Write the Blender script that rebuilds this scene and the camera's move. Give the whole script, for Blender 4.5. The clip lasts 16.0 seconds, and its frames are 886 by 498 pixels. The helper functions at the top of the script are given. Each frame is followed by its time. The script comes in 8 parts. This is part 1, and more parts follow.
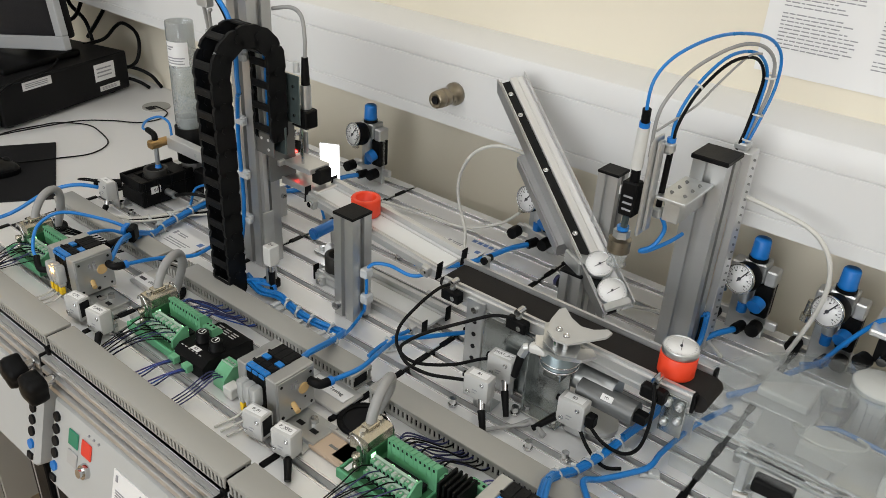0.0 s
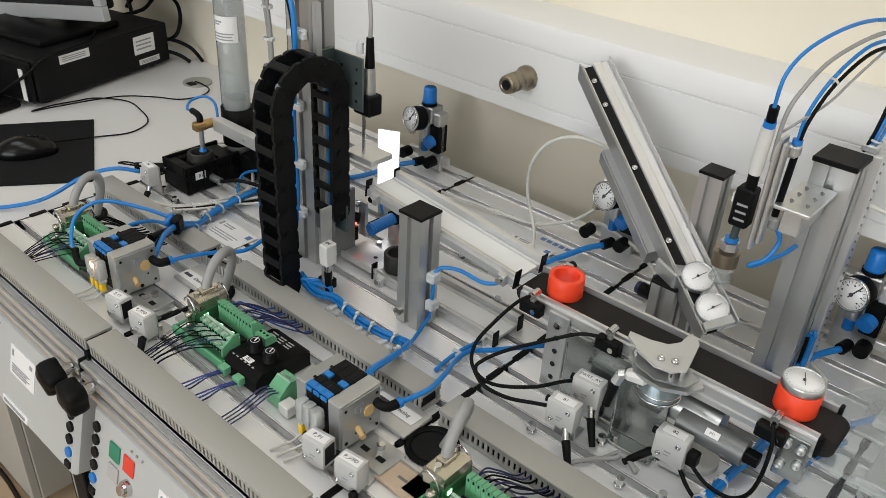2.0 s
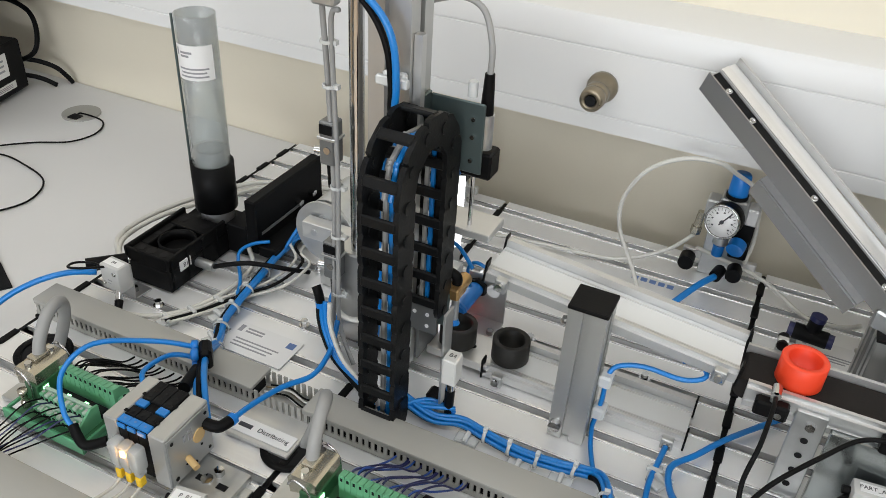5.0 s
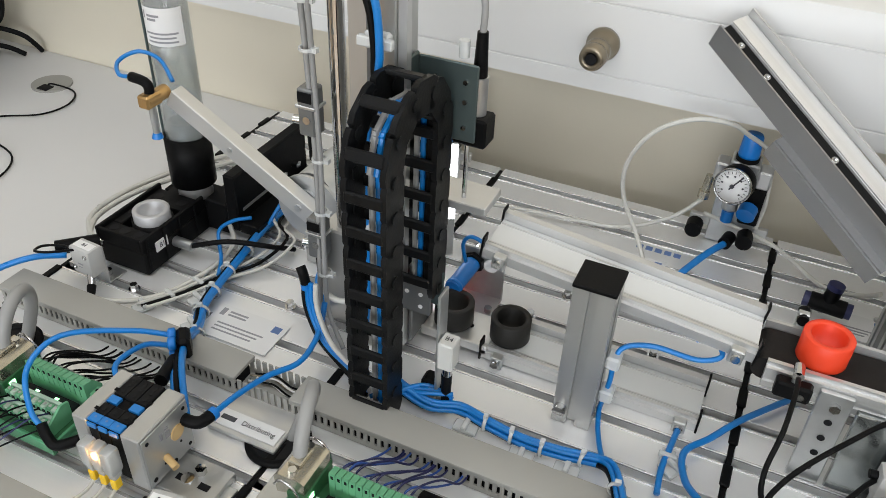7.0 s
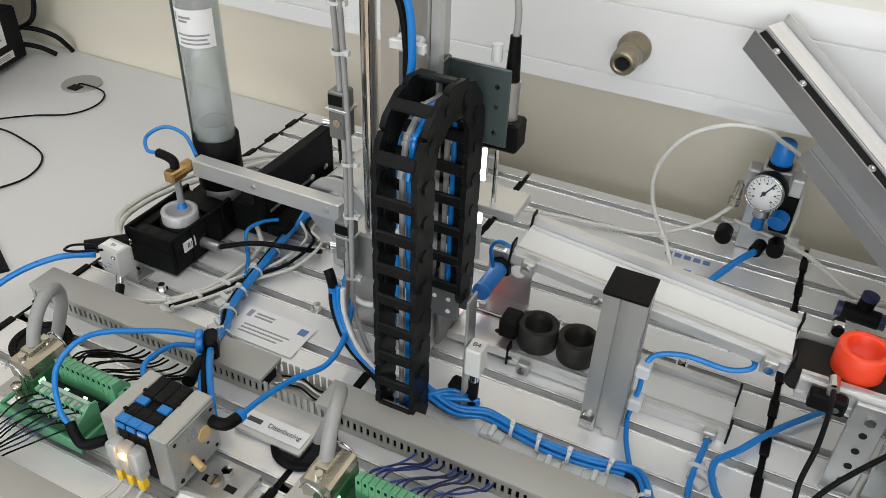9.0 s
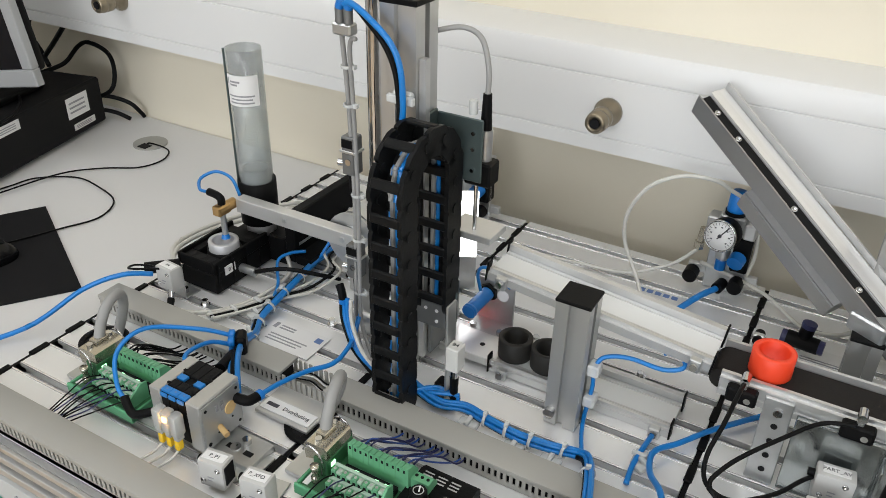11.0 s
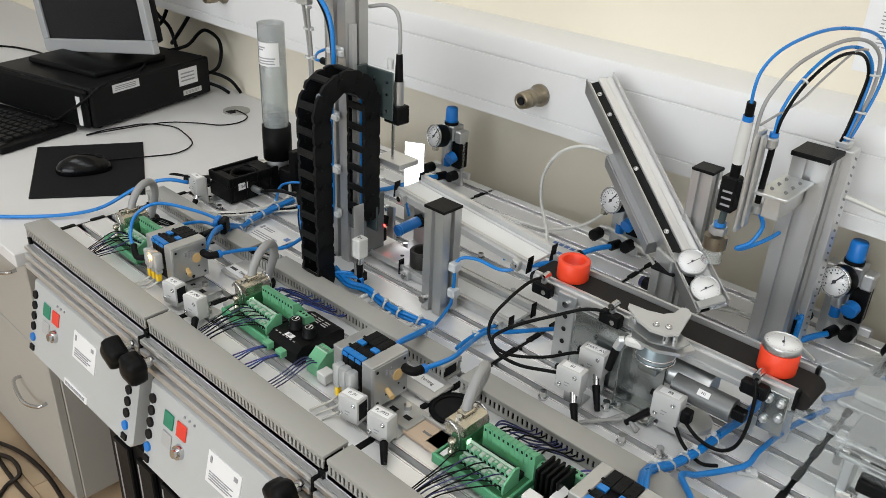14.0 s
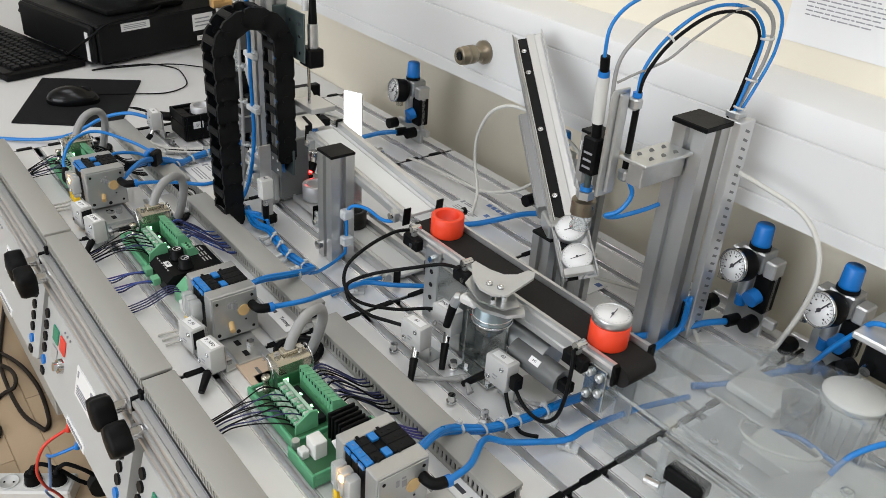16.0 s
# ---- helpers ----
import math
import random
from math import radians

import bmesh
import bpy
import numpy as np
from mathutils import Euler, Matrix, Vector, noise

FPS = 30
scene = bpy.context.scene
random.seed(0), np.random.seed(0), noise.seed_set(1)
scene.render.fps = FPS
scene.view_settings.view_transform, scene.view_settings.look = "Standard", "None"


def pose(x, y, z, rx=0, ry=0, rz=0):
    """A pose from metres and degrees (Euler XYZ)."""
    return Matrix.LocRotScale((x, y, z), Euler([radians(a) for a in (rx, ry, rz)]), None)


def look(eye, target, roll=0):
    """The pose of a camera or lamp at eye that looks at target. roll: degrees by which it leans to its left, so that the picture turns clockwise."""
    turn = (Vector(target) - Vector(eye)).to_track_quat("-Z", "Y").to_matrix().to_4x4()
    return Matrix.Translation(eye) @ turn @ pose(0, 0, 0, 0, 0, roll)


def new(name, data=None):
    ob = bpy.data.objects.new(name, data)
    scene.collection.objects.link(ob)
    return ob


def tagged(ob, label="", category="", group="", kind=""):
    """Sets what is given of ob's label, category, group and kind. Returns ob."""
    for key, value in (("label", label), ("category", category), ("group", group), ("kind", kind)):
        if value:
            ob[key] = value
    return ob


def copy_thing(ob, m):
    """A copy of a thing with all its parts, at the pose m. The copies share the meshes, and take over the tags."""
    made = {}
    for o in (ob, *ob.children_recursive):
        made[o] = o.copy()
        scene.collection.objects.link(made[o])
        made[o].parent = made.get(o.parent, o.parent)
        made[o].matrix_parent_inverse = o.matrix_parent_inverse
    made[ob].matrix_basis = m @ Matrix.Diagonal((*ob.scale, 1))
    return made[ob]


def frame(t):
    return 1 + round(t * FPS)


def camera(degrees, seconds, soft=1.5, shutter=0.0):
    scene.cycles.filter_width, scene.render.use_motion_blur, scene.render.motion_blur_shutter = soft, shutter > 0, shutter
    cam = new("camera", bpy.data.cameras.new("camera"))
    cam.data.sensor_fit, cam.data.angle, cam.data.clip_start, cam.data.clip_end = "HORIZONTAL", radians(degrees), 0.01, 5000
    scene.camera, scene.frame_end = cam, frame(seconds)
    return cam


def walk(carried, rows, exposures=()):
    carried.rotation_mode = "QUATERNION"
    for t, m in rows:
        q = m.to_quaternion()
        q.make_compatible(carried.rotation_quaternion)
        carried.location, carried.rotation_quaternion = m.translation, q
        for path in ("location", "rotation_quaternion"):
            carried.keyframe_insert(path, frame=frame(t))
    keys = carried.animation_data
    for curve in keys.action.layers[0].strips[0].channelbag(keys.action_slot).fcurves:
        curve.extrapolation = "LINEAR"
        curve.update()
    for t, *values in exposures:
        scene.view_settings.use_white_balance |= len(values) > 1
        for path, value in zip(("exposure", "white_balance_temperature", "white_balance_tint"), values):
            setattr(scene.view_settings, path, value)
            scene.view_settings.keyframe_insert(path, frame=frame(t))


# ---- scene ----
cam = camera(57.6, 16.0, soft=0.75)
PATH = [
    (0, (0.881, -0.341, 0.623), (-0.199, 1.039, -0.341), 3.3),
    (0.5, (0.884, -0.342, 0.625), (-0.205, 1.038, -0.329), 3.5),
    (1, (0.872, -0.333, 0.618), (-0.22, 1.03, -0.355), 3.5),
    (1.5, (0.831, -0.331, 0.615), (-0.258, 1.02, -0.38), 3.7),
    (2, (0.768, -0.297, 0.603), (-0.336, 1.017, -0.423), 3.6),
    (2.5, (0.673, -0.23, 0.591), (-0.469, 1.014, -0.48), 3.0),
    (3, (0.577, -0.176, 0.582), (-0.578, 1.036, -0.51), 2.8),
    (5.5, (0.291, -0.26, 0.574), (-0.311, 1.287, -0.541), 3.7),
    (6, (0.285, -0.218, 0.558), (-0.335, 1.292, -0.597), 3.3),
    (6.5, (0.284, -0.199, 0.549), (-0.332, 1.284, -0.644), 3.0),
    (7, (0.294, -0.202, 0.555), (-0.336, 1.282, -0.628), 2.7),
    (7.5, (0.296, -0.202, 0.557), (-0.356, 1.277, -0.62), 2.4),
    (8, (0.291, -0.198, 0.555), (-0.369, 1.275, -0.626), 2.3),
    (8.5, (0.287, -0.193, 0.55), (-0.374, 1.268, -0.646), 2.2),
    (9, (0.285, -0.201, 0.554), (-0.391, 1.265, -0.627), 2.4),
    (11.5, (0.495, -0.325, 0.594), (-0.42, 1.152, -0.397), 1.6),
    (12, (0.587, -0.277, 0.585), (-0.44, 1.121, -0.409), 2.5),
    (12.5, (0.647, -0.29, 0.59), (-0.475, 1.062, -0.368), 1.4),
    (13, (0.713, -0.339, 0.585), (-0.437, 1.003, -0.352), 2.1),
    (13.5, (0.802, -0.383, 0.591), (-0.371, 0.963, -0.311), 2.6),
    (14, (0.856, -0.394, 0.595), (-0.329, 0.925, -0.331), 2.8),
    (14.5, (0.903, -0.332, 0.592), (-0.346, 0.921, -0.341), 2.8),
    (15, (0.954, -0.237, 0.587), (-0.357, 0.943, -0.357), 4.8),
    (15.5, (0.999, -0.195, 0.576), (-0.311, 0.951, -0.41), 4.8),
    (16, (1.048, -0.183, 0.57), (-0.29, 0.929, -0.417), 4.2),
]
walk(cam, [(t, look(eye, target, roll)) for t, eye, target, roll in PATH],
     exposures=[(0, -0.18, 6760, 12), (2.0, -0.12, 6720, 12), (2.5, -0.05, 6720, 12), (3, 0.0, 6700, 12), (5.5, 0.02, 6550, 12), (9, 0.02, 6550, 12), (11.5, 0.0, 6600, 12), (14.5, 0.0, 6520, 12), (16, 0.02, 6480, 13)])


# ---- light: a bright room with ceiling panels ----
world = bpy.data.worlds.new("world")
scene.world = world
world.use_nodes = True
world.node_tree.nodes["Background"].inputs[0].default_value = (0.9, 0.95, 1.0, 1)
world.node_tree.nodes["Background"].inputs[1].default_value = 0.8


def ceiling_lamp(x, y, w, h, watts):
    d = bpy.data.lights.new("panel_light", "AREA")
    d.shape, d.size, d.size_y, d.energy, d.color = "RECTANGLE", w, h, watts, (0.91, 0.97, 1.0)
    ob = new("panel_light", d)
    ob.matrix_world = pose(x, y, 1.93, 0, 0, 0)
    return ob


for cx, cy in ((-0.9, -0.35), (0.6, -0.45), (2.1, -0.35), (0.6, -2.4)):
    ceiling_lamp(cx, cy, 1.2, 0.6, 9.4)

# added frontal fill lamp in an unseen wall opening opposite the benches
d = bpy.data.lights.new("window_light", "AREA")
d.shape, d.size, d.size_y, d.energy, d.color = "RECTANGLE", 3.8, 1.5, 96, (0.91, 0.97, 1.0)
window_light = new("window_light", d)
window_light.matrix_world = pose(0.75, -4.26, 0.9, 90, 0, 0)


# ---- materials ----
def mat(name, rgb, rough=0.5, metal=0.0, var=0.08, scale=30.0, bump=0.0, bscale=300.0, stretch=(1, 1, 1), spec=0.5, rvar=0.08, rand=0.0):
    m = bpy.data.materials.new(name)
    m.use_nodes = True
    nt = m.node_tree
    n, l = nt.nodes, nt.links
    p = n["Principled BSDF"]
    p.inputs["Metallic"].default_value = metal
    p.inputs["Specular IOR Level"].default_value = spec
    co = n.new("ShaderNodeTexCoord")
    mp = n.new("ShaderNodeMapping")
    mp.inputs["Scale"].default_value = stretch
    l.new(co.outputs["Object"], mp.inputs["Vector"])
    a = n.new("ShaderNodeTexNoise")
    a.inputs["Scale"].default_value, a.inputs["Detail"].default_value = scale, 5
    b = n.new("ShaderNodeTexNoise")
    b.inputs["Scale"].default_value, b.inputs["Detail"].default_value = scale * 0.17, 3
    fine = n.new("ShaderNodeTexNoise")
    fine.inputs["Scale"].default_value, fine.inputs["Detail"].default_value = bscale, 3
    for q in (a, b, fine):
        l.new(mp.outputs["Vector"], q.inputs["Vector"])
    s = n.new("ShaderNodeMath")
    s.operation = "ADD"
    l.new(a.outputs["Fac"], s.inputs[0])
    l.new(b.outputs["Fac"], s.inputs[1])
    r = n.new("ShaderNodeMapRange")
    r.inputs["From Min"].default_value, r.inputs["From Max"].default_value = 0.6, 1.4
    r.inputs["To Min"].default_value, r.inputs["To Max"].default_value = 1 - var, 1 + var
    l.new(s.outputs[0], r.inputs["Value"])
    hsv = n.new("ShaderNodeHueSaturation")
    hsv.inputs["Color"].default_value = (*rgb, 1)
    if rand:
        oi = n.new("ShaderNodeObjectInfo")
        rr = n.new("ShaderNodeMapRange")
        rr.inputs["To Min"].default_value, rr.inputs["To Max"].default_value = 1 - rand, 1 + rand
        l.new(oi.outputs["Random"], rr.inputs["Value"])
        mu = n.new("ShaderNodeMath")
        mu.operation = "MULTIPLY"
        l.new(r.outputs[0], mu.inputs[0])
        l.new(rr.outputs[0], mu.inputs[1])
        l.new(mu.outputs[0], hsv.inputs["Value"])
    else:
        l.new(r.outputs[0], hsv.inputs["Value"])
    l.new(hsv.outputs[0], p.inputs["Base Color"])
    q = n.new("ShaderNodeMapRange")
    q.inputs["To Min"].default_value, q.inputs["To Max"].default_value = max(0.02, rough - rvar), min(1, rough + rvar)
    l.new(a.outputs["Fac"], q.inputs["Value"])
    l.new(q.outputs[0], p.inputs["Roughness"])
    if bump:
        bp = n.new("ShaderNodeBump")
        bp.inputs["Strength"].default_value, bp.inputs["Distance"].default_value = bump, 0.001
        l.new(fine.outputs["Fac"], bp.inputs["Height"])
        l.new(bp.outputs[0], p.inputs["Normal"])
    return m


def glow(name, rgb, strength):
    m = bpy.data.materials.new(name)
    m.use_nodes = True
    p = m.node_tree.nodes["Principled BSDF"]
    p.inputs["Base Color"].default_value = (*rgb, 1)
    p.inputs["Emission Color"].default_value = (*rgb, 1)
    p.inputs["Emission Strength"].default_value = strength
    return m


def clear(name, rgb, gloss=0.12, rough=0.05, haze=0.0, sheen=0.45):
    """Clear plastic: mostly see-through, with a sheen that grows at grazing angles, and a little milky haze."""
    m = bpy.data.materials.new(name)
    m.use_nodes = True
    nt = m.node_tree
    n, l = nt.nodes, nt.links
    n.remove(n["Principled BSDF"])
    tr, gl, di = n.new("ShaderNodeBsdfTransparent"), n.new("ShaderNodeBsdfGlossy"), n.new("ShaderNodeBsdfDiffuse")
    tr.inputs[0].default_value = (*rgb, 1)
    gl.inputs["Roughness"].default_value = rough
    di.inputs[0].default_value = (0.8, 0.82, 0.82, 1)
    fr = n.new("ShaderNodeFresnel")
    fr.inputs[0].default_value = 1.45
    ad = n.new("ShaderNodeMath")
    ad.operation, ad.use_clamp = "ADD", True
    ad.inputs[1].default_value = gloss * 0.15
    sc = n.new("ShaderNodeMath")
    sc.operation = "MULTIPLY"
    sc.inputs[1].default_value = sheen
    l.new(fr.outputs[0], sc.inputs[0])
    l.new(sc.outputs[0], ad.inputs[0])
    m1, m2 = n.new("ShaderNodeMixShader"), n.new("ShaderNodeMixShader")
    m1.inputs[0].default_value = haze
    l.new(tr.outputs[0], m1.inputs[1])
    l.new(di.outputs[0], m1.inputs[2])
    l.new(ad.outputs[0], m2.inputs[0])
    l.new(m1.outputs[0], m2.inputs[1])
    l.new(gl.outputs[0], m2.inputs[2])
    l.new(m2.outputs[0], n["Material Output"].inputs[0])
    return m


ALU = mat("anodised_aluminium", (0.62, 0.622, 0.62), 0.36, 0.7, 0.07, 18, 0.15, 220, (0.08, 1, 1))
ALUP = mat("plate_aluminium", (0.82, 0.822, 0.825), 0.3, 0.38, 0.07, 14, 0.12, 260, (0.06, 1, 1))
ALUV = mat("upright_aluminium", (0.52, 0.525, 0.52), 0.38, 0.85, 0.06, 18, 0.12, 220, (1, 1, 0.06))
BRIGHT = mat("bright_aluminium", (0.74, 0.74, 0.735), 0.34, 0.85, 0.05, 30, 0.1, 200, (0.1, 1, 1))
CHROME = mat("chrome", (0.56, 0.565, 0.57), 0.1, 1.0, 0.03, 20)
MIRRORZ = mat("bright_zinc_sheet", (0.42, 0.45, 0.45), 0.2, 0.95, 0.12, 35, 0.06, 150)
STEEL = mat("galvanised_steel", (0.55, 0.565, 0.57), 0.33, 0.85, 0.15, 55, 0.1, 150)
DARKSTEEL = mat("dark_coated_steel", (0.085, 0.115, 0.115), 0.4, 0.5, 0.12, 40, 0.1, 200)
BLACK = mat("black_plastic", (0.005, 0.005, 0.0053), 0.45, 0, 0.2, 40, 0.15, 500, spec=0.1)
CHAINB = mat("black_nylon", (0.007, 0.0072, 0.0075), 0.42, 0, 0.25, 60, 0.2, 400, spec=0.13)
RUBBER = mat("black_rubber", (0.013, 0.013, 0.013), 0.7, 0, 0.25, 30, 0.2, 300, spec=0.15)
BELT = mat("belt_rubber", (0.02, 0.018, 0.017), 0.75, 0, 0.2, 25, 0.3, 500, spec=0.15)
GREY = mat("grey_pvc", (0.335, 0.33, 0.305), 0.5, 0, 0.04, 12, 0.05, 300)
GREYD = mat("grey_cable", (0.3, 0.3, 0.295), 0.5, 0, 0.06, 30)
WHITE = mat("white_plastic", (0.72, 0.72, 0.7), 0.4, 0, 0.04, 30)
SENSORG = mat("sensor_grey_plastic", (0.50, 0.50, 0.49), 0.42, 0, 0.05, 40)
BOXW = mat("pale_grey_plastic", (0.62, 0.62, 0.6), 0.42, 0, 0.05, 40)
CASTW = mat("cast_silver_paint", (0.5, 0.51, 0.515), 0.36, 0.75, 0.05, 40, 0.15, 260)
TRUNK = mat("trunking_white", (0.73, 0.73, 0.725), 0.35, 0, 0.02, 4)
CREAM = mat("cream_paint", (0.78, 0.72, 0.595), 0.75, 0, 0.05, 3, 0.35, 90)
# paint of the unseen walls, whitened to keep their bounce light neutral
ROOM = mat("room_paint", (0.74, 0.745, 0.74), 0.75, 0, 0.04, 3, 0.3, 90)
CHUTEM = mat("chute_aluminium", (0.72, 0.735, 0.745), 0.42, 0.1, 0.04, 16, 0.1, 220, (0.06, 1, 1))
DRUM = mat("blue_grey_cast", (0.2, 0.25, 0.27), 0.3, 0.6, 0.1, 40)
SWITCH = mat("grey_cast_switch", (0.17, 0.175, 0.175), 0.42, 0.45, 0.08, 60, 0.1, 300)
SILVERW = mat("pale_grey_sheet", (0.5, 0.5, 0.49), 0.42, 0.2, 0.05, 40)
# paler aluminium that carries the highlight of profile edges
LIP = mat("bright_slot_edge", (0.84, 0.845, 0.85), 0.26, 0.65, 0.05, 30, 0.05, 200, (0.1, 1, 1))
DALU = mat("grey_anodised_profile", (0.36, 0.365, 0.37), 0.36, 0.85, 0.07, 18, 0.1, 220, (0.08, 1, 1))
# pale aluminium with tone streaked lengthwise down the ramp
RAMPM = mat("worn_ramp_aluminium", (0.78, 0.785, 0.79), 0.3, 0.55, 0.16, 40, 0.25, 260, (0.03, 1.6, 1.6), rvar=0.14)
DESK = mat("desk_laminate", (0.66, 0.655, 0.65), 0.42, 0, 0.03, 6, 0.08, 400)
CABINET = mat("cabinet_laminate", (0.42, 0.405, 0.37), 0.45, 0, 0.03, 8)
FLOORM = mat("floor_laminate", (0.5, 0.37, 0.24), 0.4, 0, 0.12, 10, 0.1, 120, (0.15, 1, 1), rand=0.08)
PANEL = mat("console_paint", (0.46, 0.475, 0.475), 0.4, 0, 0.03, 10)
BLUE = mat("blue_tube", (0.004, 0.185, 0.56), 0.3, 0, 0.06, 30)
BLUEP = mat("blue_plastic", (0.004, 0.17, 0.56), 0.35, 0, 0.06, 30)
CYAN = mat("pale_blue_plastic", (0.012, 0.18, 0.52), 0.35, 0, 0.05, 30)
NAVY = mat("navy_wire", (0.015, 0.018, 0.085), 0.4, 0, 0.1, 30)
PURPLE = mat("violet_wire", (0.055, 0.05, 0.22), 0.4, 0, 0.1, 30)
RED = mat("red_plastic", (0.85, 0.06, 0.018), 0.45, 0, 0.05, 40, 0.08, 300)
REDB = mat("red_button", (0.72, 0.05, 0.03), 0.4, 0, 0.03, 30)
GREENB = mat("green_button", (0.02, 0.22, 0.13), 0.4, 0, 0.03, 30)
GREYB = mat("grey_button", (0.42, 0.42, 0.42), 0.4, 0, 0.03, 30)
PCB = mat("green_board_carrier", (0.09, 0.33, 0.17), 0.45, 0, 0.07, 50)
TERM = mat("green_terminal", (0.13, 0.38, 0.21), 0.45, 0, 0.12, 70)
BOARD = mat("dark_green_board", (0.03, 0.12, 0.05), 0.4, 0, 0.15, 90)
BLUEW = mat("blue_wire", (0.02, 0.07, 0.30), 0.4, 0, 0.1, 30)
NICKEL = mat("nickel_plated_hood", (0.52, 0.49, 0.41), 0.24, 0.9, 0.12, 50)
TERML = mat("pale_green_terminal", (0.38, 0.52, 0.42), 0.5, 0, 0.1, 120)
YELLOW = mat("yellow_clip", (0.85, 0.55, 0.02), 0.4, 0, 0.05, 30)
BRASS = mat("brass", (0.52, 0.33, 0.14), 0.3, 0.9, 0.12, 60)
OLDBRASS = mat("dull_brass", (0.27, 0.23, 0.17), 0.3, 0.85, 0.15, 60)
GREYRING = mat("silver_workpiece", (0.5, 0.5, 0.51), 0.42, 0.35, 0.05, 60, 0.1, 300)
BLACKRING = mat("black_workpiece", (0.025, 0.024, 0.022), 0.5, 0, 0.15, 50, 0.1, 300, spec=0.22)
PAPER = mat("white_paper", (0.78, 0.78, 0.78), 0.6, 0, 0.02, 10)
INK = mat("dark_print", (0.05, 0.05, 0.06), 0.6, 0, 0.1, 30)
INKG = mat("grey_print", (0.3, 0.3, 0.32), 0.6, 0, 0.1, 30)
INKB = mat("blue_print", (0.12, 0.2, 0.42), 0.6, 0, 0.1, 30)
DIAL = mat("dial_white", (0.82, 0.82, 0.82), 0.25, 0, 0.02, 30)
DARKV = mat("dark_socket", (0.006, 0.006, 0.007), 0.6, 0, 0.1, 30, spec=0.22)
PCM = mat("pc_black", (0.011, 0.011, 0.0115), 0.42, 0, 0.12, 25, 0.15, 500, spec=0.08)
SCREEN = mat("dark_screen", (0.008, 0.008, 0.01), 0.2, 0, 0.05, 10, spec=0.15)
SILVER = mat("silver_plastic", (0.36, 0.37, 0.38), 0.4, 0.2, 0.03, 20)
PADM = mat("mouse_pad_cloth", (0.011, 0.011, 0.012), 0.85, 0, 0.12, 80, 0.3, 900, spec=0.12)
TUBEG = mat("milky_tube", (0.6, 0.59, 0.55), 0.3, 0, 0.05, 20)
AMBER = mat("pale_amber_plastic", (0.62, 0.42, 0.19), 0.45, 0.0, 0.1, 60)
WOODG = mat("relay_wood_tone", (0.5, 0.38, 0.28), 0.5, 0, 0.06, 40)
CLEAR = clear("clear_acrylic", (0.95, 0.965, 0.965), 0.12, 0.04, 0.03)
GUARD = clear("guard_acrylic", (0.96, 0.97, 0.97), 0.1, 0.06, 0.03, 0.16)
EDGEP = clear("cut_acrylic_edge", (0.9, 0.93, 0.93), 0.4, 0.1, 0.18)
TUBEC = clear("frosted_tube", (0.86, 0.885, 0.885), 0.1, 0.15, 0.2)
COILC = clear("clear_coil_plastic", (0.86, 0.87, 0.86), 0.3, 0.15, 0.35)
TIE = clear("cable_tie_nylon", (0.9, 0.9, 0.88), 0.2, 0.25, 0.65)
WARM = glow("amber_led", (1.0, 0.5, 0.12), 32.0)
GREENL = glow("green_led", (0.35, 1.0, 0.45), 3.0)
REDL = glow("red_led", (1.0, 0.012, 0.01), 45.0)
WHITEGLOW = glow("backlight_white", (0.97, 0.985, 1.0), 2.6)


# ---- mesh helpers ----
def B(bm, x0, x1, y0, y1, z0, z1, bev=0.0, seg=1):
    r = bmesh.ops.create_cube(bm, size=1)
    vs = r["verts"]
    for v in vs:
        v.co = Vector(((x0 + x1) / 2 + v.co.x * (x1 - x0), (y0 + y1) / 2 + v.co.y * (y1 - y0), (z0 + z1) / 2 + v.co.z * (z1 - z0)))
    if bev:
        es = list({e for v in vs for e in v.link_edges})
        bmesh.ops.bevel(bm, geom=es, offset=bev, segments=seg, affect="EDGES", profile=0.5)
    return bm


def OB(bm, c, size, rot, bev=0.0):
    """A box of that size about c, turned by a 3x3 or Euler degrees."""
    b2 = bmesh.new()
    B(b2, -size[0] / 2, size[0] / 2, -size[1] / 2, size[1] / 2, -size[2] / 2, size[2] / 2, bev)
    m = rot.to_4x4() if isinstance(rot, Matrix) else Euler([radians(a) for a in rot]).to_matrix().to_4x4()
    b2.transform(Matrix.Translation(c) @ m)
    me = bpy.data.meshes.new("tmp")
    b2.to_mesh(me)
    b2.free()
    bm.from_mesh(me)
    bpy.data.meshes.remove(me)
    return bm


def C(bm, p, q, r, r2=None, n=16):
    p, q = Vector(p), Vector(q)
    d = q - p
    m = Matrix.Translation((p + q) / 2) @ d.to_track_quat("Z", "Y").to_matrix().to_4x4()
    bmesh.ops.create_cone(bm, cap_ends=True, segments=n, radius1=r, radius2=r if r2 is None else r2, depth=d.length, matrix=m)
    return bm


def lathe(bm, prof, m=None, n=28, closed=False):
    """Turns (radius, z) points about the z axis, then moves the result by m."""
    m = m or Matrix.Identity(4)
    rings = []
    for r, z in prof:
        rings.append([bm.verts.new(m @ Vector((r * math.cos(2 * math.pi * k / n), r * math.sin(2 * math.pi * k / n), z))) for k in range(n)])
    pairs = list(zip(rings, rings[1:])) + ([(rings[-1], rings[0])] if closed else [])
    for a, b in pairs:
        for k in range(n):
            bm.faces.new((a[k], a[(k + 1) % n], b[(k + 1) % n], b[k]))
    if not closed:
        bm.faces.new(rings[0][::-1])
        bm.faces.new(rings[-1])
    return bm


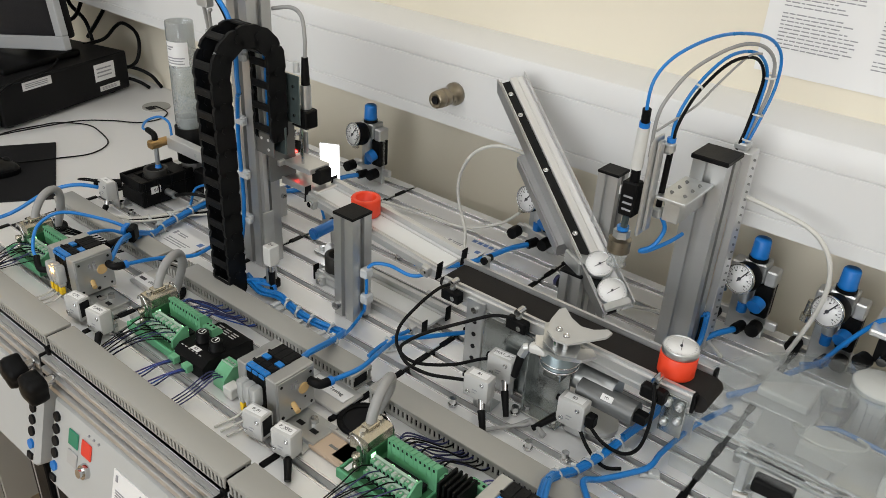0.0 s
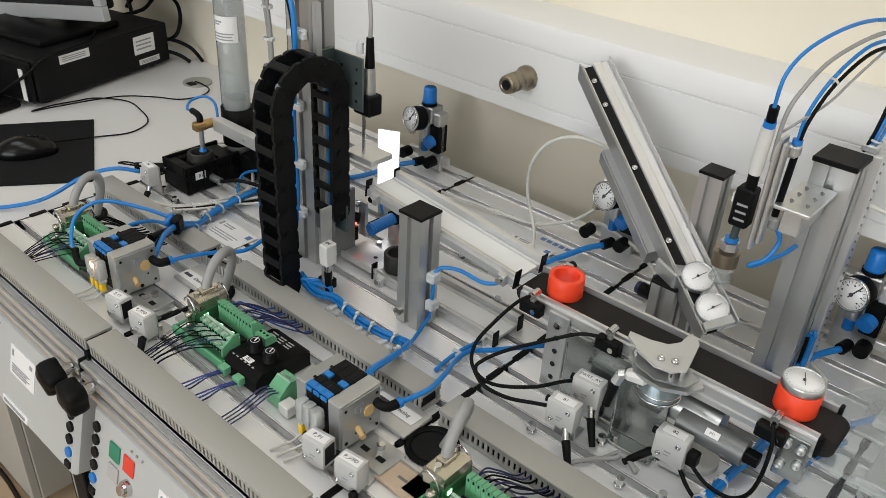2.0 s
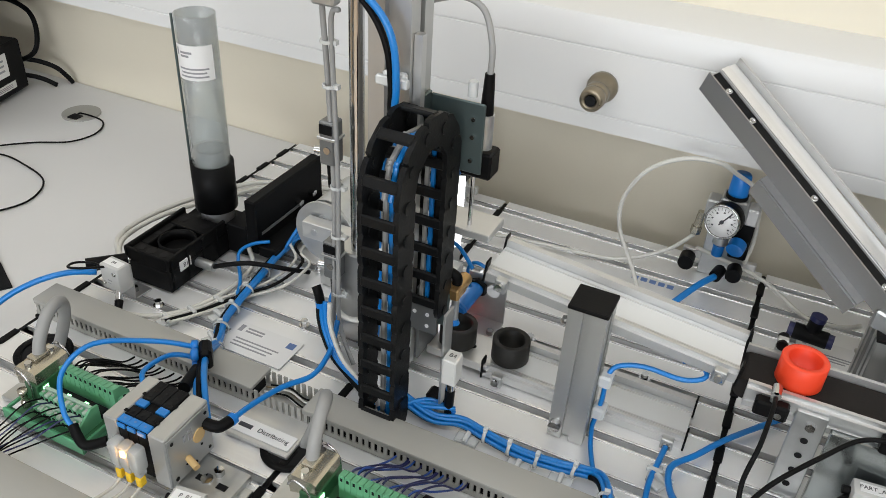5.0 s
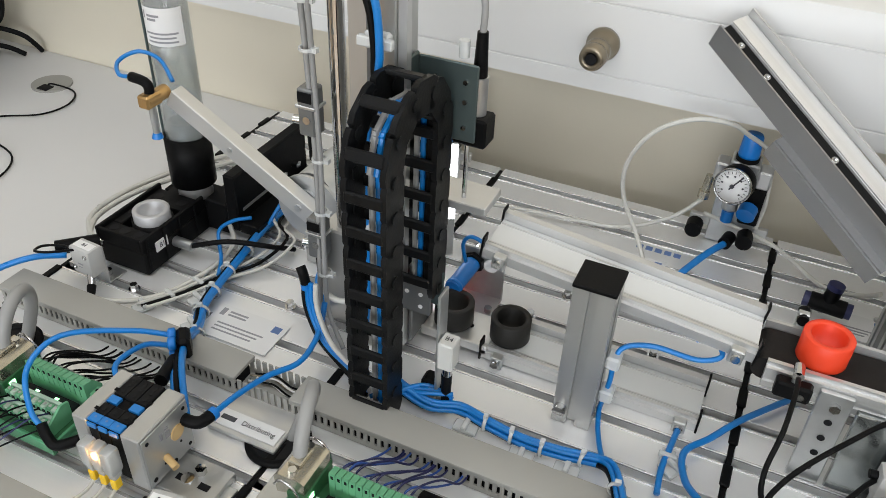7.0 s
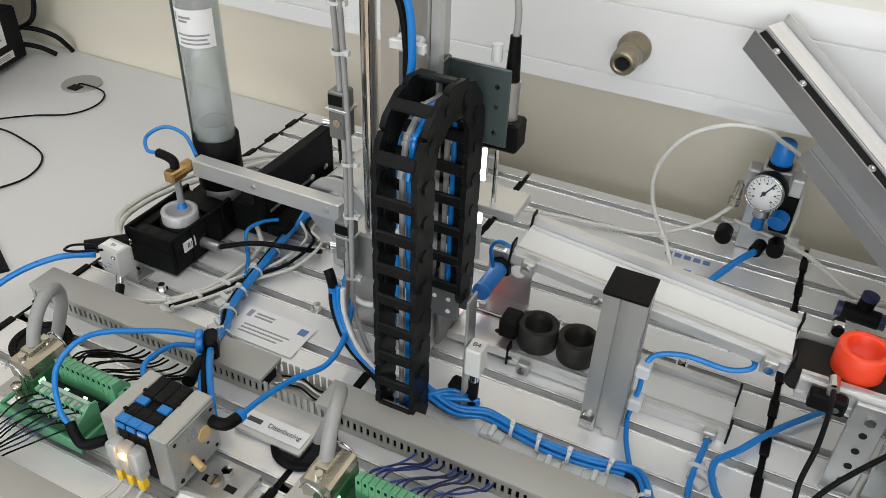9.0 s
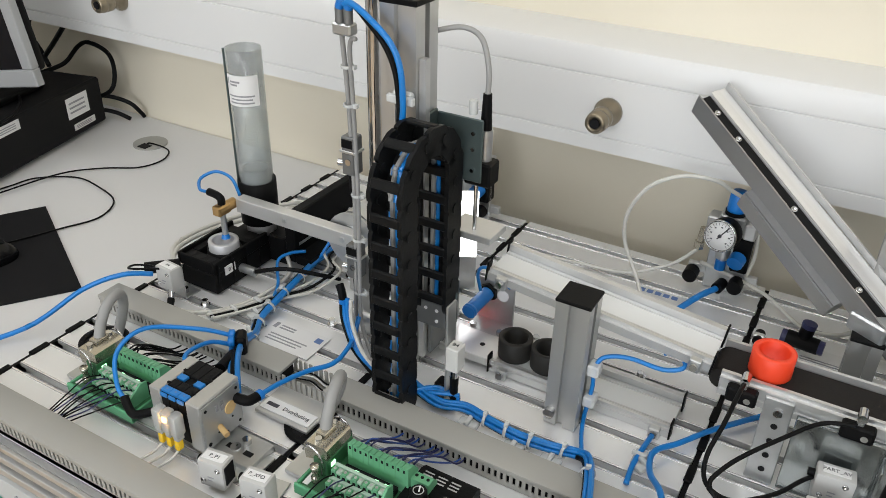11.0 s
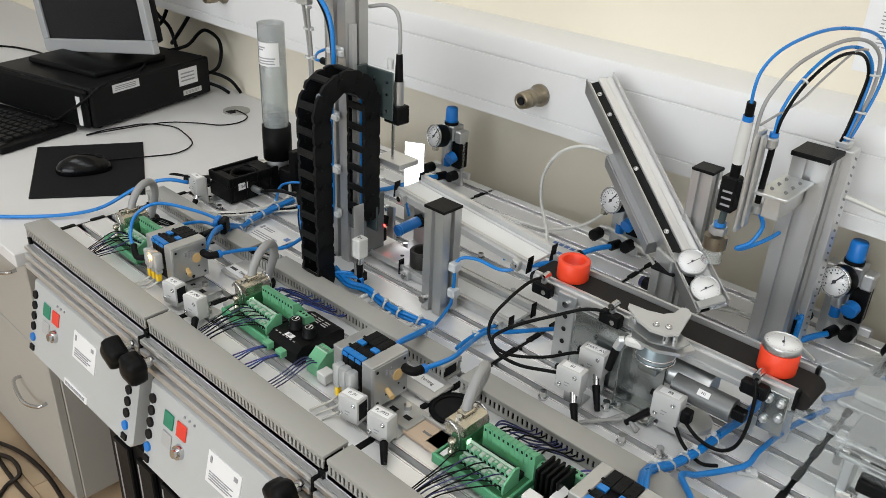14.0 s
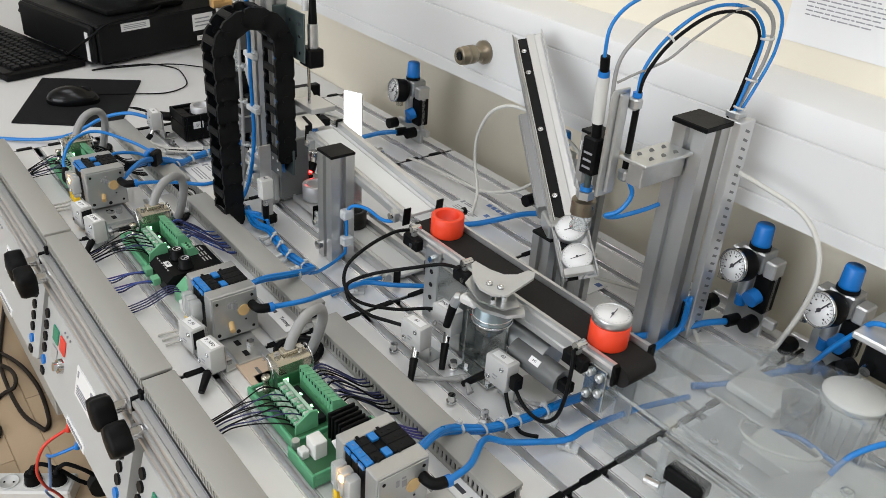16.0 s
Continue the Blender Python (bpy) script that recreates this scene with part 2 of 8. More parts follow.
def smooth_line(pts, per=6):
    pts = [Vector(p) for p in pts]
    if len(pts) < 3:
        return pts
    out = []
    for i in range(len(pts) - 1):
        p0, p1, p2, p3 = pts[max(i - 1, 0)], pts[i], pts[i + 1], pts[min(i + 2, len(pts) - 1)]
        for k in range(per):
            t = k / per
            out.append(0.5 * ((2 * p1) + (p2 - p0) * t + (2 * p0 - 5 * p1 + 4 * p2 - p3) * t * t + (3 * p1 - p0 - 3 * p2 + p3) * t ** 3))
    out.append(pts[-1])
    return out


def hose(bm, pts, r, n=8, per=6):
    """A round tube or cable swept along a smooth line through pts."""
    line = smooth_line(pts, per)
    prev, up = None, Vector((0.31, 0.2, 0.93)).normalized()
    for i, p in enumerate(line):
        d = (line[min(i + 1, len(line) - 1)] - line[max(i - 1, 0)]).normalized()
        s = d.cross(up)
        if s.length < 1e-4:
            s = d.orthogonal()
        s.normalize()
        u = s.cross(d).normalized()
        up = u
        cur = [bm.verts.new(p + (s * math.cos(2 * math.pi * k / n) + u * math.sin(2 * math.pi * k / n)) * r) for k in range(n)]
        if prev:
            for k in range(n):
                bm.faces.new((prev[k], prev[(k + 1) % n], cur[(k + 1) % n], cur[k]))
        else:
            bm.faces.new(cur[::-1])
        prev = cur
    bm.faces.new(prev)
    return bm


def extrude(bm, outline, a, b, axis="x"):
    """A closed outline pulled along an axis from a to b. Outline: (y, z) for x, (x, z) for y, (x, y) for z."""
    put = {"x": lambda s, u, v: (s, u, v), "y": lambda s, u, v: (u, s, v), "z": lambda s, u, v: (u, v, s)}[axis]
    lo = [bm.verts.new(put(a, *p)) for p in outline]
    hi = [bm.verts.new(put(b, *p)) for p in outline]
    n = len(outline)
    for k in range(n):
        bm.faces.new((lo[k], lo[(k + 1) % n], hi[(k + 1) % n], hi[k]))
    f1, f2 = bm.faces.new(lo[::-1]), bm.faces.new(hi)
    bmesh.ops.triangulate(bm, faces=[f1, f2])
    bmesh.ops.recalc_face_normals(bm, faces=bm.faces)
    return bm


def thing(name, x, y, z, label, category, group="", kind="", rz=0):
    ob = new(name)
    ob.empty_display_size = 0.02
    ob.matrix_basis = pose(x, y, z, 0, 0, rz)
    return tagged(ob, label, category, group, kind)


def finish(bm):
    for f in bm.faces:
        f.smooth = True
    for e in bm.edges:
        if len(e.link_faces) == 2 and e.calc_face_angle(0) > 0.6:
            e.smooth = False


def part(name, bm, material, parent=None, label="", world=True):
    """One mesh object. world: the mesh is given in world places and is moved into its thing's space."""
    finish(bm)
    if parent and world:
        m = Matrix.Identity(4)
        o = parent
        while o:
            m = o.matrix_basis @ m
            o = o.parent
        bm.transform(m.inverted())
    me = bpy.data.meshes.new(name)
    bm.to_mesh(me)
    bm.free()
    me.materials.append(material)
    ob = new(name, me)
    ob.parent = parent
    if label:
        ob["label"] = label
    return ob


def solo(name, bm, material, label, category, group="", kind=""):
    return tagged(part(name, bm, material), label, category, group, kind)


def NB():
    return bmesh.new()


def letters(text, size, m, material, parent, name="lettering"):
    cu = bpy.data.curves.new("text", "FONT")
    cu.body, cu.size, cu.extrude, cu.align_x, cu.align_y = text, size, 0.0001, "CENTER", "CENTER"
    ob = bpy.data.objects.new("text", cu)
    scene.collection.objects.link(ob)
    bpy.context.view_layer.update()
    me = bpy.data.meshes.new_from_object(ob.evaluated_get(bpy.context.evaluated_depsgraph_get()))
    bpy.data.objects.remove(ob)
    b = bmesh.new()
    b.from_mesh(me)
    bpy.data.meshes.remove(me)
    b.transform(m)
    return part(name, b, material, parent)


def slotted(bm, x0, x1, y0, y1, z0, z1, slot=0.008, deep=0.006, lip=0.003):
    """An upright square profile with a groove down the middle of each side."""
    cx, cy = (x0 + x1) / 2, (y0 + y1) / 2
    h = slot / 2
    o = [(x0, y0), (cx - h, y0), (cx - h, y0 + deep), (cx + h, y0 + deep), (cx + h, y0), (x1, y0),
         (x1, cy - h), (x1 - deep, cy - h), (x1 - deep, cy + h), (x1, cy + h), (x1, y1),
         (cx + h, y1), (cx + h, y1 - deep), (cx - h, y1 - deep), (cx - h, y1), (x0, y1),
         (x0, cy + h), (x0 + deep, cy + h), (x0 + deep, cy - h), (x0, cy - h)]
    return extrude(bm, o, z0, z1, "z")


# ---- the room ----
FLOOR_Z, CEIL_Z, WALL_Y, DESK_Z = -0.78, 1.95, 0.755, -0.035
X1, PITCH = -0.006, 0.356
SEAMS = [X1 - PITCH, X1, X1 + PITCH, X1 + 2 * PITCH, X1 + 3 * PITCH]

b = NB()
B(b, -3.2, 3.6, -4.2, WALL_Y, FLOOR_Z - 0.05, FLOOR_Z - 0.004)
floor = solo("floor", b, FLOORM, "light wood laminate floor of the workshop", "floor", kind="structure")
b = NB()
B(b, -3.2, 3.6, WALL_Y, WALL_Y + 0.1, FLOOR_Z, CEIL_Z)
solo("wall_north", b, CREAM, "cream painted plaster wall behind the benches", "wall", kind="structure")
# unseen side walls, added to close the room and bounce light
for nm, bx in (("wall_west", (-3.3, -3.2, -4.3, WALL_Y)), ("wall_east", (3.6, 3.7, -4.3, WALL_Y))):
    b = NB()
    B(b, *bx, FLOOR_Z, CEIL_Z)
    solo(nm, b, ROOM, "unseen plain pale wall closing the room", "wall", kind="structure")
# unseen wall, opened only to hold the added fill lamp
b = NB()
B(b, -3.2, 3.6, -4.3, -4.2, FLOOR_Z, 0.1)
B(b, -3.2, 3.6, -4.3, -4.2, 1.7, CEIL_Z)
B(b, -3.2, -1.85, -4.3, -4.2, 0.1, 1.7)
B(b, 2.65, 3.6, -4.3, -4.2, 0.1, 1.7)
solo("wall_south", b, ROOM, "unseen plain wall with an opening for the added fill lamp", "wall", kind="structure")
b = NB()
B(b, -3.3, 3.7, -4.3, WALL_Y + 0.1, CEIL_Z, CEIL_Z + 0.1)
solo("ceiling", b, TRUNK, "plain white ceiling of the workshop", "ceiling", kind="structure")

# wall trunking: a box with two lid joints
b = NB()
extrude(b, [(0.65, 0.162), (0.65, 0.1815), (0.652, 0.1825), (0.652, 0.1837), (0.65, 0.1847), (0.65, 0.2615), (0.652, 0.2625), (0.652, 0.2637), (0.65, 0.2647),
            (0.65, 0.292), (0.654, 0.299), (0.662, 0.302), (WALL_Y, 0.302), (WALL_Y, 0.162)], -3.2, 3.6)
solo("wall_trunking", b, TRUNK, "long white plastic cable trunking along the wall", "trunking", kind="structure")


def air_coupling(x, z):
    t = thing("air_coupling", x, 0.65, z, "dull brass quick air coupling screwed into the trunking", "coupling", "air couplings on the wall")
    m = Matrix.Translation((x, 0.65, z)) @ Euler((radians(90), 0, 0)).to_matrix().to_4x4()
    part("flange", lathe(NB(), [(0.0185, 0), (0.0185, 0.006), (0.016, 0.009), (0.012, 0.016), (0.012, 0.024)], m), OLDBRASS, t)
    part("sleeve", lathe(NB(), [(0.013, 0.022), (0.0145, 0.024), (0.0145, 0.034), (0.0135, 0.035), (0.0135, 0.037), (0.0145, 0.038), (0.0145, 0.042), (0.0135, 0.044), (0.0135, 0.05), (0.012, 0.052), (0.0075, 0.052), (0.006, 0.045)], m), OLDBRASS, t, "knurled steel sleeve")
    part("bore", C(NB(), (x, 0.6035, z), (x, 0.5972, z), 0.0062), DARKV, t)
    return t


air_coupling(0.113, 0.219)
air_coupling(-0.785, 0.238)

# floor boards near the bench
for i in range(14):
    for j in range(3):
        b = NB()
        x = -3.1 + i * 0.24
        B(b, -1.55 + j * 0.62 + 0.001 + 0.2 * (i % 3), -0.93 + j * 0.62 - 0.001 + 0.2 * (i % 3), -0.9 + i * 0.07 + 0.001, -0.83 + i * 0.07 - 0.001, FLOOR_Z - 0.004, FLOOR_Z, 0.0006)
        part("floor_board", b, FLOORM, floor)

# ---- desk with the computer ----
desk = thing("desk", -1.3, 0.3, FLOOR_Z, "white laminate desk with a drawer cabinet under it", "desk")
b = NB()
B(b, -2.6, -0.395, -0.02, 0.754, DESK_Z - 0.025, DESK_Z, 0.002)
part("desktop", b, DESK, desk)
b = NB()
B(b, -2.55, -0.42, 0.70, 0.72, FLOOR_Z, DESK_Z - 0.025)
part("back_panel", b, CABINET, desk)
b = NB()
B(b, -1.09, -0.58, 0.068, 0.6, FLOOR_Z + 0.03, DESK_Z - 0.026, 0.002)
cabb = part("cabinet_body", b, CABINET, desk)
for za, zb, zh in ((-0.36, -0.075, -0.2), (-0.745, -0.364, -0.52)):
    b = NB()
    B(b, -1.088, -0.582, 0.050, 0.068, za, zb, 0.002)
    dr = part("drawer_front", b, CABINET, desk)
    b = NB()
    hose(b, [(-0.765, 0.050, zh + 0.012), (-0.76, 0.032, zh + 0.010), (-0.70, 0.024, zh - 0.006), (-0.64, 0.032, zh + 0.010), (-0.635, 0.050, zh + 0.012)], 0.004)
    part("handle", b, CHROME, dr, "curved chrome bar handle")
b = NB()
C(b, (-0.78, 0.655, DESK_Z), (-0.78, 0.655, DESK_Z + 0.003), 0.032, n=28)
gr = part("cable_grommet", b, GREY, desk, "round grey cable outlet")
b = NB()
B(b, -0.785, -0.765, 0.628, 0.645, DESK_Z + 0.003, DESK_Z + 0.0045)
part("opening", b, DARKV, gr)


def pc():
    t = thing("desktop_computer", -0.95, 0.52, DESK_Z, "black desktop computer case lying flat under the monitor", "computer", rz=0)
    m = Matrix.Translation((-0.845, 0.335, DESK_Z)) @ Euler((0, 0, radians(104))).to_matrix().to_4x4()
    b = NB()
    B(b, 0.0, 0.36, 0.0, 0.33, 0.008, 0.098, 0.004)
    b.transform(m)
    body = part("case", b, PCM, t)
    b = NB()
    B(b, -0.012, 0.0, 0.004, 0.326, 0.01, 0.095, 0.005)
    b.transform(m)
    part("front_bezel", b, BLACK, t)
    for q, sz, mt, nm in (((0.06, 0.075), (0.075, 0.018), PAPER, "sticker"), ((0.255, 0.045), (0.06, 0.04), PAPER, "sticker"), ((0.265, 0.02), (0.06, 0.012), WHITE, "sticker")):
        b = NB()
        B(b, q[0], q[0] + sz[0], -0.0012, 0.0, q[1], q[1] + sz[1])
        b.transform(m)
        s = part(nm, b, mt, t)
        b = NB()
        for k in range(3):
            B(b, q[0] + 0.006, q[0] + sz[0] - 0.01, -0.002, -0.0012, q[1] + sz[1] * (0.25 + 0.22 * k), q[1] + sz[1] * (0.33 + 0.22 * k))
        b.transform(m)
        part("print", b, INKG, s)
    b = NB()
    B(b, -0.0135, -0.012, 0.02, 0.032, 0.015, 0.08)
    b.transform(m)
    part("front_strip", b, WHITE, t)
    b = NB()
    for sx in (0.03, 0.32):
        for sy in (0.03, 0.30):
            C(b, (sx, sy, 0), (sx, sy, 0.009), 0.012)
    b.transform(m)
    part("feet", b, RUBBER, t)
    return m


PCF = pc()


def monitor():
    t = thing("monitor", -0.93, 0.5, DESK_Z + 0.098, "switched-off flat monitor with a silver frame on the computer", "monitor")
    m = PCF
    b = NB()
    B(b, 0.06, 0.27, 0.05, 0.28, 0.098, 0.114, 0.006, 2)
    b.transform(m)
    part("foot", b, BLACK, t)
    b = NB()
    B(b, 0.235, 0.262, 0.13, 0.20, 0.11, 0.3, 0.004)
    b.transform(m)
    part("stand", b, BLACK, t)
    mm = Matrix.Translation((-0.828, 0.486, 0.118)) @ Euler((radians(-8), 0, radians(104))).to_matrix().to_4x4() @ Euler((0, 0, radians(-92))).to_matrix().to_4x4()
    b = NB()
    B(b, -0.40, 0.0, 0.0, 0.018, 0.0, 0.03, 0.002)
    B(b, -0.40, 0.0, 0.0, 0.018, 0.29, 0.315, 0.002)
    B(b, -0.40, -0.378, 0.0, 0.018, 0.0301, 0.2899, 0.002)
    B(b, -0.022, 0.0, 0.0, 0.018, 0.0301, 0.2899, 0.002)
    b.transform(mm)
    fr = part("frame", b, SILVER, t)
    b = NB()
    B(b, -0.378, -0.022, 0.006, 0.012, 0.03, 0.29)
    b.transform(mm)
    part("screen", b, SCREEN, t)
    b = NB()
    B(b, -0.39, -0.01, 0.0185, 0.045, 0.02, 0.3, 0.008, 2)
    b.transform(mm)
    part("back_cover", b, BLACK, t)


monitor()
PADMAT = [(-0.589, 0.084), (-0.473, 0.249), (-0.722, 0.380), (-0.83, 0.202)]
b = extrude(NB(), PADMAT, DESK_Z, DESK_Z + 0.003, "z")
solo("mouse_pad", b, PADM, "plain black cloth mouse pad on the desk", "mouse pad")
mo = thing("computer_mouse", -0.646, 0.215, DESK_Z + 0.003, "glossy black computer mouse on the pad", "mouse", rz=62)
b = NB()
bmesh.ops.create_uvsphere(b, u_segments=24, v_segments=12, radius=1)
for v in b.verts:
    v.co = Vector((v.co.x * 0.052, v.co.y * 0.029 * (1.0 - 0.12 * v.co.x), max(v.co.z, -0.15) * 0.03 + 0.0045))
part("body", b, mat("mouse_gloss", (0.004, 0.004, 0.0045), 0.2, 0, 0.05, 30, spec=0.25), mo, world=False)
b = NB()
C(b, (0.03, -0.003, 0.027), (0.03, 0.003, 0.027), 0.007)
part("wheel", b, RUBBER, mo, world=False)

kb = thing("keyboard", -1.05, 0.18, DESK_Z, "black computer keyboard on the desk", "keyboard", rz=14)
b = NB()
B(b, -0.23, 0.2, -0.10, 0.085, 0.0, 0.016, 0.006, 2)
part("base", b, BLACK, kb, world=False)
kme = bpy.data.meshes.new("key")
b = NB()
B(b, -0.0078, 0.0078, -0.0078, 0.0078, 0, 0.008, 0.0015)
finish(b)
b.to_mesh(kme)
b.free()
kme.materials.append(PCM)
for r in range(6):
    for c in range(21):
        k = new("key", kme)
        k.parent = kb
        k.matrix_basis = pose(-0.212 + c * 0.0192, -0.062 + r * 0.0215, 0.0155, 3)
b = NB()
B(b, -0.22, 0.19, -0.098, -0.078, 0.016, 0.018, 0.001)
part("palm_edge", b, PCM, kb, world=False)


def cable(name, pts, r, material, label, cat="cable", per=6):
    b = NB()
    hose(b, pts, r * (0.74 if cat == "tube" else 0.85), 8, per)
    return solo(name, b, material, label, cat)


DZ = DESK_Z + 0.003
cable("mouse_cable", [(-0.665, 0.255, DZ + 0.005), (-0.639, 0.342, DZ), (-0.618, 0.40, DZ), (-0.645, 0.452, DZ), (-0.71, 0.474, DZ), (-0.771, 0.478, DZ), (-0.825, 0.44, DZ), (-0.835, 0.40, DZ), (-0.842, 0.355, DZ), (-0.836, 0.31, DZ), (-0.822, 0.36, DZ + 0.003), (-0.80, 0.47, DZ + 0.003), (-0.76, 0.53, DZ), (-0.711, 0.565, DZ), (-0.70, 0.61, DZ), (-0.725, 0.648, DZ), (-0.775, 0.65, DZ + .002), (-0.775, 0.64, DZ - .002)], 0.0017, BLACK, "thin black mouse cable lying on the desk")
cable("loose_cable", [(-1.10, 0.60, DZ), (-1.22, 0.50, DZ), (-1.353, 0.343, DZ), (-1.42, 0.30, DZ), (-1.472, 0.319, DZ), (-1.50, 0.38, DZ), (-1.498, 0.44, DZ + 0.004), (-1.42, 0.46, DZ + 0.006), (-1.34, 0.42, DZ + 0.004), (-1.30, 0.36, DZ)], 0.0035, BLACK, "black cable tangled behind the keyboard")
cable("loose_cable", [(-2.1, 0.36, DZ), (-1.792, 0.424, DZ), (-1.658, 0.499, DZ), (-1.5, 0.52, DZ + 0.004), (-1.32, 0.50, DZ), (-1.16, 0.47, DZ + 0.002), (-1.12, 0.44, DZ)], 0.0035, BLACK, "black cable lying beside the computer")
cable("loose_cable", [(-1.9, 0.30, DZ), (-1.7, 0.36, DZ), (-1.56, 0.34, DZ), (-1.44, 0.40, DZ + 0.008), (-1.3, 0.46, DZ + 0.004), (-1.14, 0.42, DZ)], 0.0035, BLACK, "black cable lying beside the computer")
cable("desk_cable", [(-1.02, 0.30, DZ + 0.01), (-0.93, 0.285, DZ + 0.015), (-0.875, 0.30, 0.015), (-0.842, 0.325, 0.045), (-0.838, 0.36, 0.068), (-0.85, 0.42, 0.073), (-0.88, 0.47, 0.072), (-0.95, 0.52, 0.070), (-1.02, 0.50, 0.070)], 0.0036, BLACK, "black cable hanging over the front of the computer")
cable("monitor_cable", [(-1.05, 0.64, 0.06), (-1.039, 0.69, 0.069), (-1.02, 0.715, 0.10), (-0.99, 0.72, 0.112), (-0.94, 0.72, 0.10), (-0.922, 0.715, 0.07), (-0.92, 0.70, 0.035), (-0.956, 0.69, 0.015), (-0.98, 0.68, 0.03)], 0.0052, BLACK, "black cable looping behind the computer")
cable("power_cable", [(-0.956, 0.69, 0.018), (-0.93, 0.71, 0.012), (-0.905, 0.725, 0.0), (-0.893, 0.735, -0.018), (-0.895, 0.745, DZ)], 0.0052, BLACK, "black power cable behind the computer")
cable("power_cable", [(-0.97, 0.66, 0.0), (-0.93, 0.70, -0.015), (-0.90, 0.715, DZ + 0.003)], 0.0052, BLACK, "black power cable behind the computer")
for pts in ([(-1.096, 0.69, 0.195), (-1.105, 0.68, 0.15), (-1.13, 0.67, 0.11), (-1.16, 0.65, 0.09)], [(-0.999, 0.69, 0.205), (-1.004, 0.69, 0.163), (-1.04, 0.685, 0.12), (-1.099, 0.68, 0.064)], [(-1.19, 0.69, 0.20), (-1.17, 0.68, 0.14), (-1.12, 0.69, 0.10), (-1.06, 0.67, 0.065)]):
    cable("wall_cable", pts, 0.0058, BLACK, "black cable plugged into the wall trunking")
    solo("mains_plug", lathe(NB(), [(0.007, 0), (0.012, 0.012), (0.017, 0.022), (0.017, 0.045)], Matrix.Translation((pts[0][0], 0.685, 0.190)) @ Euler((radians(-72), 0, 0)).to_matrix().to_4x4(), 18), BLACK, "black mains plug in the wall trunking", "plug", "wall plugs")
solo("cable_tag", OB(NB(), (-1.004, 0.688, 0.163), (0.020, 0.014, 0.026), (0, 12, 0), 0.001), PAPER, "white paper tag on a black cable", "tag")
cable("network_cable", [(-1.05, 0.42, DZ), (-1.15, 0.47, DZ), (-1.3, 0.50, DZ), (-1.5, 0.52, DZ)], 0.002, WHITE, "thin white cable on the desk")

# notice on the wall
b = NB()
B(b, 0.535, 0.80, WALL_Y - 0.0015, WALL_Y - 0.0005, 0.335, 0.72)
nt = solo("wall_notice", b, PAPER, "printed white notice sheet fixed to the wall", "notice")
for k in range(52):
    for c0, c1 in ((0.555, 0.652), (0.675, 0.775)):
        if (k * 7 + int(c0 * 100)) % 11 == 0:
            continue
        b = NB()
        x, end = c0, c0 + (c1 - c0) * random.uniform(0.6, 1.0)
        while x < end:
            w = random.uniform(0.004, 0.013)
            B(b, x, min(x + w, c1), WALL_Y - 0.0020, WALL_Y - 0.0015, 0.364 + k * 0.0048, 0.3654 + k * 0.0048)
            x += w + 0.0018
        part("print", b, INKG, nt)

# ---- the profile plates of the stations ----
def profile_plate(i):
    x0, x1 = SEAMS[i] + 0.003, SEAMS[i + 1] - 0.003
    t = thing("profile_plate", x0, 0.0, -0.03, "slotted anodised aluminium mounting plate of a training station", "mounting plate", "station mounting plates")
    o = [(-0.0, -0.03), (-0.0, 0.0)]
    y = 0.021
    while y < 0.69:
        o += [(y, 0.0), (y, -0.005), (y - 0.004, -0.005), (y - 0.004, -0.016), (y + 0.013, -0.016), (y + 0.013, -0.005), (y + 0.009, -0.005), (y + 0.009, 0.0)]
        y += 0.05
    o += [(0.70, 0.0), (0.70, -0.03)]
    part("plate", extrude(NB(), o, x0, x1), ALUP, t)
    # lips along each slot, their edge highlight put into a brighter colour
    y = 0.021
    while y < 0.69:
        b = NB()
        B(b, x0, x1, y - 0.0025, y, -0.001, 0.0008, 0.0003)
        B(b, x0, x1, y + 0.009, y + 0.0115, -0.001, 0.0008, 0.0003)
        part("slot_lip", b, LIP, t)
        y += 0.05
    return t


for i in range(4):
    profile_plate(i)


def seam_strip(x):
    t = thing("seam_strip", x, 0.35, -0.02, "black plastic joint caps between two mounting plates", "joint strip", "joint strips between plates")
    for k in range(14):
        y = 0.008 + k * 0.05
        b = NB()
        B(b, x - 0.0042, x + 0.0042, y - 0.012, y + 0.0125, -0.02, 0.0022, 0.001)
        B(b, x - 0.0025, x + 0.0025, y + 0.013, y + 0.0375, -0.02, -0.001)
        part("cap", b, BLACK, t)


for x in SEAMS[:4]:
    seam_strip(x)


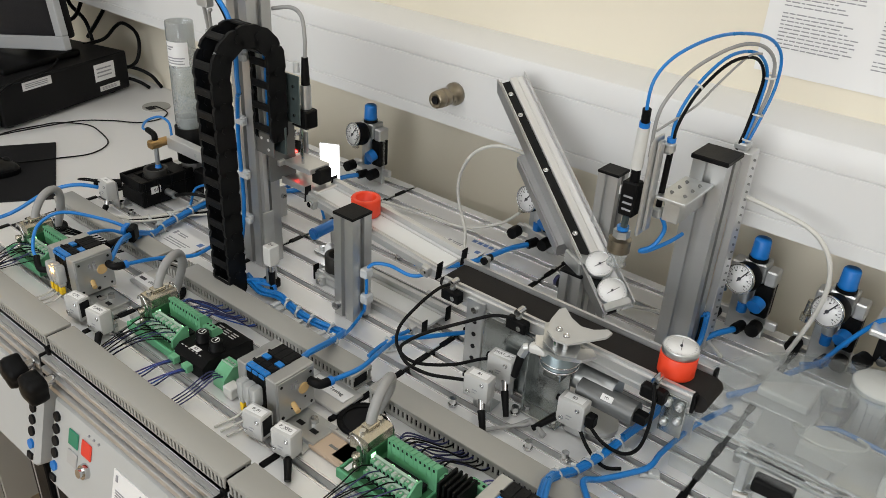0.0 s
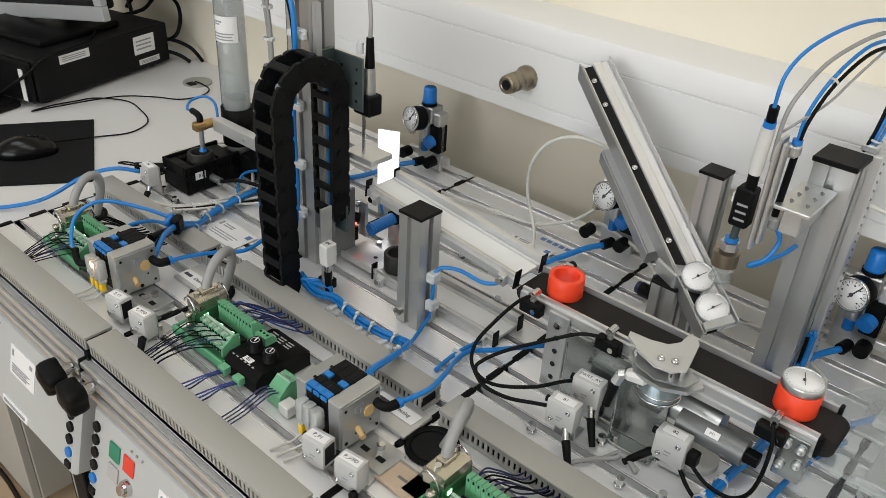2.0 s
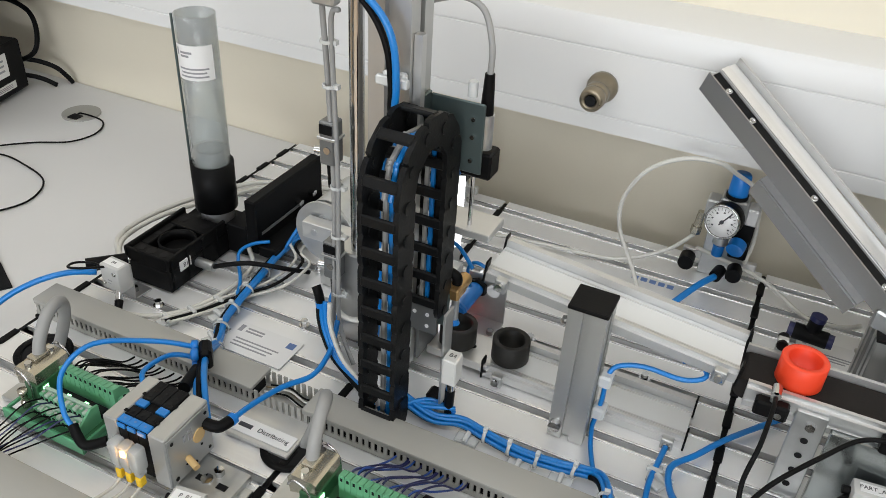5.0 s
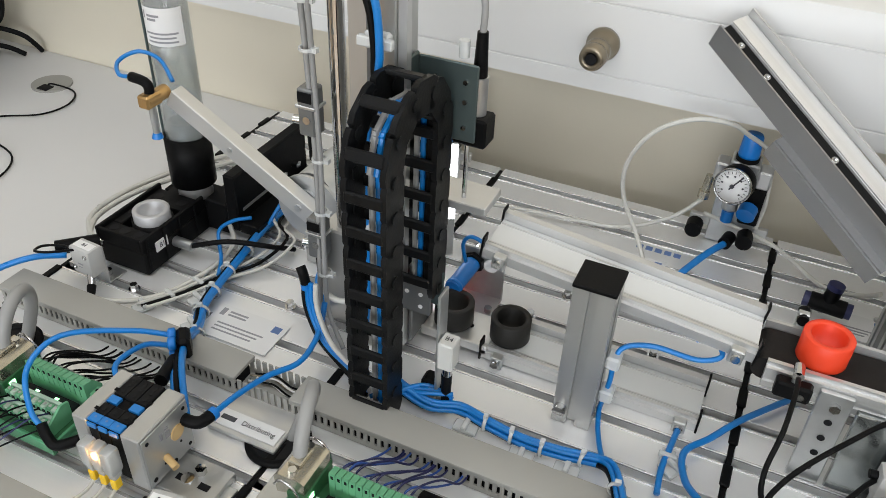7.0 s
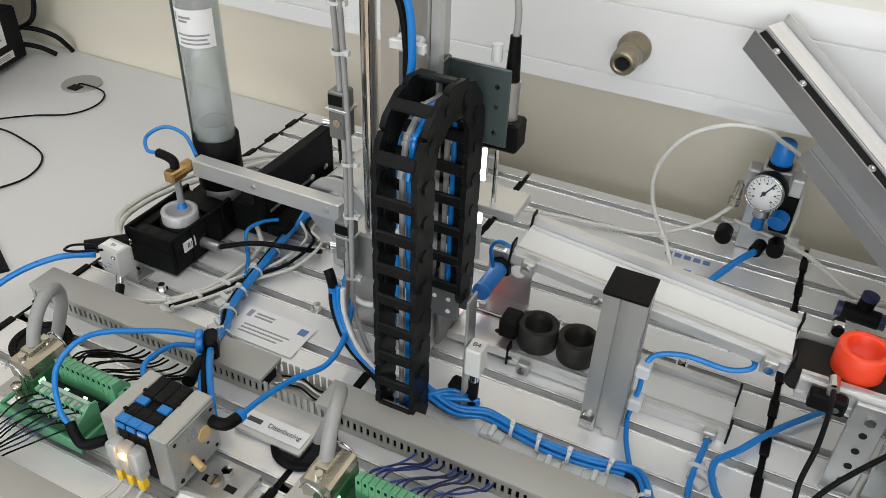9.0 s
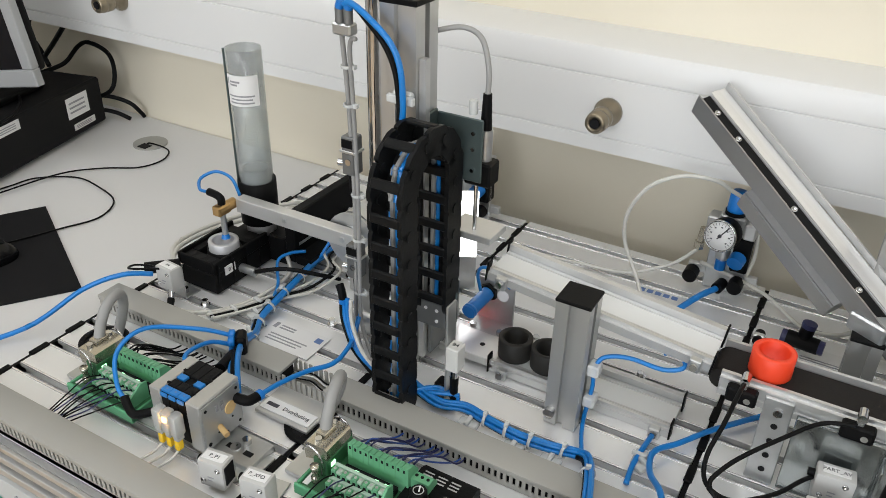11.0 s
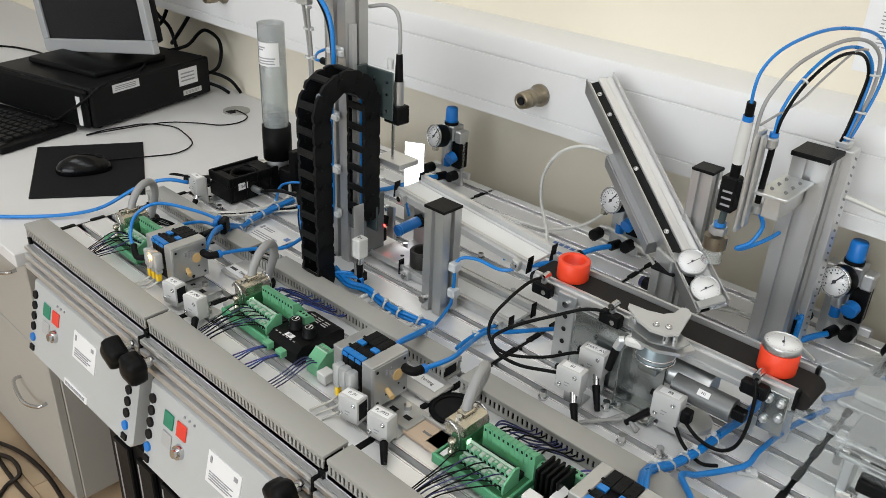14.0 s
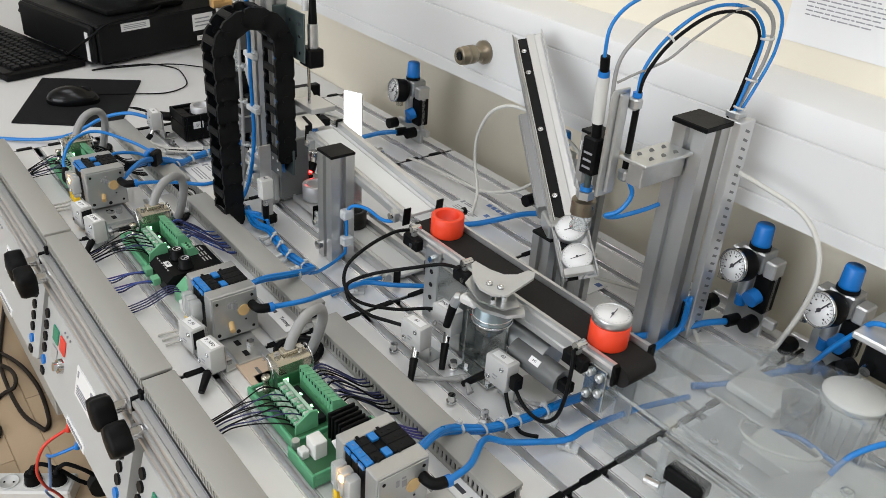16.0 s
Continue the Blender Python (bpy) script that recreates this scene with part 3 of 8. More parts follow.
# ---- cable ducts with slotted sides ----
def cable_duct(x0, x1, y0, y1, z0, z1, lidded=True):
    t = thing("cable_duct", x0, y0, z0, "grey plastic cable duct with slotted sides and closed lid" if lidded else "open end of a grey slotted duct showing thin wires", "cable duct", "cable ducts on the stations")
    if lidded:
        b = NB()
        B(b, x0, x1, y0 - 0.0012, y1 + 0.0012, z1 - 0.0045, z1, 0.0014, 2)
        part("lid", b, GREY, t)
    b = NB()
    B(b, x0, x1, y0, y1, z0, z0 + 0.002)
    for ya, yb in ((y0, y0 + 0.0016), (y1 - 0.0016, y1)):
        B(b, x0, x1, ya, yb, z0 + 0.002, z0 + (z1 - z0) * 0.26)
        if lidded:
            B(b, x0, x1, ya, yb, z1 - 0.0076, z1 - 0.0046)
        n = int((x1 - x0) / 0.0066)
        w = (x1 - x0) / n
        for k in range(n):
            B(b, x0 + k * w + 0.0015, x0 + (k + 1) * w - 0.0015, ya, yb, z0 + (z1 - z0) * 0.26, z1 - (0.0076 if lidded else 0.002))
    part("slotted_trough", b, GREY, t)
    if not lidded:
        return t
    # dark core that stands for the shade behind the slots
    b = NB()
    B(b, x0 + 0.004, x1 - 0.004, y0 + 0.0045, y1 - 0.0045, z0 + 0.002, z1 - 0.0065)
    part("wires_inside", b, DARKV, t)
    return t


for i, (a, c) in enumerate(((-0.378, -0.008), (-0.002, 0.352), (0.357, 0.70), (0.71, 1.05))):
    cable_duct(a, c, 0.0, 0.033, -0.006, 0.020)
for a, c in ((-0.365, -0.075), (-0.017, 0.335), (0.36, 0.69), (0.72, 1.05)):
    cable_duct(a, c, 0.199, 0.230, 0.001, 0.024)

cable_duct(-0.0745, -0.0175, 0.199, 0.230, 0.001, 0.023, False)

# ---- fronts: rails, consoles, trolley bodies ----
def front_rail(i):
    x0, x1 = SEAMS[i] - 0.001, SEAMS[i + 1] - 0.007
    t = thing("front_rail", x0, -0.008, -0.047, "grooved aluminium front rail of a station trolley", "rail", "front rails")
    part("web", B(NB(), x0, x1, -0.0075, -0.001, -0.047, -0.008), ALU, t)
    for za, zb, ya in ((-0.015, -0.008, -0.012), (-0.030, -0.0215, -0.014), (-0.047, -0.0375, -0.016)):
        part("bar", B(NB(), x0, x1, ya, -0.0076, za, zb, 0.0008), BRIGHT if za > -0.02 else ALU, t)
    solo("rail_joint", B(NB(), x1 + 0.0005, x1 + 0.0055, -0.012, 0.0, -0.04, -0.006, 0.001), BLACK, "black plastic joint cap between front rails", "joint cap", "rail joint caps")


def control_console(i):
    x0 = SEAMS[i] + 0.019
    w = 0.324
    t = thing("control_console", x0, -0.02, -0.21, "pale grey control console with coloured buttons and sockets", "control panel", "station control consoles")
    m = Matrix.Translation((x0, -0.0135, -0.053)) @ Euler((radians(-14), 0, 0)).to_matrix().to_4x4()

    SQ = 0.79

    def bx(*a, bev=0.0):
        q = B(NB(), *a[:4], a[4] * SQ, a[5] * SQ, bev)
        q.transform(m)
        return q

    def disc(x, z, r, d, n=18):
        q = C(NB(), (x, 0, z * SQ), (x, -d, z * SQ), r, n=n)
        q.transform(m)
        return q

    part("panel", bx(0, w, 0, 0.03, -0.168, 0, bev=0.006), PANEL, t)
    for k in range(4):
        part("socket", disc(0.014, -0.034 - k * 0.0225, 0.0068, 0.003), DARKV, t, "round black socket")
        part("socket", disc(w - 0.014, -0.034 - k * 0.0225, 0.0068, 0.003), DARKV, t, "round black socket")
    part("socket", disc(0.014, -0.126, 0.0068, 0.003), BLUEP, t, "round blue socket")
    part("socket", disc(w - 0.014, -0.126, 0.0068, 0.003), BLUEP, t, "round blue socket")
    part("rocker_switch", bx(0.008, 0.02, -0.003, 0, -0.154, -0.143), DARKV, t)
    part("rocker_switch", bx(w - 0.02, w - 0.008, -0.003, 0, -0.154, -0.143), DARKV, t)
    part("green_button", bx(0.044, 0.066, -0.0022, 0, -0.062, -0.034, bev=0.001), GREENB, t, "square green push button")
    part("red_button", bx(0.074, 0.096, -0.0022, 0, -0.062, -0.034, bev=0.001), REDB, t, "square red push button")
    part("grey_button", bx(0.044, 0.066, -0.0022, 0, -0.097, -0.071, bev=0.001), GREYB, t, "square grey push button")
    q = NB()
    C(q, (0.086, 0, -0.067), (0.086, -0.006, -0.067), 0.0105, 0.0095)
    C(q, (0.086, -0.006, -0.067), (0.086, -0.011, -0.067), 0.006)
    q.transform(m)
    part("key_switch", q, CHROME, t, "chrome key switch")
    lb = part("label_sheet", bx(0.146, 0.214, -0.0012, 0, -0.090, -0.036), PAPER, t)
    q = NB()
    B(q, 0.133, 0.137, -0.002, -0.0012, -0.05, -0.039)
    for k in range(4):
        B(q, 0.134, 0.183 - 0.008 * (k % 2), -0.002, -0.0012, -0.066 - 0.0045 * k, -0.0645 - 0.0045 * k)
    B(q, 0.182, 0.189, -0.002, -0.0012, -0.047, -0.040)
    q.transform(m @ Matrix.Translation((0.0185, 0, -0.003)) @ Matrix.Diagonal((1, 1, SQ, 1)))
    part("print", q, INKG, lb)
    l2 = part("label_strip", bx(0.128, 0.2, -0.0012, 0, -0.16, -0.146), PAPER, t)
    q = NB()
    for k in range(7):
        B(q, 0.132 + k * 0.009, 0.139 + k * 0.009, -0.002, -0.0012, -0.156, -0.151)
    q.transform(m @ Matrix.Diagonal((1, 1, SQ, 1)))
    part("print", q, INKG, l2)
    q = NB()
    for k in range(3):
        C(q, (0.088 + 0.011 * k, 0, -0.016), (0.088 + 0.011 * k, -0.002, -0.016), 0.0017, n=8)
    q.transform(m)
    part("indicator", q, INKG, t)
    return t


def star_knob(x):
    t = thing("star_knob", x, -0.02, -0.026, "black plastic clamping knob on the front rail", "knob", "clamping knobs")
    m = Matrix.Translation((x, -0.016, -0.026)) @ Euler((radians(90), 0, 0)).to_matrix().to_4x4() @ Euler((0, 0, 0.5 + 7 * x)).to_matrix().to_4x4()
    b = NB()
    n = 40
    prof = [(0.55, 0.010), (0.95, 0.012), (1.0, 0.018), (1.0, 0.028), (0.9, 0.033), (0.3, 0.035)]
    rings = []
    for s, z in prof:
        rings.append([b.verts.new(m @ Vector(((0.0195 + 0.0022 * math.cos(4 * 2 * math.pi * k / n)) * s * math.cos(2 * math.pi * k / n), (0.0195 + 0.0022 * math.cos(4 * 2 * math.pi * k / n)) * s * math.sin(2 * math.pi * k / n), z))) for k in range(n)])
    for a, c in zip(rings, rings[1:]):
        for k in range(n):
            b.faces.new((a[k], a[(k + 1) % n], c[(k + 1) % n], c[k]))
    b.faces.new(rings[0][::-1])
    b.faces.new(rings[-1])
    part("knob_head", b, BLACK, t)
    b = NB()
    C(b, m @ Vector((0, 0, -0.004)), m @ Vector((0, 0, 0.012)), 0.007)
    part("threaded_stem", b, CHROME, t)


for i in range(4):
    front_rail(i)
    if i < 3:
        control_console(i)
for s in SEAMS[1:4]:
    star_knob(s - 0.021)
    star_knob(s + 0.028)

TROLLEY = mat("trolley_paint", (0.33, 0.36, 0.375), 0.45, 0.1, 0.04, 8)


def trolley(i):
    x0, x1 = SEAMS[i] + 0.006, SEAMS[i + 1] - 0.006
    t = thing("station_trolley", x0, 0.3, FLOOR_Z, "pale grey sheet metal trolley carrying a station", "trolley", "station trolleys")
    for xa, xb in ((x0, x0 + 0.018), (x1 - 0.018, x1)):
        part("side_panel", B(NB(), xa, xb, 0.085, 0.68, FLOOR_Z + 0.06, -0.031, 0.003), TROLLEY, t)
    part("back_panel", B(NB(), x0 + 0.018, x1 - 0.018, 0.66, 0.68, FLOOR_Z + 0.06, -0.031), TROLLEY, t)
    part("shelf", B(NB(), x0 + 0.018, x1 - 0.018, 0.05, 0.66, FLOOR_Z + 0.1, FLOOR_Z + 0.12), TROLLEY, t)
    part("top_frame", B(NB(), x0 + 0.018, x1 - 0.018, 0.03, 0.66, -0.045, -0.0305), TROLLEY, t)
    for xx in (x0 + 0.03, x1 - 0.03):
        for yy in (0.07, 0.62):
            part("castor", C(NB(), (xx - 0.01, yy, FLOOR_Z + 0.03), (xx + 0.01, yy, FLOOR_Z + 0.03), 0.03), RUBBER, t)
    c = thing("controller_box", (x0 + x1) / 2, 0.2, FLOOR_Z + 0.12, "black electric controller unit on the trolley shelf", "controller", "controllers")
    part("housing", B(NB(), x0 + 0.02, x1 - 0.02, 0.052, 0.4, FLOOR_Z + 0.12, FLOOR_Z + 0.42, 0.004), BLACK, c)
    for k in range(3):
        rb = part("front_rib", B(NB(), x0 + 0.06 + k * 0.08, x0 + 0.11 + k * 0.08, 0.042, 0.0518, FLOOR_Z + 0.14, FLOOR_Z + 0.40, 0.002), PCM, c)
        part("pale_stripe", B(NB(), x0 + 0.064 + k * 0.08, x0 + 0.068 + k * 0.08, 0.0412, 0.042, FLOOR_Z + 0.16, FLOOR_Z + 0.39), GREYB, rb)


for i in range(4):
    trolley(i)


# ---- workpieces ----
def workpiece(x, y, z, material, label, group, h=0.025):
    b = NB()
    lathe(b, [(0.0195, 0), (0.02, 0.0008), (0.02, h - 0.0008), (0.0193, h), (0.0147, h), (0.0142, h - 0.0008), (0.0142, h - 0.016), (0.0, h - 0.0161)][:-1] + [(0.001, h - 0.0162)], n=36)
    ob = part("workpiece", b, material)
    ob.location = (x, y, z)
    return tagged(ob, label, "workpiece", group)


# ---- station 1: magazine, transfer block, swivel drive ----
def magazine():
    t = thing("stack_magazine", -0.29, 0.42, 0.0, "upright clear magazine tube in a black holder, nearly empty", "magazine")
    cx, cy = -0.292, 0.422
    m = Matrix.Translation((cx, cy, 0))
    part("tube", lathe(NB(), [(0.0225, 0.085), (0.0225, 0.292), (0.0207, 0.292), (0.0207, 0.085)], m, 40, True), TUBEC, t, "clear frosted tube")
    part("holder", lathe(NB(), [(0.026, 0.05), (0.026, 0.112), (0.0232, 0.112), (0.0232, 0.06), (0.001, 0.06)], m, 36), BLACK, t)
    part("stacked_workpiece", lathe(NB(), [(0.0001, 0.092), (0.02, 0.092), (0.02, 0.128), (0.0145, 0.128), (0.014, 0.12), (0.001, 0.12)], m, 32), GREYRING, t, "silver grey workpieces inside the tube")
    for k in range(1):
        q = NB()
        C(q, (cx + 0.0255 * math.cos(3.6), cy + 0.0255 * math.sin(3.6), 0.05), (cx + 0.0255 * math.cos(3.6), cy + 0.0255 * math.sin(3.6), 0.29), 0.0015, n=8)
        part("guide_rod", q, DARKSTEEL, t)
    # label wrapped round the tube
    q = NB()
    a0, a1, n = radians(-128), radians(-8), 18
    lo = [q.verts.new((cx + 0.0229 * math.cos(a0 + (a1 - a0) * k / n), cy + 0.0229 * math.sin(a0 + (a1 - a0) * k / n), 0.222)) for k in range(n + 1)]
    hi = [q.verts.new((v.co.x, v.co.y, 0.262)) for v in lo]
    for k in range(n):
        q.faces.new((lo[k], lo[k + 1], hi[k + 1], hi[k]))
    lab = part("label", q, PAPER, t)
    q = NB()
    for z, b0, b1, h in ((0.25, 0.08, 0.14, 0.008), (0.2525, 0.2, 0.5, 0.0025), (0.2485, 0.2, 0.42, 0.0025), (0.2345, 0.12, 0.86, 0.002), (0.230, 0.18, 0.8, 0.002), (0.2255, 0.15, 0.84, 0.002)):
        k0, k1 = a0 + (a1 - a0) * b0, a0 + (a1 - a0) * b1
        m2 = max(2, int((b1 - b0) * 18))
        lo = [q.verts.new((cx + 0.0232 * math.cos(k0 + (k1 - k0) * k / m2), cy + 0.0232 * math.sin(k0 + (k1 - k0) * k / m2), z)) for k in range(m2 + 1)]
        hi = [q.verts.new((v.co.x, v.co.y, z + h)) for v in lo]
        for k in range(m2):
            q.faces.new((lo[k], lo[k + 1], hi[k + 1], hi[k]))
    part("print", q, INKG, lab)
    return t


magazine()


def transfer_block():
    t = thing("transfer_block", -0.29, 0.34, 0.0, "ribbed black plastic receiving block beside the magazine", "magazine base")
    part("body", B(NB(), -0.327, -0.262, 0.298, 0.45, 0.002, 0.031, 0.002), BLACK, t)
    part("seat_ring", lathe(NB(), [(0.0205, 0.031), (0.0205, 0.0445), (0.0225, 0.0445), (0.0225, 0.031)], pose(-0.287, 0.343, 0), 32, True), BLACK, t)
    part("top_web", B(NB(), -0.3222, -0.2668, 0.3025, 0.3195, 0.0312, 0.0435, 0.001), BLACK, t)
    part("top_web", B(NB(), -0.3222, -0.3105, 0.3198, 0.3680, 0.0312, 0.0435, 0.001), BLACK, t)
    part("top_web", B(NB(), -0.3222, -0.2668, 0.3683, 0.3960, 0.0312, 0.0435, 0.001), BLACK, t)
    for xx, yy, rr in ((-0.312, 0.311, 0.0052), (-0.297, 0.311, 0.0062), (-0.279, 0.311, 0.0052), (-0.3165, 0.343, 0.004), (-0.312, 0.382, 0.006), (-0.279, 0.382, 0.006)):
        part("pocket", C(NB(), (xx, yy, 0.0435), (xx, yy, 0.0438), rr, n=16), DARKV, t)
    for yy in (0.312, 0.374):
        for xx in (-0.315, -0.275):
            part("bore", lathe(NB(), [(0.003, 0.031), (0.003, 0.041), (0.005, 0.041), (0.005, 0.031)], pose(xx, yy, 0), 14, True), BLACK, t)
    for k in range(4):
        part("side_rib", B(NB(), -0.262, -0.2598, 0.302 + 0.026 * k, 0.305 + 0.026 * k, 0.006, 0.046, 0.0006), BLACK, t)
    part("rim", B(NB(), -0.327, -0.3225, 0.298, 0.4, 0.031, 0.048, 0.001), BLACK, t)
    part("rim", B(NB(), -0.2665, -0.262, 0.298, 0.4, 0.031, 0.048, 0.001), BLACK, t)
    part("rim", B(NB(), -0.3225, -0.2665, 0.298, 0.302, 0.031, 0.048, 0.001), BLACK, t)
    for k in range(3):
        part("rib", OB(NB(), (-0.295, 0.309 + 0.003 * k, 0.035), (0.052, 0.002, 0.008), (0, 0, 12 * (k - 1))), BLACK, t)
    part("back_wall", B(NB(), -0.232, -0.216, 0.40, 0.545, 0.012, 0.085, 0.002), BLACK, t)
    part("rail_slot", B(NB(), -0.2162, -0.2155, 0.41, 0.50, 0.036, 0.040), STEEL, t)
    for yy in (0.485, 0.515):
        part("clamp_bolt", C(NB(), (-0.216, yy, 0.045), (-0.208, yy, 0.045), 0.005, n=6), CHROME, t)
    part("lower_rail", B(NB(), -0.2155, -0.19, 0.40, 0.55, 0.012, 0.026, 0.001), BLACK, t)
    part("pusher_guide", B(NB(), -0.262, -0.232, 0.40, 0.475, 0.004, 0.045, 0.002), BLACK, t)
    lb = part("tag", B(NB(), -0.262, -0.2605, 0.315, 0.333, 0.024, 0.036), PAPER, t)
    letters("B1", 0.008, Matrix.Translation((-0.2603, 0.324, 0.030)) @ Euler((radians(90), 0, radians(90))).to_matrix().to_4x4(), INK, lb)
    part("sensor", C(NB(), (-0.262, 0.345, 0.02), (-0.238, 0.345, 0.02), 0.006), STEEL, t)
    part("light_sensor_cable", hose(NB(), [(-0.24, 0.345, 0.02), (-0.20, 0.36, 0.03), (-0.16, 0.385, 0.02), (-0.15, 0.41, 0.004)], 0.003), BLACK, t)
    return t


transfer_block()

PIVOT = (-0.110, 0.376, 0.098)
ARM = 0.179


def swivel_drive():
    t = thing("swivel_drive", PIVOT[0], PIVOT[1], 0.0, "pneumatic swivel drive with clear disc stop", "swivel drive")
    part("pedestal", B(NB(), PIVOT[0] - 0.018, PIVOT[0] + 0.018, 0.40, 0.44, 0.001, 0.075, 0.002), ALUV, t)
    part("drive_body", C(NB(), (PIVOT[0], 0.395, PIVOT[2]), (PIVOT[0], 0.46, PIVOT[2]), 0.026, n=28), STEEL, t)
    part("stop_disc", C(NB(), (PIVOT[0], 0.387, PIVOT[2] - 0.012), (PIVOT[0], 0.391, PIVOT[2] - 0.012), 0.038, n=36), CASTW, t)
    part("hub", C(NB(), (PIVOT[0], 0.3835, PIVOT[2]), (PIVOT[0], 0.388, PIVOT[2]), 0.011), STEEL, t)
    part("fitting", C(NB(), (PIVOT[0] + 0.03, 0.44, 0.07), (PIVOT[0] + 0.055, 0.44, 0.07), 0.006), BLUEP, t)


swivel_drive()

arm_thing = thing("transfer_unit", *PIVOT, "square aluminium swivel arm with a brass suction gripper", "transfer unit")
arm_bar = part("arm_bar", B(NB(), -0.016, ARM - 0.008, -0.009, 0.007, -0.010, 0.010, 0.0008), ALU, arm_thing, "square aluminium bar", world=False)
part("pivot_screw", C(NB(), (0, -0.009, 0), (0, -0.0105, 0), 0.004, n=12), STEEL, arm_bar, world=False)
part("bar_screw", C(NB(), (0.09, -0.009, 0), (0.09, -0.0105, 0), 0.003, n=10), STEEL, arm_bar, world=False)
grip = part("gripper", C(NB(), (0, -0.004, 0), (0, -0.034, 0), 0.0075, n=14), BRASS, arm_thing, "brass suction gripper", world=False)
part("head", B(NB(), -0.007, 0.007, -0.038, -0.016, -0.007, 0.007, 0.002), BRASS, grip, world=False)
part("stem", C(NB(), (0, -0.026, -0.039), (0, -0.026, -0.005), 0.004, n=12), STEEL, grip, world=False)
part("suction_cup", C(NB(), (0, -0.026, -0.043), (0, -0.026, -0.037), 0.006, 0.004), BLUEP, grip, world=False)
part("elbow", hose(NB(), [(0, -0.026, 0.006), (0, -0.026, 0.014), (-0.006, -0.026, 0.018), (-0.022, -0.024, 0.018)], 0.0052, 10), BLACK, grip, "black plastic elbow fitting", world=False)
part("air_tube", hose(NB(), [(-0.022, -0.024, 0.018), (-0.04, -0.022, 0.016), (-0.056, -0.004, 0.02), (-0.045, 0.014, 0.026), (-0.02, 0.016, 0.022), (0.004, 0.004, 0.008)], 0.0022), BLUE, grip, "blue air tube", world=False)

# ---- station 2: lift ----
lift = thing("lift_column", 0.01, 0.33, 0.0, "tall slotted aluminium column of the lifting station", "column")
part("profile", slotted(NB(), -0.012, 0.028, 0.313, 0.353, 0.001, 0.408), ALUV, lift)
part("cap", B(NB(), -0.013, 0.029, 0.312, 0.354, 0.408, 0.414, 0.001), BLACK, lift)
part("side_strip", B(NB(), 0.0285, 0.036, 0.318, 0.326, 0.01, 0.36), ALU, lift)
for z, sx in ((0.08, 0), (0.15, 0), (0.23, 0), (0.322, 0.010)):
    q = NB()
    B(q, -0.004 + sx, 0.018 + sx, 0.304, 0.312, z - 0.007, z + 0.007, 0.002)
    B(q, -0.008 + sx, 0.022 + sx, 0.300, 0.306, z - 0.004, z + 0.004, 0.001)
    part("tie_mount", q, TIE, lift, "white cable tie mount")
q = NB()
hose(q, [(0.030, 0.290, 0.275), (0.014, 0.300, 0.262), (0.004, 0.304, 0.2), (0.008, 0.302, 0.1), (0.012, 0.285, 0.03), (0.03, 0.255, 0.012)], 0.003)
hose(q, [(-0.043, 0.300, 0.404), (-0.034, 0.299, 0.406), (-0.016, 0.297, 0.398), (0.011, 0.295, 0.378), (0.0227, 0.294, 0.3545), (0.0254, 0.294, 0.320), (0.0245, 0.294, 0.299), (0.034, 0.288, 0.278)], 0.0032)
part("air_tube", q, BLUE, lift, "blue air tube tied to the column")
part("cable", hose(NB(), [(-0.035, 0.304, 0.404), (-0.022, 0.301, 0.396), (0.002, 0.299, 0.374), (0.0145, 0.298, 0.350), (0.0185, 0.298, 0.320), (0.019, 0.298, 0.295), (0.03, 0.292, 0.275)], 0.003), BLACK, lift)
fit = part("elbow_fitting", B(NB(), -0.058, -0.036, 0.298, 0.312, 0.374, 0.386, 0.002), STEEL, lift, "steel elbow fittings at the cylinder head")
for xe in (-0.050, -0.040):
    part("elbow", C(NB(), (xe, 0.302, 0.386), (xe, 0.302, 0.400), 0.0046, n=12), SWITCH, fit)
    part("collar", C(NB(), (xe, 0.302, 0.400), (xe + 0.003, 0.3015, 0.406), 0.0048, n=12), BLUEP, fit)

cylr = thing("lift_cylinder", -0.036, 0.325, 0.0, "rodless lifting cylinder with a chrome guide rod", "cylinder")
part("guide_rod", C(NB(), (-0.036, 0.322, 0.11), (-0.036, 0.322, 0.43), 0.0072, n=20), CHROME, cylr, "polished chrome rod")
part("lower_block", B(NB(), -0.056, -0.013, 0.308, 0.345, 0.002, 0.115, 0.002), ALUV, cylr)
part("upper_block", B(NB(), -0.05, -0.014, 0.308, 0.34, 0.425, 0.45, 0.002), STEEL, cylr)
for zz in (0.243, 0.113):
    q = B(NB(), -0.058, -0.042, 0.290, 0.307, zz - 0.022, zz + 0.022, 0.0015)
    sw = part("position_switch", q, SWITCH, cylr, "grey magnetic position switch")
    part("screw", C(NB(), (-0.049, 0.290, zz - 0.006), (-0.049, 0.2885, zz - 0.006), 0.0036, n=12), CHROME, sw)
    part("top_window", B(NB(), -0.0565, -0.0435, 0.2888, 0.290, zz + 0.010, zz + 0.019), BLACK, sw)
    part("clamp_lip", B(NB(), -0.060, -0.040, 0.2893, 0.3075, zz + 0.0035, zz + 0.0065, 0.0006), STEEL, sw)
    part("cable_neck", C(NB(), (-0.050, 0.299, zz - 0.048), (-0.050, 0.299, zz - 0.022), 0.0042, 0.005), BLACK, sw)
    part("air_fitting", C(NB(), (-0.058, 0.299, zz - 0.012), (-0.067, 0.297, zz - 0.012), 0.004, n=12), CHROME, sw)
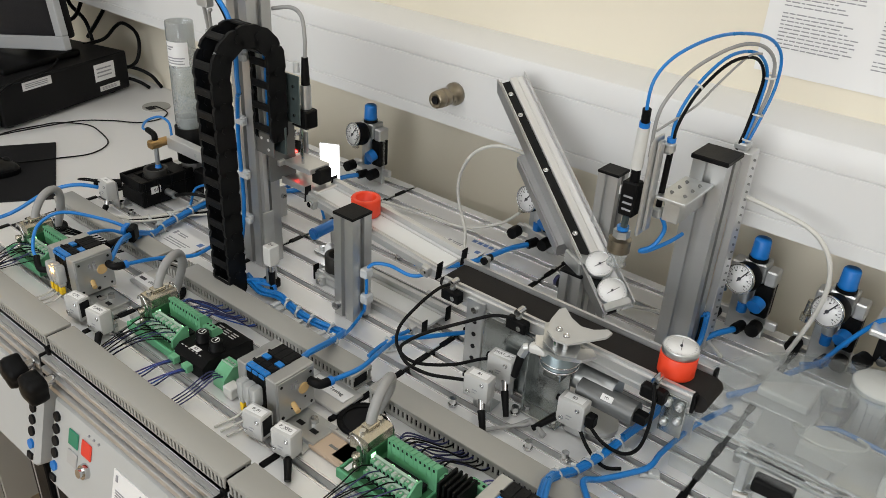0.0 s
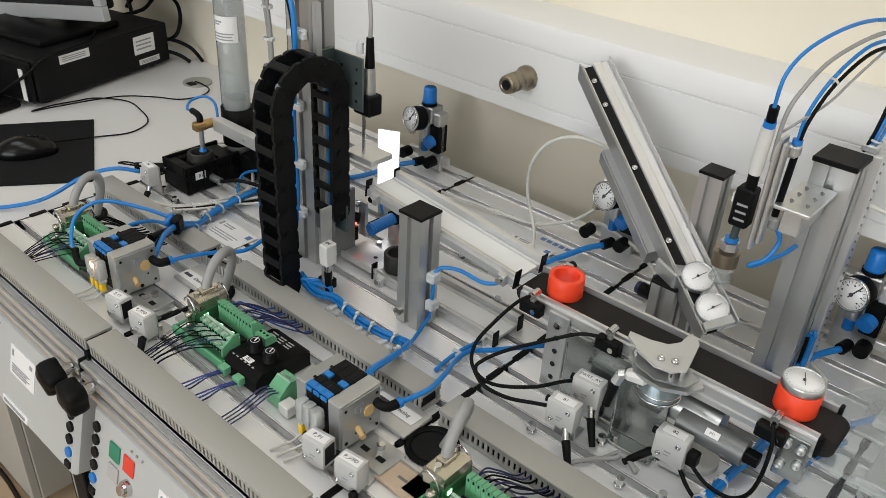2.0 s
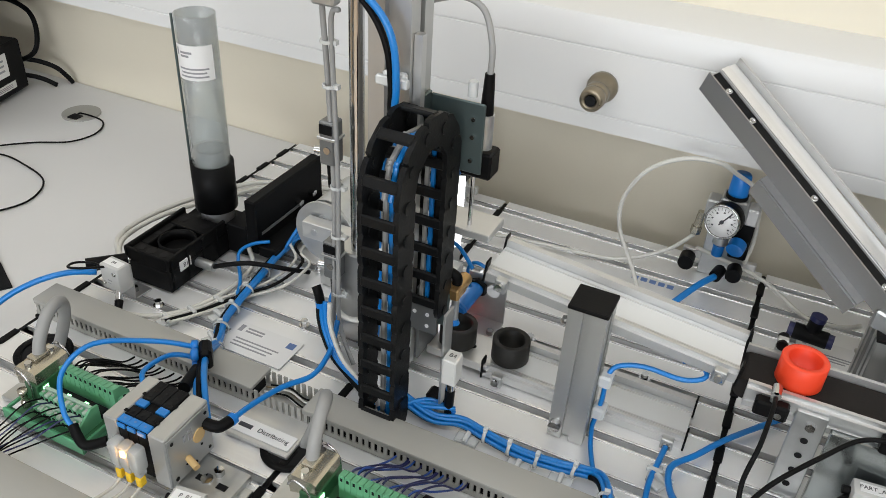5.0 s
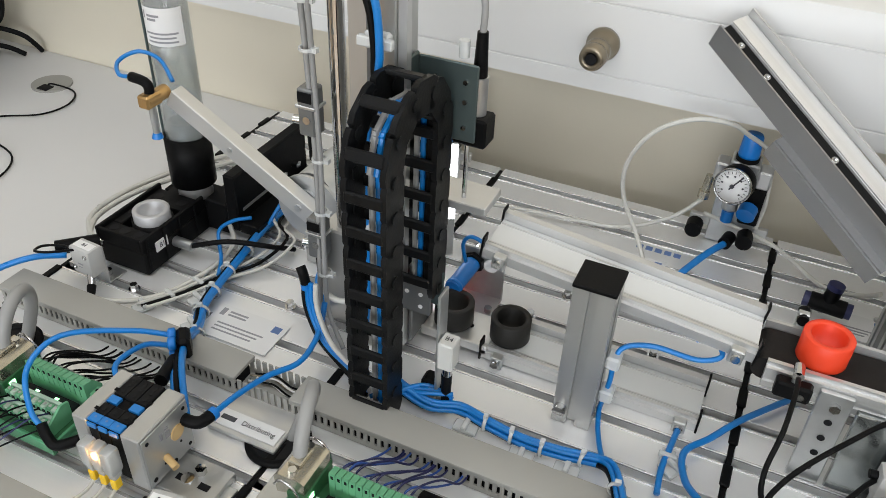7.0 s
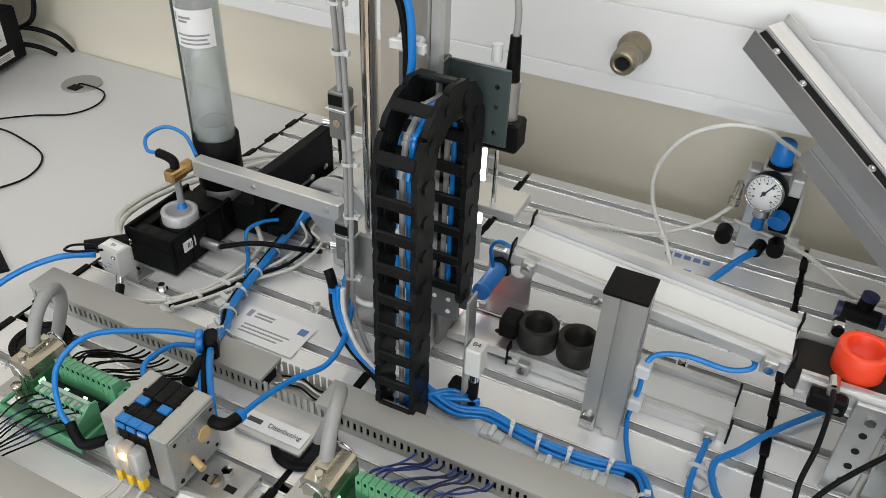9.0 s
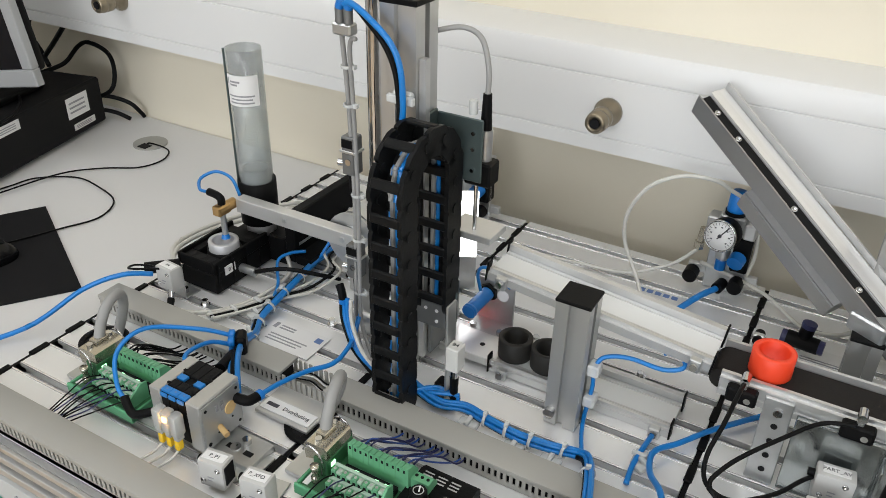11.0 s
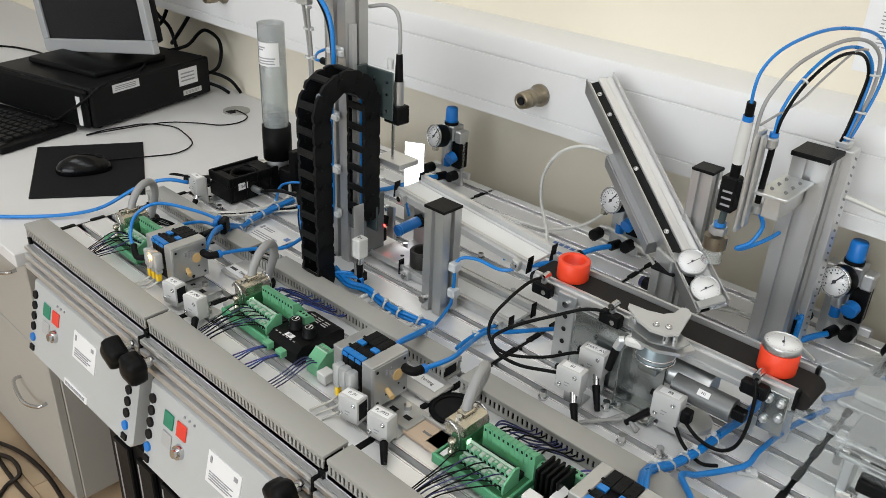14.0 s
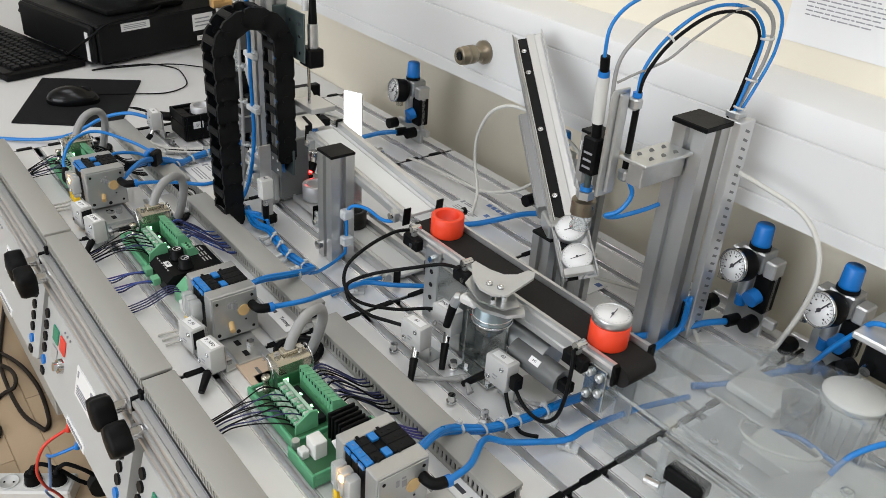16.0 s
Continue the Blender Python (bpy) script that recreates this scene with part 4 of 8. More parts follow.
part("grey_cable", hose(NB(), [(-0.046, 0.284, 0.376), (-0.048, 0.288, 0.36), (-0.05, 0.296, 0.3), (-0.044, 0.292, 0.2), (-0.046, 0.292, 0.1), (-0.044, 0.285, 0.03), (-0.02, 0.265, 0.008)], 0.0026), GREYD, cylr)
part("grey_cable", hose(NB(), [(-0.030, 0.284, 0.372), (-0.040, 0.288, 0.362), (-0.043, 0.294, 0.3), (-0.038, 0.290, 0.2), (-0.04, 0.290, 0.1), (-0.036, 0.285, 0.04), (-0.01, 0.268, 0.010)], 0.0024), GREYD, cylr)
for zt, xt in ((0.34, -0.0475), (0.30, -0.0465), (0.20, -0.041), (0.145, -0.042), (0.075, -0.042)):
    q = lathe(NB(), [(0.0056, -0.0014), (0.0068, -0.0014), (0.0068, 0.0014), (0.0056, 0.0014)], Matrix.Translation((xt, 0.293, zt)), 12, True)
    B(q, xt + 0.005, xt + 0.010, 0.2905, 0.2955, zt - 0.002, zt + 0.002)
    part("cable_tie", q, TIE, cylr)
part("grey_cable", hose(NB(), [(-0.050, 0.299, 0.07), (-0.048, 0.294, 0.055), (-0.03, 0.290, 0.048), (-0.012, 0.30, 0.045)], 0.003), TUBEG, cylr)
part("grey_cable", hose(NB(), [(-0.0545, 0.30, 0.04), (-0.05, 0.29, 0.02), (-0.03, 0.275, 0.006), (-0.005, 0.255, 0.006)], 0.0032), GREYD, cylr)

cylr.location += Vector((-0.004, 0.020, 0))

# energy chain: links along a hanging loop, one end on the plate, the other on the carriage
CHX, CHY0, CHR = 0.048, 0.2395, 0.0435
LINK = 0.030
LIFT_UP = 0.128
Z_ATTACH = 0.085
CH_LEN = 2 * 0.252 - Z_ATTACH - 0.006 + math.pi * CHR
chain = thing("energy_chain", CHX, CHY0, 0.006, "black plastic energy chain hanging in a loop with tubes inside", "energy chain")


def shared(name, b, material):
    finish(b)
    me = bpy.data.meshes.new(name)
    b.to_mesh(me)
    b.free()
    me.materials.append(material)
    return me


LINKME = shared("link", B(NB(), -0.0165, 0.0165, -0.0156, -0.0112, -0.0052, 0.0052, 0.0014), CHAINB)
INNERBAR = shared("crossbar", B(NB(), -0.0165, 0.0165, 0.0112, 0.0156, -0.0052, 0.0052, 0.0014), CHAINB)


def side_plate(sx):
    b = NB()
    o = [(-0.0145, -0.012), (-0.011, -0.019), (0.011, -0.019), (0.0145, -0.012), (0.0145, 0.010), (0.011, 0.0175), (-0.011, 0.0175), (-0.0145, 0.010)]
    extrude(b, o, sx * 0.0165 - 0.0024, sx * 0.0165 + 0.0024)
    return shared("side_plate", b, CHAINB)


SIDES = [side_plate(-1), side_plate(1)]
BOSS = [shared("pin_boss", C(NB(), (s * 0.0165 - 0.0036, 0, 0.013), (s * 0.0165 + 0.0036, 0, 0.013), 0.0055, n=14), CHAINB) for s in (-1, 1)]
NLINK = int(CH_LEN / LINK)


def on_chain(s, lift_z):
    """Place and turn on the chain at length s, for the carriage raised by lift_z. In the thing's space."""
    zc = (CH_LEN - math.pi * CHR + 0.006 + Z_ATTACH + lift_z) / 2
    up = zc - 0.006
    if s < up:
        return pose(0, 0, s)
    if s < up + math.pi * CHR:
        a = (s - up) / CHR
        return pose(0, CHR - CHR * math.cos(a), up + CHR * math.sin(a), -math.degrees(a))
    return pose(0, 2 * CHR, up - (s - up - math.pi * CHR), -180)


links = []
for k in range(NLINK):
    o = new("link", LINKME)
    o.parent = chain
    o.matrix_basis = on_chain((k + 0.5) * CH_LEN / NLINK, 0)
    for me in (INNERBAR, *SIDES, *BOSS):
        new(me.name, me).parent = o
    links.append(((k + 0.5) * CH_LEN / NLINK, o))
# tubes inside, in short pieces that follow the links
TUBEME = []
for mt, dx, rr in ((BLUE, 0.0025, 0.0026), (GREYD, -0.0035, 0.0026), (BLACK, 0.009, 0.004)):
    b = NB()
    C(b, (dx, 0.0055, -0.0165), (dx, 0.0055, 0.0165), rr, n=8)
    finish(b)
    me = bpy.data.meshes.new("inner_tube")
    b.to_mesh(me)
    b.free()
    me.materials.append(mt)
    for s, o in list(links)[:NLINK]:
        q = new("inner_tube", me)
        q.parent = o

# lift carriage with the workpiece seat, pusher and lamp sensor
car = thing("lift_carriage", 0.07, 0.36, 0.0, "lift carriage with workpiece seat, pusher and red lit sensor", "carriage")
part("mount_plate", B(NB(), 0.0365, 0.041, 0.326, 0.375, 0.012, 0.105, 0.001), SWITCH, car)
part("bracket", B(NB(), 0.041, 0.068, 0.334, 0.338, 0.06, 0.10, 0.001), DARKSTEEL, car)
part("seat", B(NB(), 0.041, 0.112, 0.350, 0.395, 0.008, 0.0135, 0.001), BRIGHT, car)
part("seat_edge", B(NB(), 0.041, 0.112, 0.346, 0.350, 0.006, 0.0165, 0.001), BRIGHT, car)
part("seat_hole", C(NB(), (0.085, 0.372, 0.0135), (0.085, 0.372, 0.0138), 0.0032, n=12), DARKV, car)
cp = part("chain_plate", B(NB(), 0.026, 0.064, 0.316, 0.3185, 0.060, 0.092, 0.0008), SWITCH, car, "drilled steel plate holding the chain end")
for hx, hz in ((0.040, 0.083), (0.054, 0.083), (0.054, 0.069)):
    part("hole", C(NB(), (hx, 0.316, hz), (hx, 0.3154, hz), 0.0022, n=10), DIAL, cp)
part("pusher_body", C(NB(), (-0.004, 0.372, 0.028), (0.0362, 0.372, 0.028), 0.012, n=20), BLACK, car)
part("sensor_lamp", lathe(NB(), [(0.0070, 0), (0.0078, 0.001), (0.0078, 0.007), (0.0072, 0.0075), (0.0072, 0.009), (0.0078, 0.0095), (0.0078, 0.016), (0.0086, 0.0165), (0.0086, 0.022)], Matrix.Translation((0.0205, 0.3935, 0.070)) @ Vector((0.0040, -0.006, -0.022)).to_track_quat("Z", "Y").to_matrix().to_4x4(), 24), CHROME, car, "chrome light sensor")
part("lamp_head", C(NB(), (0.0238, 0.3885, 0.0525), (0.0300, 0.3815, 0.0425), 0.0094, 0.0086, n=20), BLACK, car)
part("lamp_face", C(NB(), (0.0300, 0.3815, 0.0425), (0.0305, 0.3810, 0.0417), 0.0048, n=16), REDL, car, "glowing red sensor lens")
part("sensor_mount", B(NB(), 0.018, 0.034, 0.4015, 0.4065, 0.012, 0.068, 0.001), STEEL, car)
part("air_tube", hose(NB(), [(0.03, 0.36, 0.03), (0.03, 0.34, 0.045), (0.045, 0.33, 0.065), (0.05, 0.325, 0.085)], 0.0025), BLUE, car)
pusher = part("pusher", B(NB(), -0.009, 0.009, -0.012, 0.012, -0.010, 0.012, 0.002), BLACK, car, "black pusher head", world=False)
part("pusher_rod", C(NB(), (-0.06, 0.004, 0), (-0.009, 0.004, 0), 0.0028, n=10), CHROME, pusher, world=False)

# measuring bracket, probe and plate over the lift
meas = thing("measuring_module", 0.07, 0.35, 0.16, "dark sheet bracket with a measuring probe over the lift", "measuring module")
part("bracket", B(NB(), 0.032, 0.084, 0.3475, 0.350, 0.232, 0.300, 0.001), DARKSTEEL, meas, "dark grey sheet bracket")
part("bracket_flange", B(NB(), 0.0285, 0.032, 0.322, 0.350, 0.235, 0.302, 0.001), DARKSTEEL, meas)
for x, z in ((0.048, 0.285), (0.074, 0.285), (0.074, 0.268), (0.074, 0.245), (0.05, 0.245)):
    part("screw", C(NB(), (x, 0.3475, z), (x, 0.3455, z), 0.0022, n=8), CHROME, meas)
part("probe_body", C(NB(), (0.079, 0.364, 0.252), (0.079, 0.364, 0.285), 0.0075, n=18), STEEL, meas)
part("probe_foot", B(NB(), 0.062, 0.092, 0.351, 0.374, 0.226, 0.252, 0.002), BLACK, meas)
part("probe_neck", C(NB(), (0.079, 0.364, 0.285), (0.079, 0.364, 0.322), 0.0062, 0.0045, n=14), BLACK, meas)
part("probe_rod", C(NB(), (0.073, 0.36, 0.168), (0.073, 0.36, 0.226), 0.0022, n=10), CHROME, meas)
part("probe_cable", hose(NB(), [(0.079, 0.364, 0.32), (0.078, 0.366, 0.345), (0.066, 0.372, 0.372), (0.045, 0.372, 0.380), (0.022, 0.36, 0.376)], 0.0028), GREYD, meas)
part("clear_screw", C(NB(), (0.066, 0.36, 0.300), (0.066, 0.36, 0.314), 0.0045, n=12), TIE, meas)
part("stop_plate", B(NB(), 0.046, 0.098, 0.349, 0.388, 0.1625, 0.1705, 0.0008), ALU, meas, "thick aluminium stop plate")
part("plate_arm", B(NB(), 0.03, 0.046, 0.34, 0.352, 0.1625, 0.1705, 0.0008), ALU, meas)

# upright white panel with an emissive face on a steel backing
bl = thing("backlight_panel", 0.0, 0.478, 0.0, "small upright white panel with a glowing face behind the lift", "light panel")
m = Matrix.Translation((0.0, 0.479, 0.0)) @ Euler((0, 0, radians(28))).to_matrix().to_4x4()
q = B(NB(), -0.016, 0.016, -0.001, 0.001, 0.052, 0.146, 0.0005)
q.transform(m)
part("panel", q, WHITEGLOW, bl)
q = B(NB(), -0.016, 0.016, 0.0011, 0.004, 0.001, 0.146, 0.0005)
q.transform(m)
part("backing", q, STEEL, bl)


def chute(x0, z0, x1, z1, ya, yb, label):
    t = thing("chute", x0, ya, min(z0, z1), label, "chute", "aluminium workpiece chutes")
    L = math.hypot(x1 - x0, z1 - z0)
    m = Matrix.Translation((x0, 0, z0)) @ Euler((0, math.atan2(z0 - z1, x1 - x0), 0)).to_matrix().to_4x4()

    def pr(o, mt, nm):
        q = extrude(NB(), o, 0, L)
        q.transform(m)
        return part(nm, q, mt, t)

    pr([(ya + 0.004, -0.004), (yb - 0.004, -0.004), (yb - 0.004, 0.0), (ya + 0.004, 0.0)], CHUTEM, "floor")
    for k in range(2):
        yk = ya + 0.006 + (yb - ya - 0.012) * (0.03, 0.86)[k]
        pr([(yk, 0.0), (yk + 0.0016, 0.0), (yk + 0.0016, 0.0009), (yk, 0.0009)], ALU, "wear_strip")
    pr([(ya - 0.004, -0.010), (ya + 0.0035, -0.010), (ya + 0.0035, 0.003), (ya, 0.003), (ya, -0.001), (ya - 0.004, -0.001)], ALU, "side_rail")
    pr([(yb - 0.0035, -0.010), (yb + 0.004, -0.010), (yb + 0.004, 0.008), (yb - 0.0035, 0.008)], ALU, "side_rail")
    for xx in (-0.002, L):
        for yy in (ya - 0.0, yb):
            q = B(NB(), xx, xx + 0.002, yy - 0.006, yy + 0.005, -0.012, 0.012, 0.0006)
            q.transform(m)
            part("end_cap", q, BLACK, t)
    for xx in (0.012, L - 0.02):
        q = B(NB(), xx, xx + 0.012, ya - 0.012, ya - 0.0042, -0.012, 0.002, 0.001)
        q.transform(m)
        cl = part("clamp", q, STEEL, t)
        q = C(NB(), (xx + 0.006, ya - 0.012, -0.004), (xx + 0.006, ya - 0.016, -0.004), 0.004, n=10)
        q.transform(m)
        part("clamp_screw", q, CHROME, cl)
    return t


chute(0.103, 0.139, 0.342, 0.114, 0.342, 0.392, "sloping aluminium chute leading down to the conveyor")
chute(0.107, 0.012, 0.316, 0.010, 0.350, 0.400, "low aluminium chute for rejected workpieces")


def post(x, y, z1, w, label):
    t = thing("profile_post", x + w / 2, y + w / 2, 0.0, label, "post", "aluminium profile posts")
    part("profile", slotted(NB(), x, x + w, y, y + w, 0.0008, z1), ALUV, t)
    part("cap", B(NB(), x - 0.001, x + w + 0.001, y - 0.001, y + w + 0.001, z1, z1 + 0.004, 0.0008), BLACK, t)
    part("foot_screw", C(NB(), (x + w * 0.2, y, 0.018), (x + w * 0.2, y - 0.007, 0.018), 0.006, n=12), CHROME, t)
    return t


post(0.194, 0.303, 0.154, 0.035, "square slotted aluminium post with a black cap")
post(0.454, 0.510, 0.232, 0.028, "tall slotted aluminium post behind the ramp")

# rotating parts of station 2: blue cylinder on a bent sheet
jet = thing("cylinder_bracket", 0.07, 0.43, 0.0, "bent steel bracket holding a blue cylinder", "bracket")
part("sheet", B(NB(), 0.045, 0.094, 0.4355, 0.438, 0.001, 0.0615, 0.0006), STEEL, jet)
part("foot", B(NB(), 0.045, 0.094, 0.400, 0.4355, 0.001, 0.0035), STEEL, jet)
blue = part("blue_cylinder", C(NB(), (0.0560, 0.388, 0.039), (0.0605, 0.4355, 0.0445), 0.0087, n=24), BLUEP, jet, "blue plastic cylinder barrel")
part("end_ring", lathe(NB(), [(0.0088, -0.002), (0.0094, -0.002), (0.0094, 0.002), (0.0088, 0.002)], Matrix.Translation((0.0564, 0.392, 0.0395)) @ Vector((0.0045, 0.0475, 0.0055)).to_track_quat("Z", "Y").to_matrix().to_4x4(), 24, True), BLUEP, blue)
part("lock_nut", C(NB(), (0.0600, 0.430, 0.0439), (0.0605, 0.4354, 0.0445), 0.0122, n=6), BLACK, jet)
part("nut", C(NB(), (0.0610, 0.438, 0.045), (0.0628, 0.456, 0.049), 0.0095, n=20), CHROME, jet, "bright knurled end")
part("nut_cap", C(NB(), (0.0628, 0.456, 0.049), (0.0632, 0.460, 0.0498), 0.0075, n=20), SWITCH, jet)
part("hole", C(NB(), (0.0785, 0.4355, 0.043), (0.0785, 0.4348, 0.043), 0.0078, n=20), DIAL, jet)
for xx in (0.052, 0.088):
    part("foot_bolt", C(NB(), (xx, 0.411, 0.0035), (xx, 0.411, 0.009), 0.0042, n=6), CHROME, jet)


# ---- station 3: conveyor ----
conv = thing("conveyor", 0.51, 0.365, 0.0, "short belt conveyor with grooved aluminium side rails", "conveyor")
BZ = 0.106


def rail(o, x0, x1, nm):
    part(nm, extrude(NB(), o, x0, x1), ALU, conv)


rail([(0.338, BZ - 0.022), (0.338, BZ - 0.016), (0.340, BZ - 0.015), (0.340, BZ - 0.011), (0.338, BZ - 0.010), (0.338, BZ - 0.002), (0.341, BZ - 0.001), (0.341, BZ + 0.003), (0.345, BZ + 0.003), (0.345, BZ - 0.022)], 0.352, 0.684, "front_rail")
rail([(0.389, BZ - 0.022), (0.389, BZ + 0.006), (0.393, BZ + 0.006), (0.393, BZ + 0.003), (0.396, BZ + 0.002), (0.396, BZ - 0.022)], 0.345, 0.684, "rear_rail")
b = NB()
o = [(0.352 + 0.011 * math.cos(a), BZ - 0.011 + 0.011 * math.sin(a)) for a in np.linspace(math.pi / 2, 1.5 * math.pi, 10)]
o += [(0.688 + 0.011 * math.cos(a), BZ - 0.011 + 0.011 * math.sin(a)) for a in np.linspace(-math.pi / 2, math.pi / 2, 10)]
part("belt", extrude(b, o, 0.3465, 0.3875, "y"), BELT, conv)
part("end_cap", B(NB(), 0.684, 0.688, 0.388, 0.397, BZ - 0.02, BZ + 0.007, 0.001), BLACK, conv)
part("end_cap", B(NB(), 0.684, 0.688, 0.337, 0.3455, BZ - 0.02, BZ + 0.004, 0.001), BLACK, conv)
eb = part("end_bracket", B(NB(), 0.656, 0.682, 0.3345, 0.3375, 0.050, BZ - 0.006, 0.0008), MIRRORZ, conv, "zinc plated end bracket with bolts")
for xx, zz in ((0.662, 0.090), (0.675, 0.090), (0.662, 0.064), (0.676, 0.072)):
    part("bolt", lathe(NB(), [(0.0046, 0), (0.0046, 0.003), (0.003, 0.0045), (0.0018, 0.0045), (0.0016, 0.002)], Matrix.Translation((xx, 0.3345, zz)) @ Euler((radians(90), 0, 0)).to_matrix().to_4x4(), 12), STEEL, eb)
part("rear_leg", B(NB(), 0.655, 0.675, 0.3962, 0.400, 0.001, BZ - 0.006, 0.0008), STEEL, conv)
for x in (0.395,):
    s = part("leg_plate", B(NB(), x, x + 0.026, 0.333, 0.3375, 0.001, BZ - 0.004, 0.0008), STEEL, conv, "galvanised leg plate with slots")
    for z in (0.018, 0.036, 0.054, 0.072):
        part("hole", C(NB(), (x + 0.014, 0.333, z), (x + 0.014, 0.3325, z), 0.0032, n=12), DARKV, s)
    part("bolt", C(NB(), (x + 0.014, 0.333, 0.090), (x + 0.014, 0.329, 0.090), 0.0045, n=6), CHROME, s)
part("motor", C(NB(), (0.50, 0.347, 0.06), (0.60, 0.347, 0.06), 0.017, n=24), STEEL, conv)
part("motor_cover", C(NB(), (0.563, 0.333, 0.056), (0.632, 0.333, 0.056), 0.0140, n=28), SWITCH, conv, "round grey drive motor")
part("motor_plug", B(NB(), 0.632, 0.646, 0.324, 0.336, 0.052, 0.064, 0.001), BLACK, conv)
part("back_sheet", B(NB(), 0.425, 0.545, 0.3302, 0.337, 0.004, 0.092, 0.001), MIRRORZ, conv)
tg = part("tag", OB(NB(), (0.600, 0.3228, 0.0664), (0.014, 0.0012, 0.007), (-45, 0, 0)), PAPER, conv)
letters("M1", 0.0045, Matrix.Translation((0.600, 0.3223, 0.0669)) @ Euler((radians(45), 0, 0)).to_matrix().to_4x4(), INK, tg)


def light_barrier(x, y, z):
    t = thing("light_barrier", x, y, z, "black clamp with a steel sensor head on the conveyor rail", "sensor", "conveyor light barriers")
    part("clamp", B(NB(), x - 0.014, x + 0.014, y - 0.009, y + 0.003, z - 0.010, z + 0.006, 0.002), BLACK, t)
    part("clamp_screw", C(NB(), (x + 0.006, y - 0.009, z - 0.002), (x + 0.006, y - 0.011, z - 0.002), 0.0032, n=10), CHROME, t)
    part("holder", B(NB(), x - 0.003, x + 0.003, y - 0.005, y + 0.001, z + 0.004, z + 0.018, 0.001), STEEL, t)
    part("sensor_head", C(NB(), (x, y - 0.007, z + 0.015), (x, y + 0.006, z + 0.015), 0.0044, n=14), CHROME, t)
    return t


light_barrier(0.375, 0.332, 0.100)
light_barrier(0.474, 0.330, 0.104)
light_barrier(0.648, 0.330, 0.100)
for x in (0.372, 0.64):
    t = thing("light_barrier", x, 0.402, 0.1, "small steel sensor holder behind the conveyor", "sensor", "conveyor light barriers")
    part("holder", B(NB(), x - 0.005, x + 0.005, 0.397, 0.404, 0.088, 0.122, 0.001), STEEL, t)
    part("sensor_head", C(NB(), (x, 0.394, 0.117), (x, 0.41, 0.117), 0.005), BLACK, t)

# swivelling stop with a pale guide wing
wing = thing("swivel_stop", 0.545, 0.312, 0.0, "conveyor gate drive with a pale forked guide wing", "gate")
part("drum", lathe(NB(), [(0.012, 0.083), (0.0165, 0.085), (0.0175, 0.088), (0.0205, 0.089), (0.0205, 0.0915), (0.0185, 0.0925), (0.0185, 0.0945), (0.0215, 0.0955), (0.0215, 0.098), (0.0198, 0.099), (0.0198, 0.110), (0.017, 0.1122)], Matrix.Translation((0.542, 0.312, 0)), 32), DRUM, wing)
for z in (0.0903, 0.0968):
    part("bright_ring", lathe(NB(), [(0.0207, z - 0.0012), (0.0222, z - 0.0008), (0.0222, z + 0.0008), (0.0207, z + 0.0012)], Matrix.Translation((0.542, 0.312, 0)), 32, True), CHROME, wing)
part("base_bracket", B(NB(), 0.500, 0.552, 0.3262, 0.329, 0.004, 0.085, 0.001), MIRRORZ, wing, "tall galvanised sheet bracket")
part("bracket_side", B(NB(), 0.500, 0.5025, 0.312, 0.3262, 0.004, 0.078, 0.0006), MIRRORZ, wing)
part("base_foot", B(NB(), 0.500, 0.552, 0.306, 0.3262, 0.001, 0.004, 0.001), MIRRORZ, wing)
part("drum_mount", B(NB(), 0.530, 0.552, 0.300, 0.3262, 0.074, 0.083, 0.0008), MIRRORZ, wing)
for xx in (0.509, 0.545):
    part("foot_bolt", C(NB(), (xx, 0.313, 0.004), (xx, 0.313, 0.011), 0.0042, n=6), CHROME, wing)
part("yoke", extrude(NB(), [(0.512, 0.305), (0.522, 0.290), (0.552, 0.288), (0.574, 0.300), (0.582, 0.318), (0.572, 0.326), (0.562, 0.318), (0.556, 0.304), (0.532, 0.303), (0.522, 0.314)], 0.1125, 0.1165, "z"), BRIGHT, wing)
part("wing_post", C(NB(), (0.544, 0.308, 0.1165), (0.544, 0.308, 0.1222), 0.007), CHROME, wing)


def about_post(pts):
    return [(x - 0.544, y - 0.308) for x, y in pts]


guide = part("guide_wing", extrude(NB(), about_post([(0.496, 0.322), (0.499, 0.314), (0.520, 0.299), (0.540, 0.291), (0.556, 0.294), (0.566, 0.306), (0.562, 0.325), (0.556, 0.352), (0.548, 0.361), (0.541, 0.358), (0.541, 0.342), (0.534, 0.330), (0.518, 0.324)]), 0.132, 0.1345, "z"), SILVERW, wing, "pale grey forked guide wing", world=False)
part("carrier_plate", extrude(NB(), about_post([(0.503, 0.314), (0.512, 0.296), (0.545, 0.286), (0.572, 0.296), (0.577, 0.314), (0.560, 0.324), (0.520, 0.326)]), 0.1225, 0.1245, "z"), STEEL, guide, "steel plate under the wing", world=False)
for x, y in about_post([(0.512, 0.311), (0.556, 0.297), (0.562, 0.306)]):
    part("spacer", C(NB(), (x, y, 0.1246), (x, y, 0.1318), 0.003, n=10), CHROME, guide, world=False)
for x, y in about_post([(0.540, 0.304), (0.552, 0.309)]):
    part("screw", lathe(NB(), [(0.0038, 0.1345), (0.0038, 0.1365), (0.0028, 0.1375), (0.0016, 0.1375), (0.0014, 0.1366)], pose(x, y, 0), 12), CHROME, guide, world=False)
guide.matrix_basis = pose(-0.001, -0.004, 0)
part("valve_head", OB(NB(), (0.525, 0.2935, 0.110), (0.022, 0.013, 0.011), (0, 0, 14), 0.003), BOXW, wing)
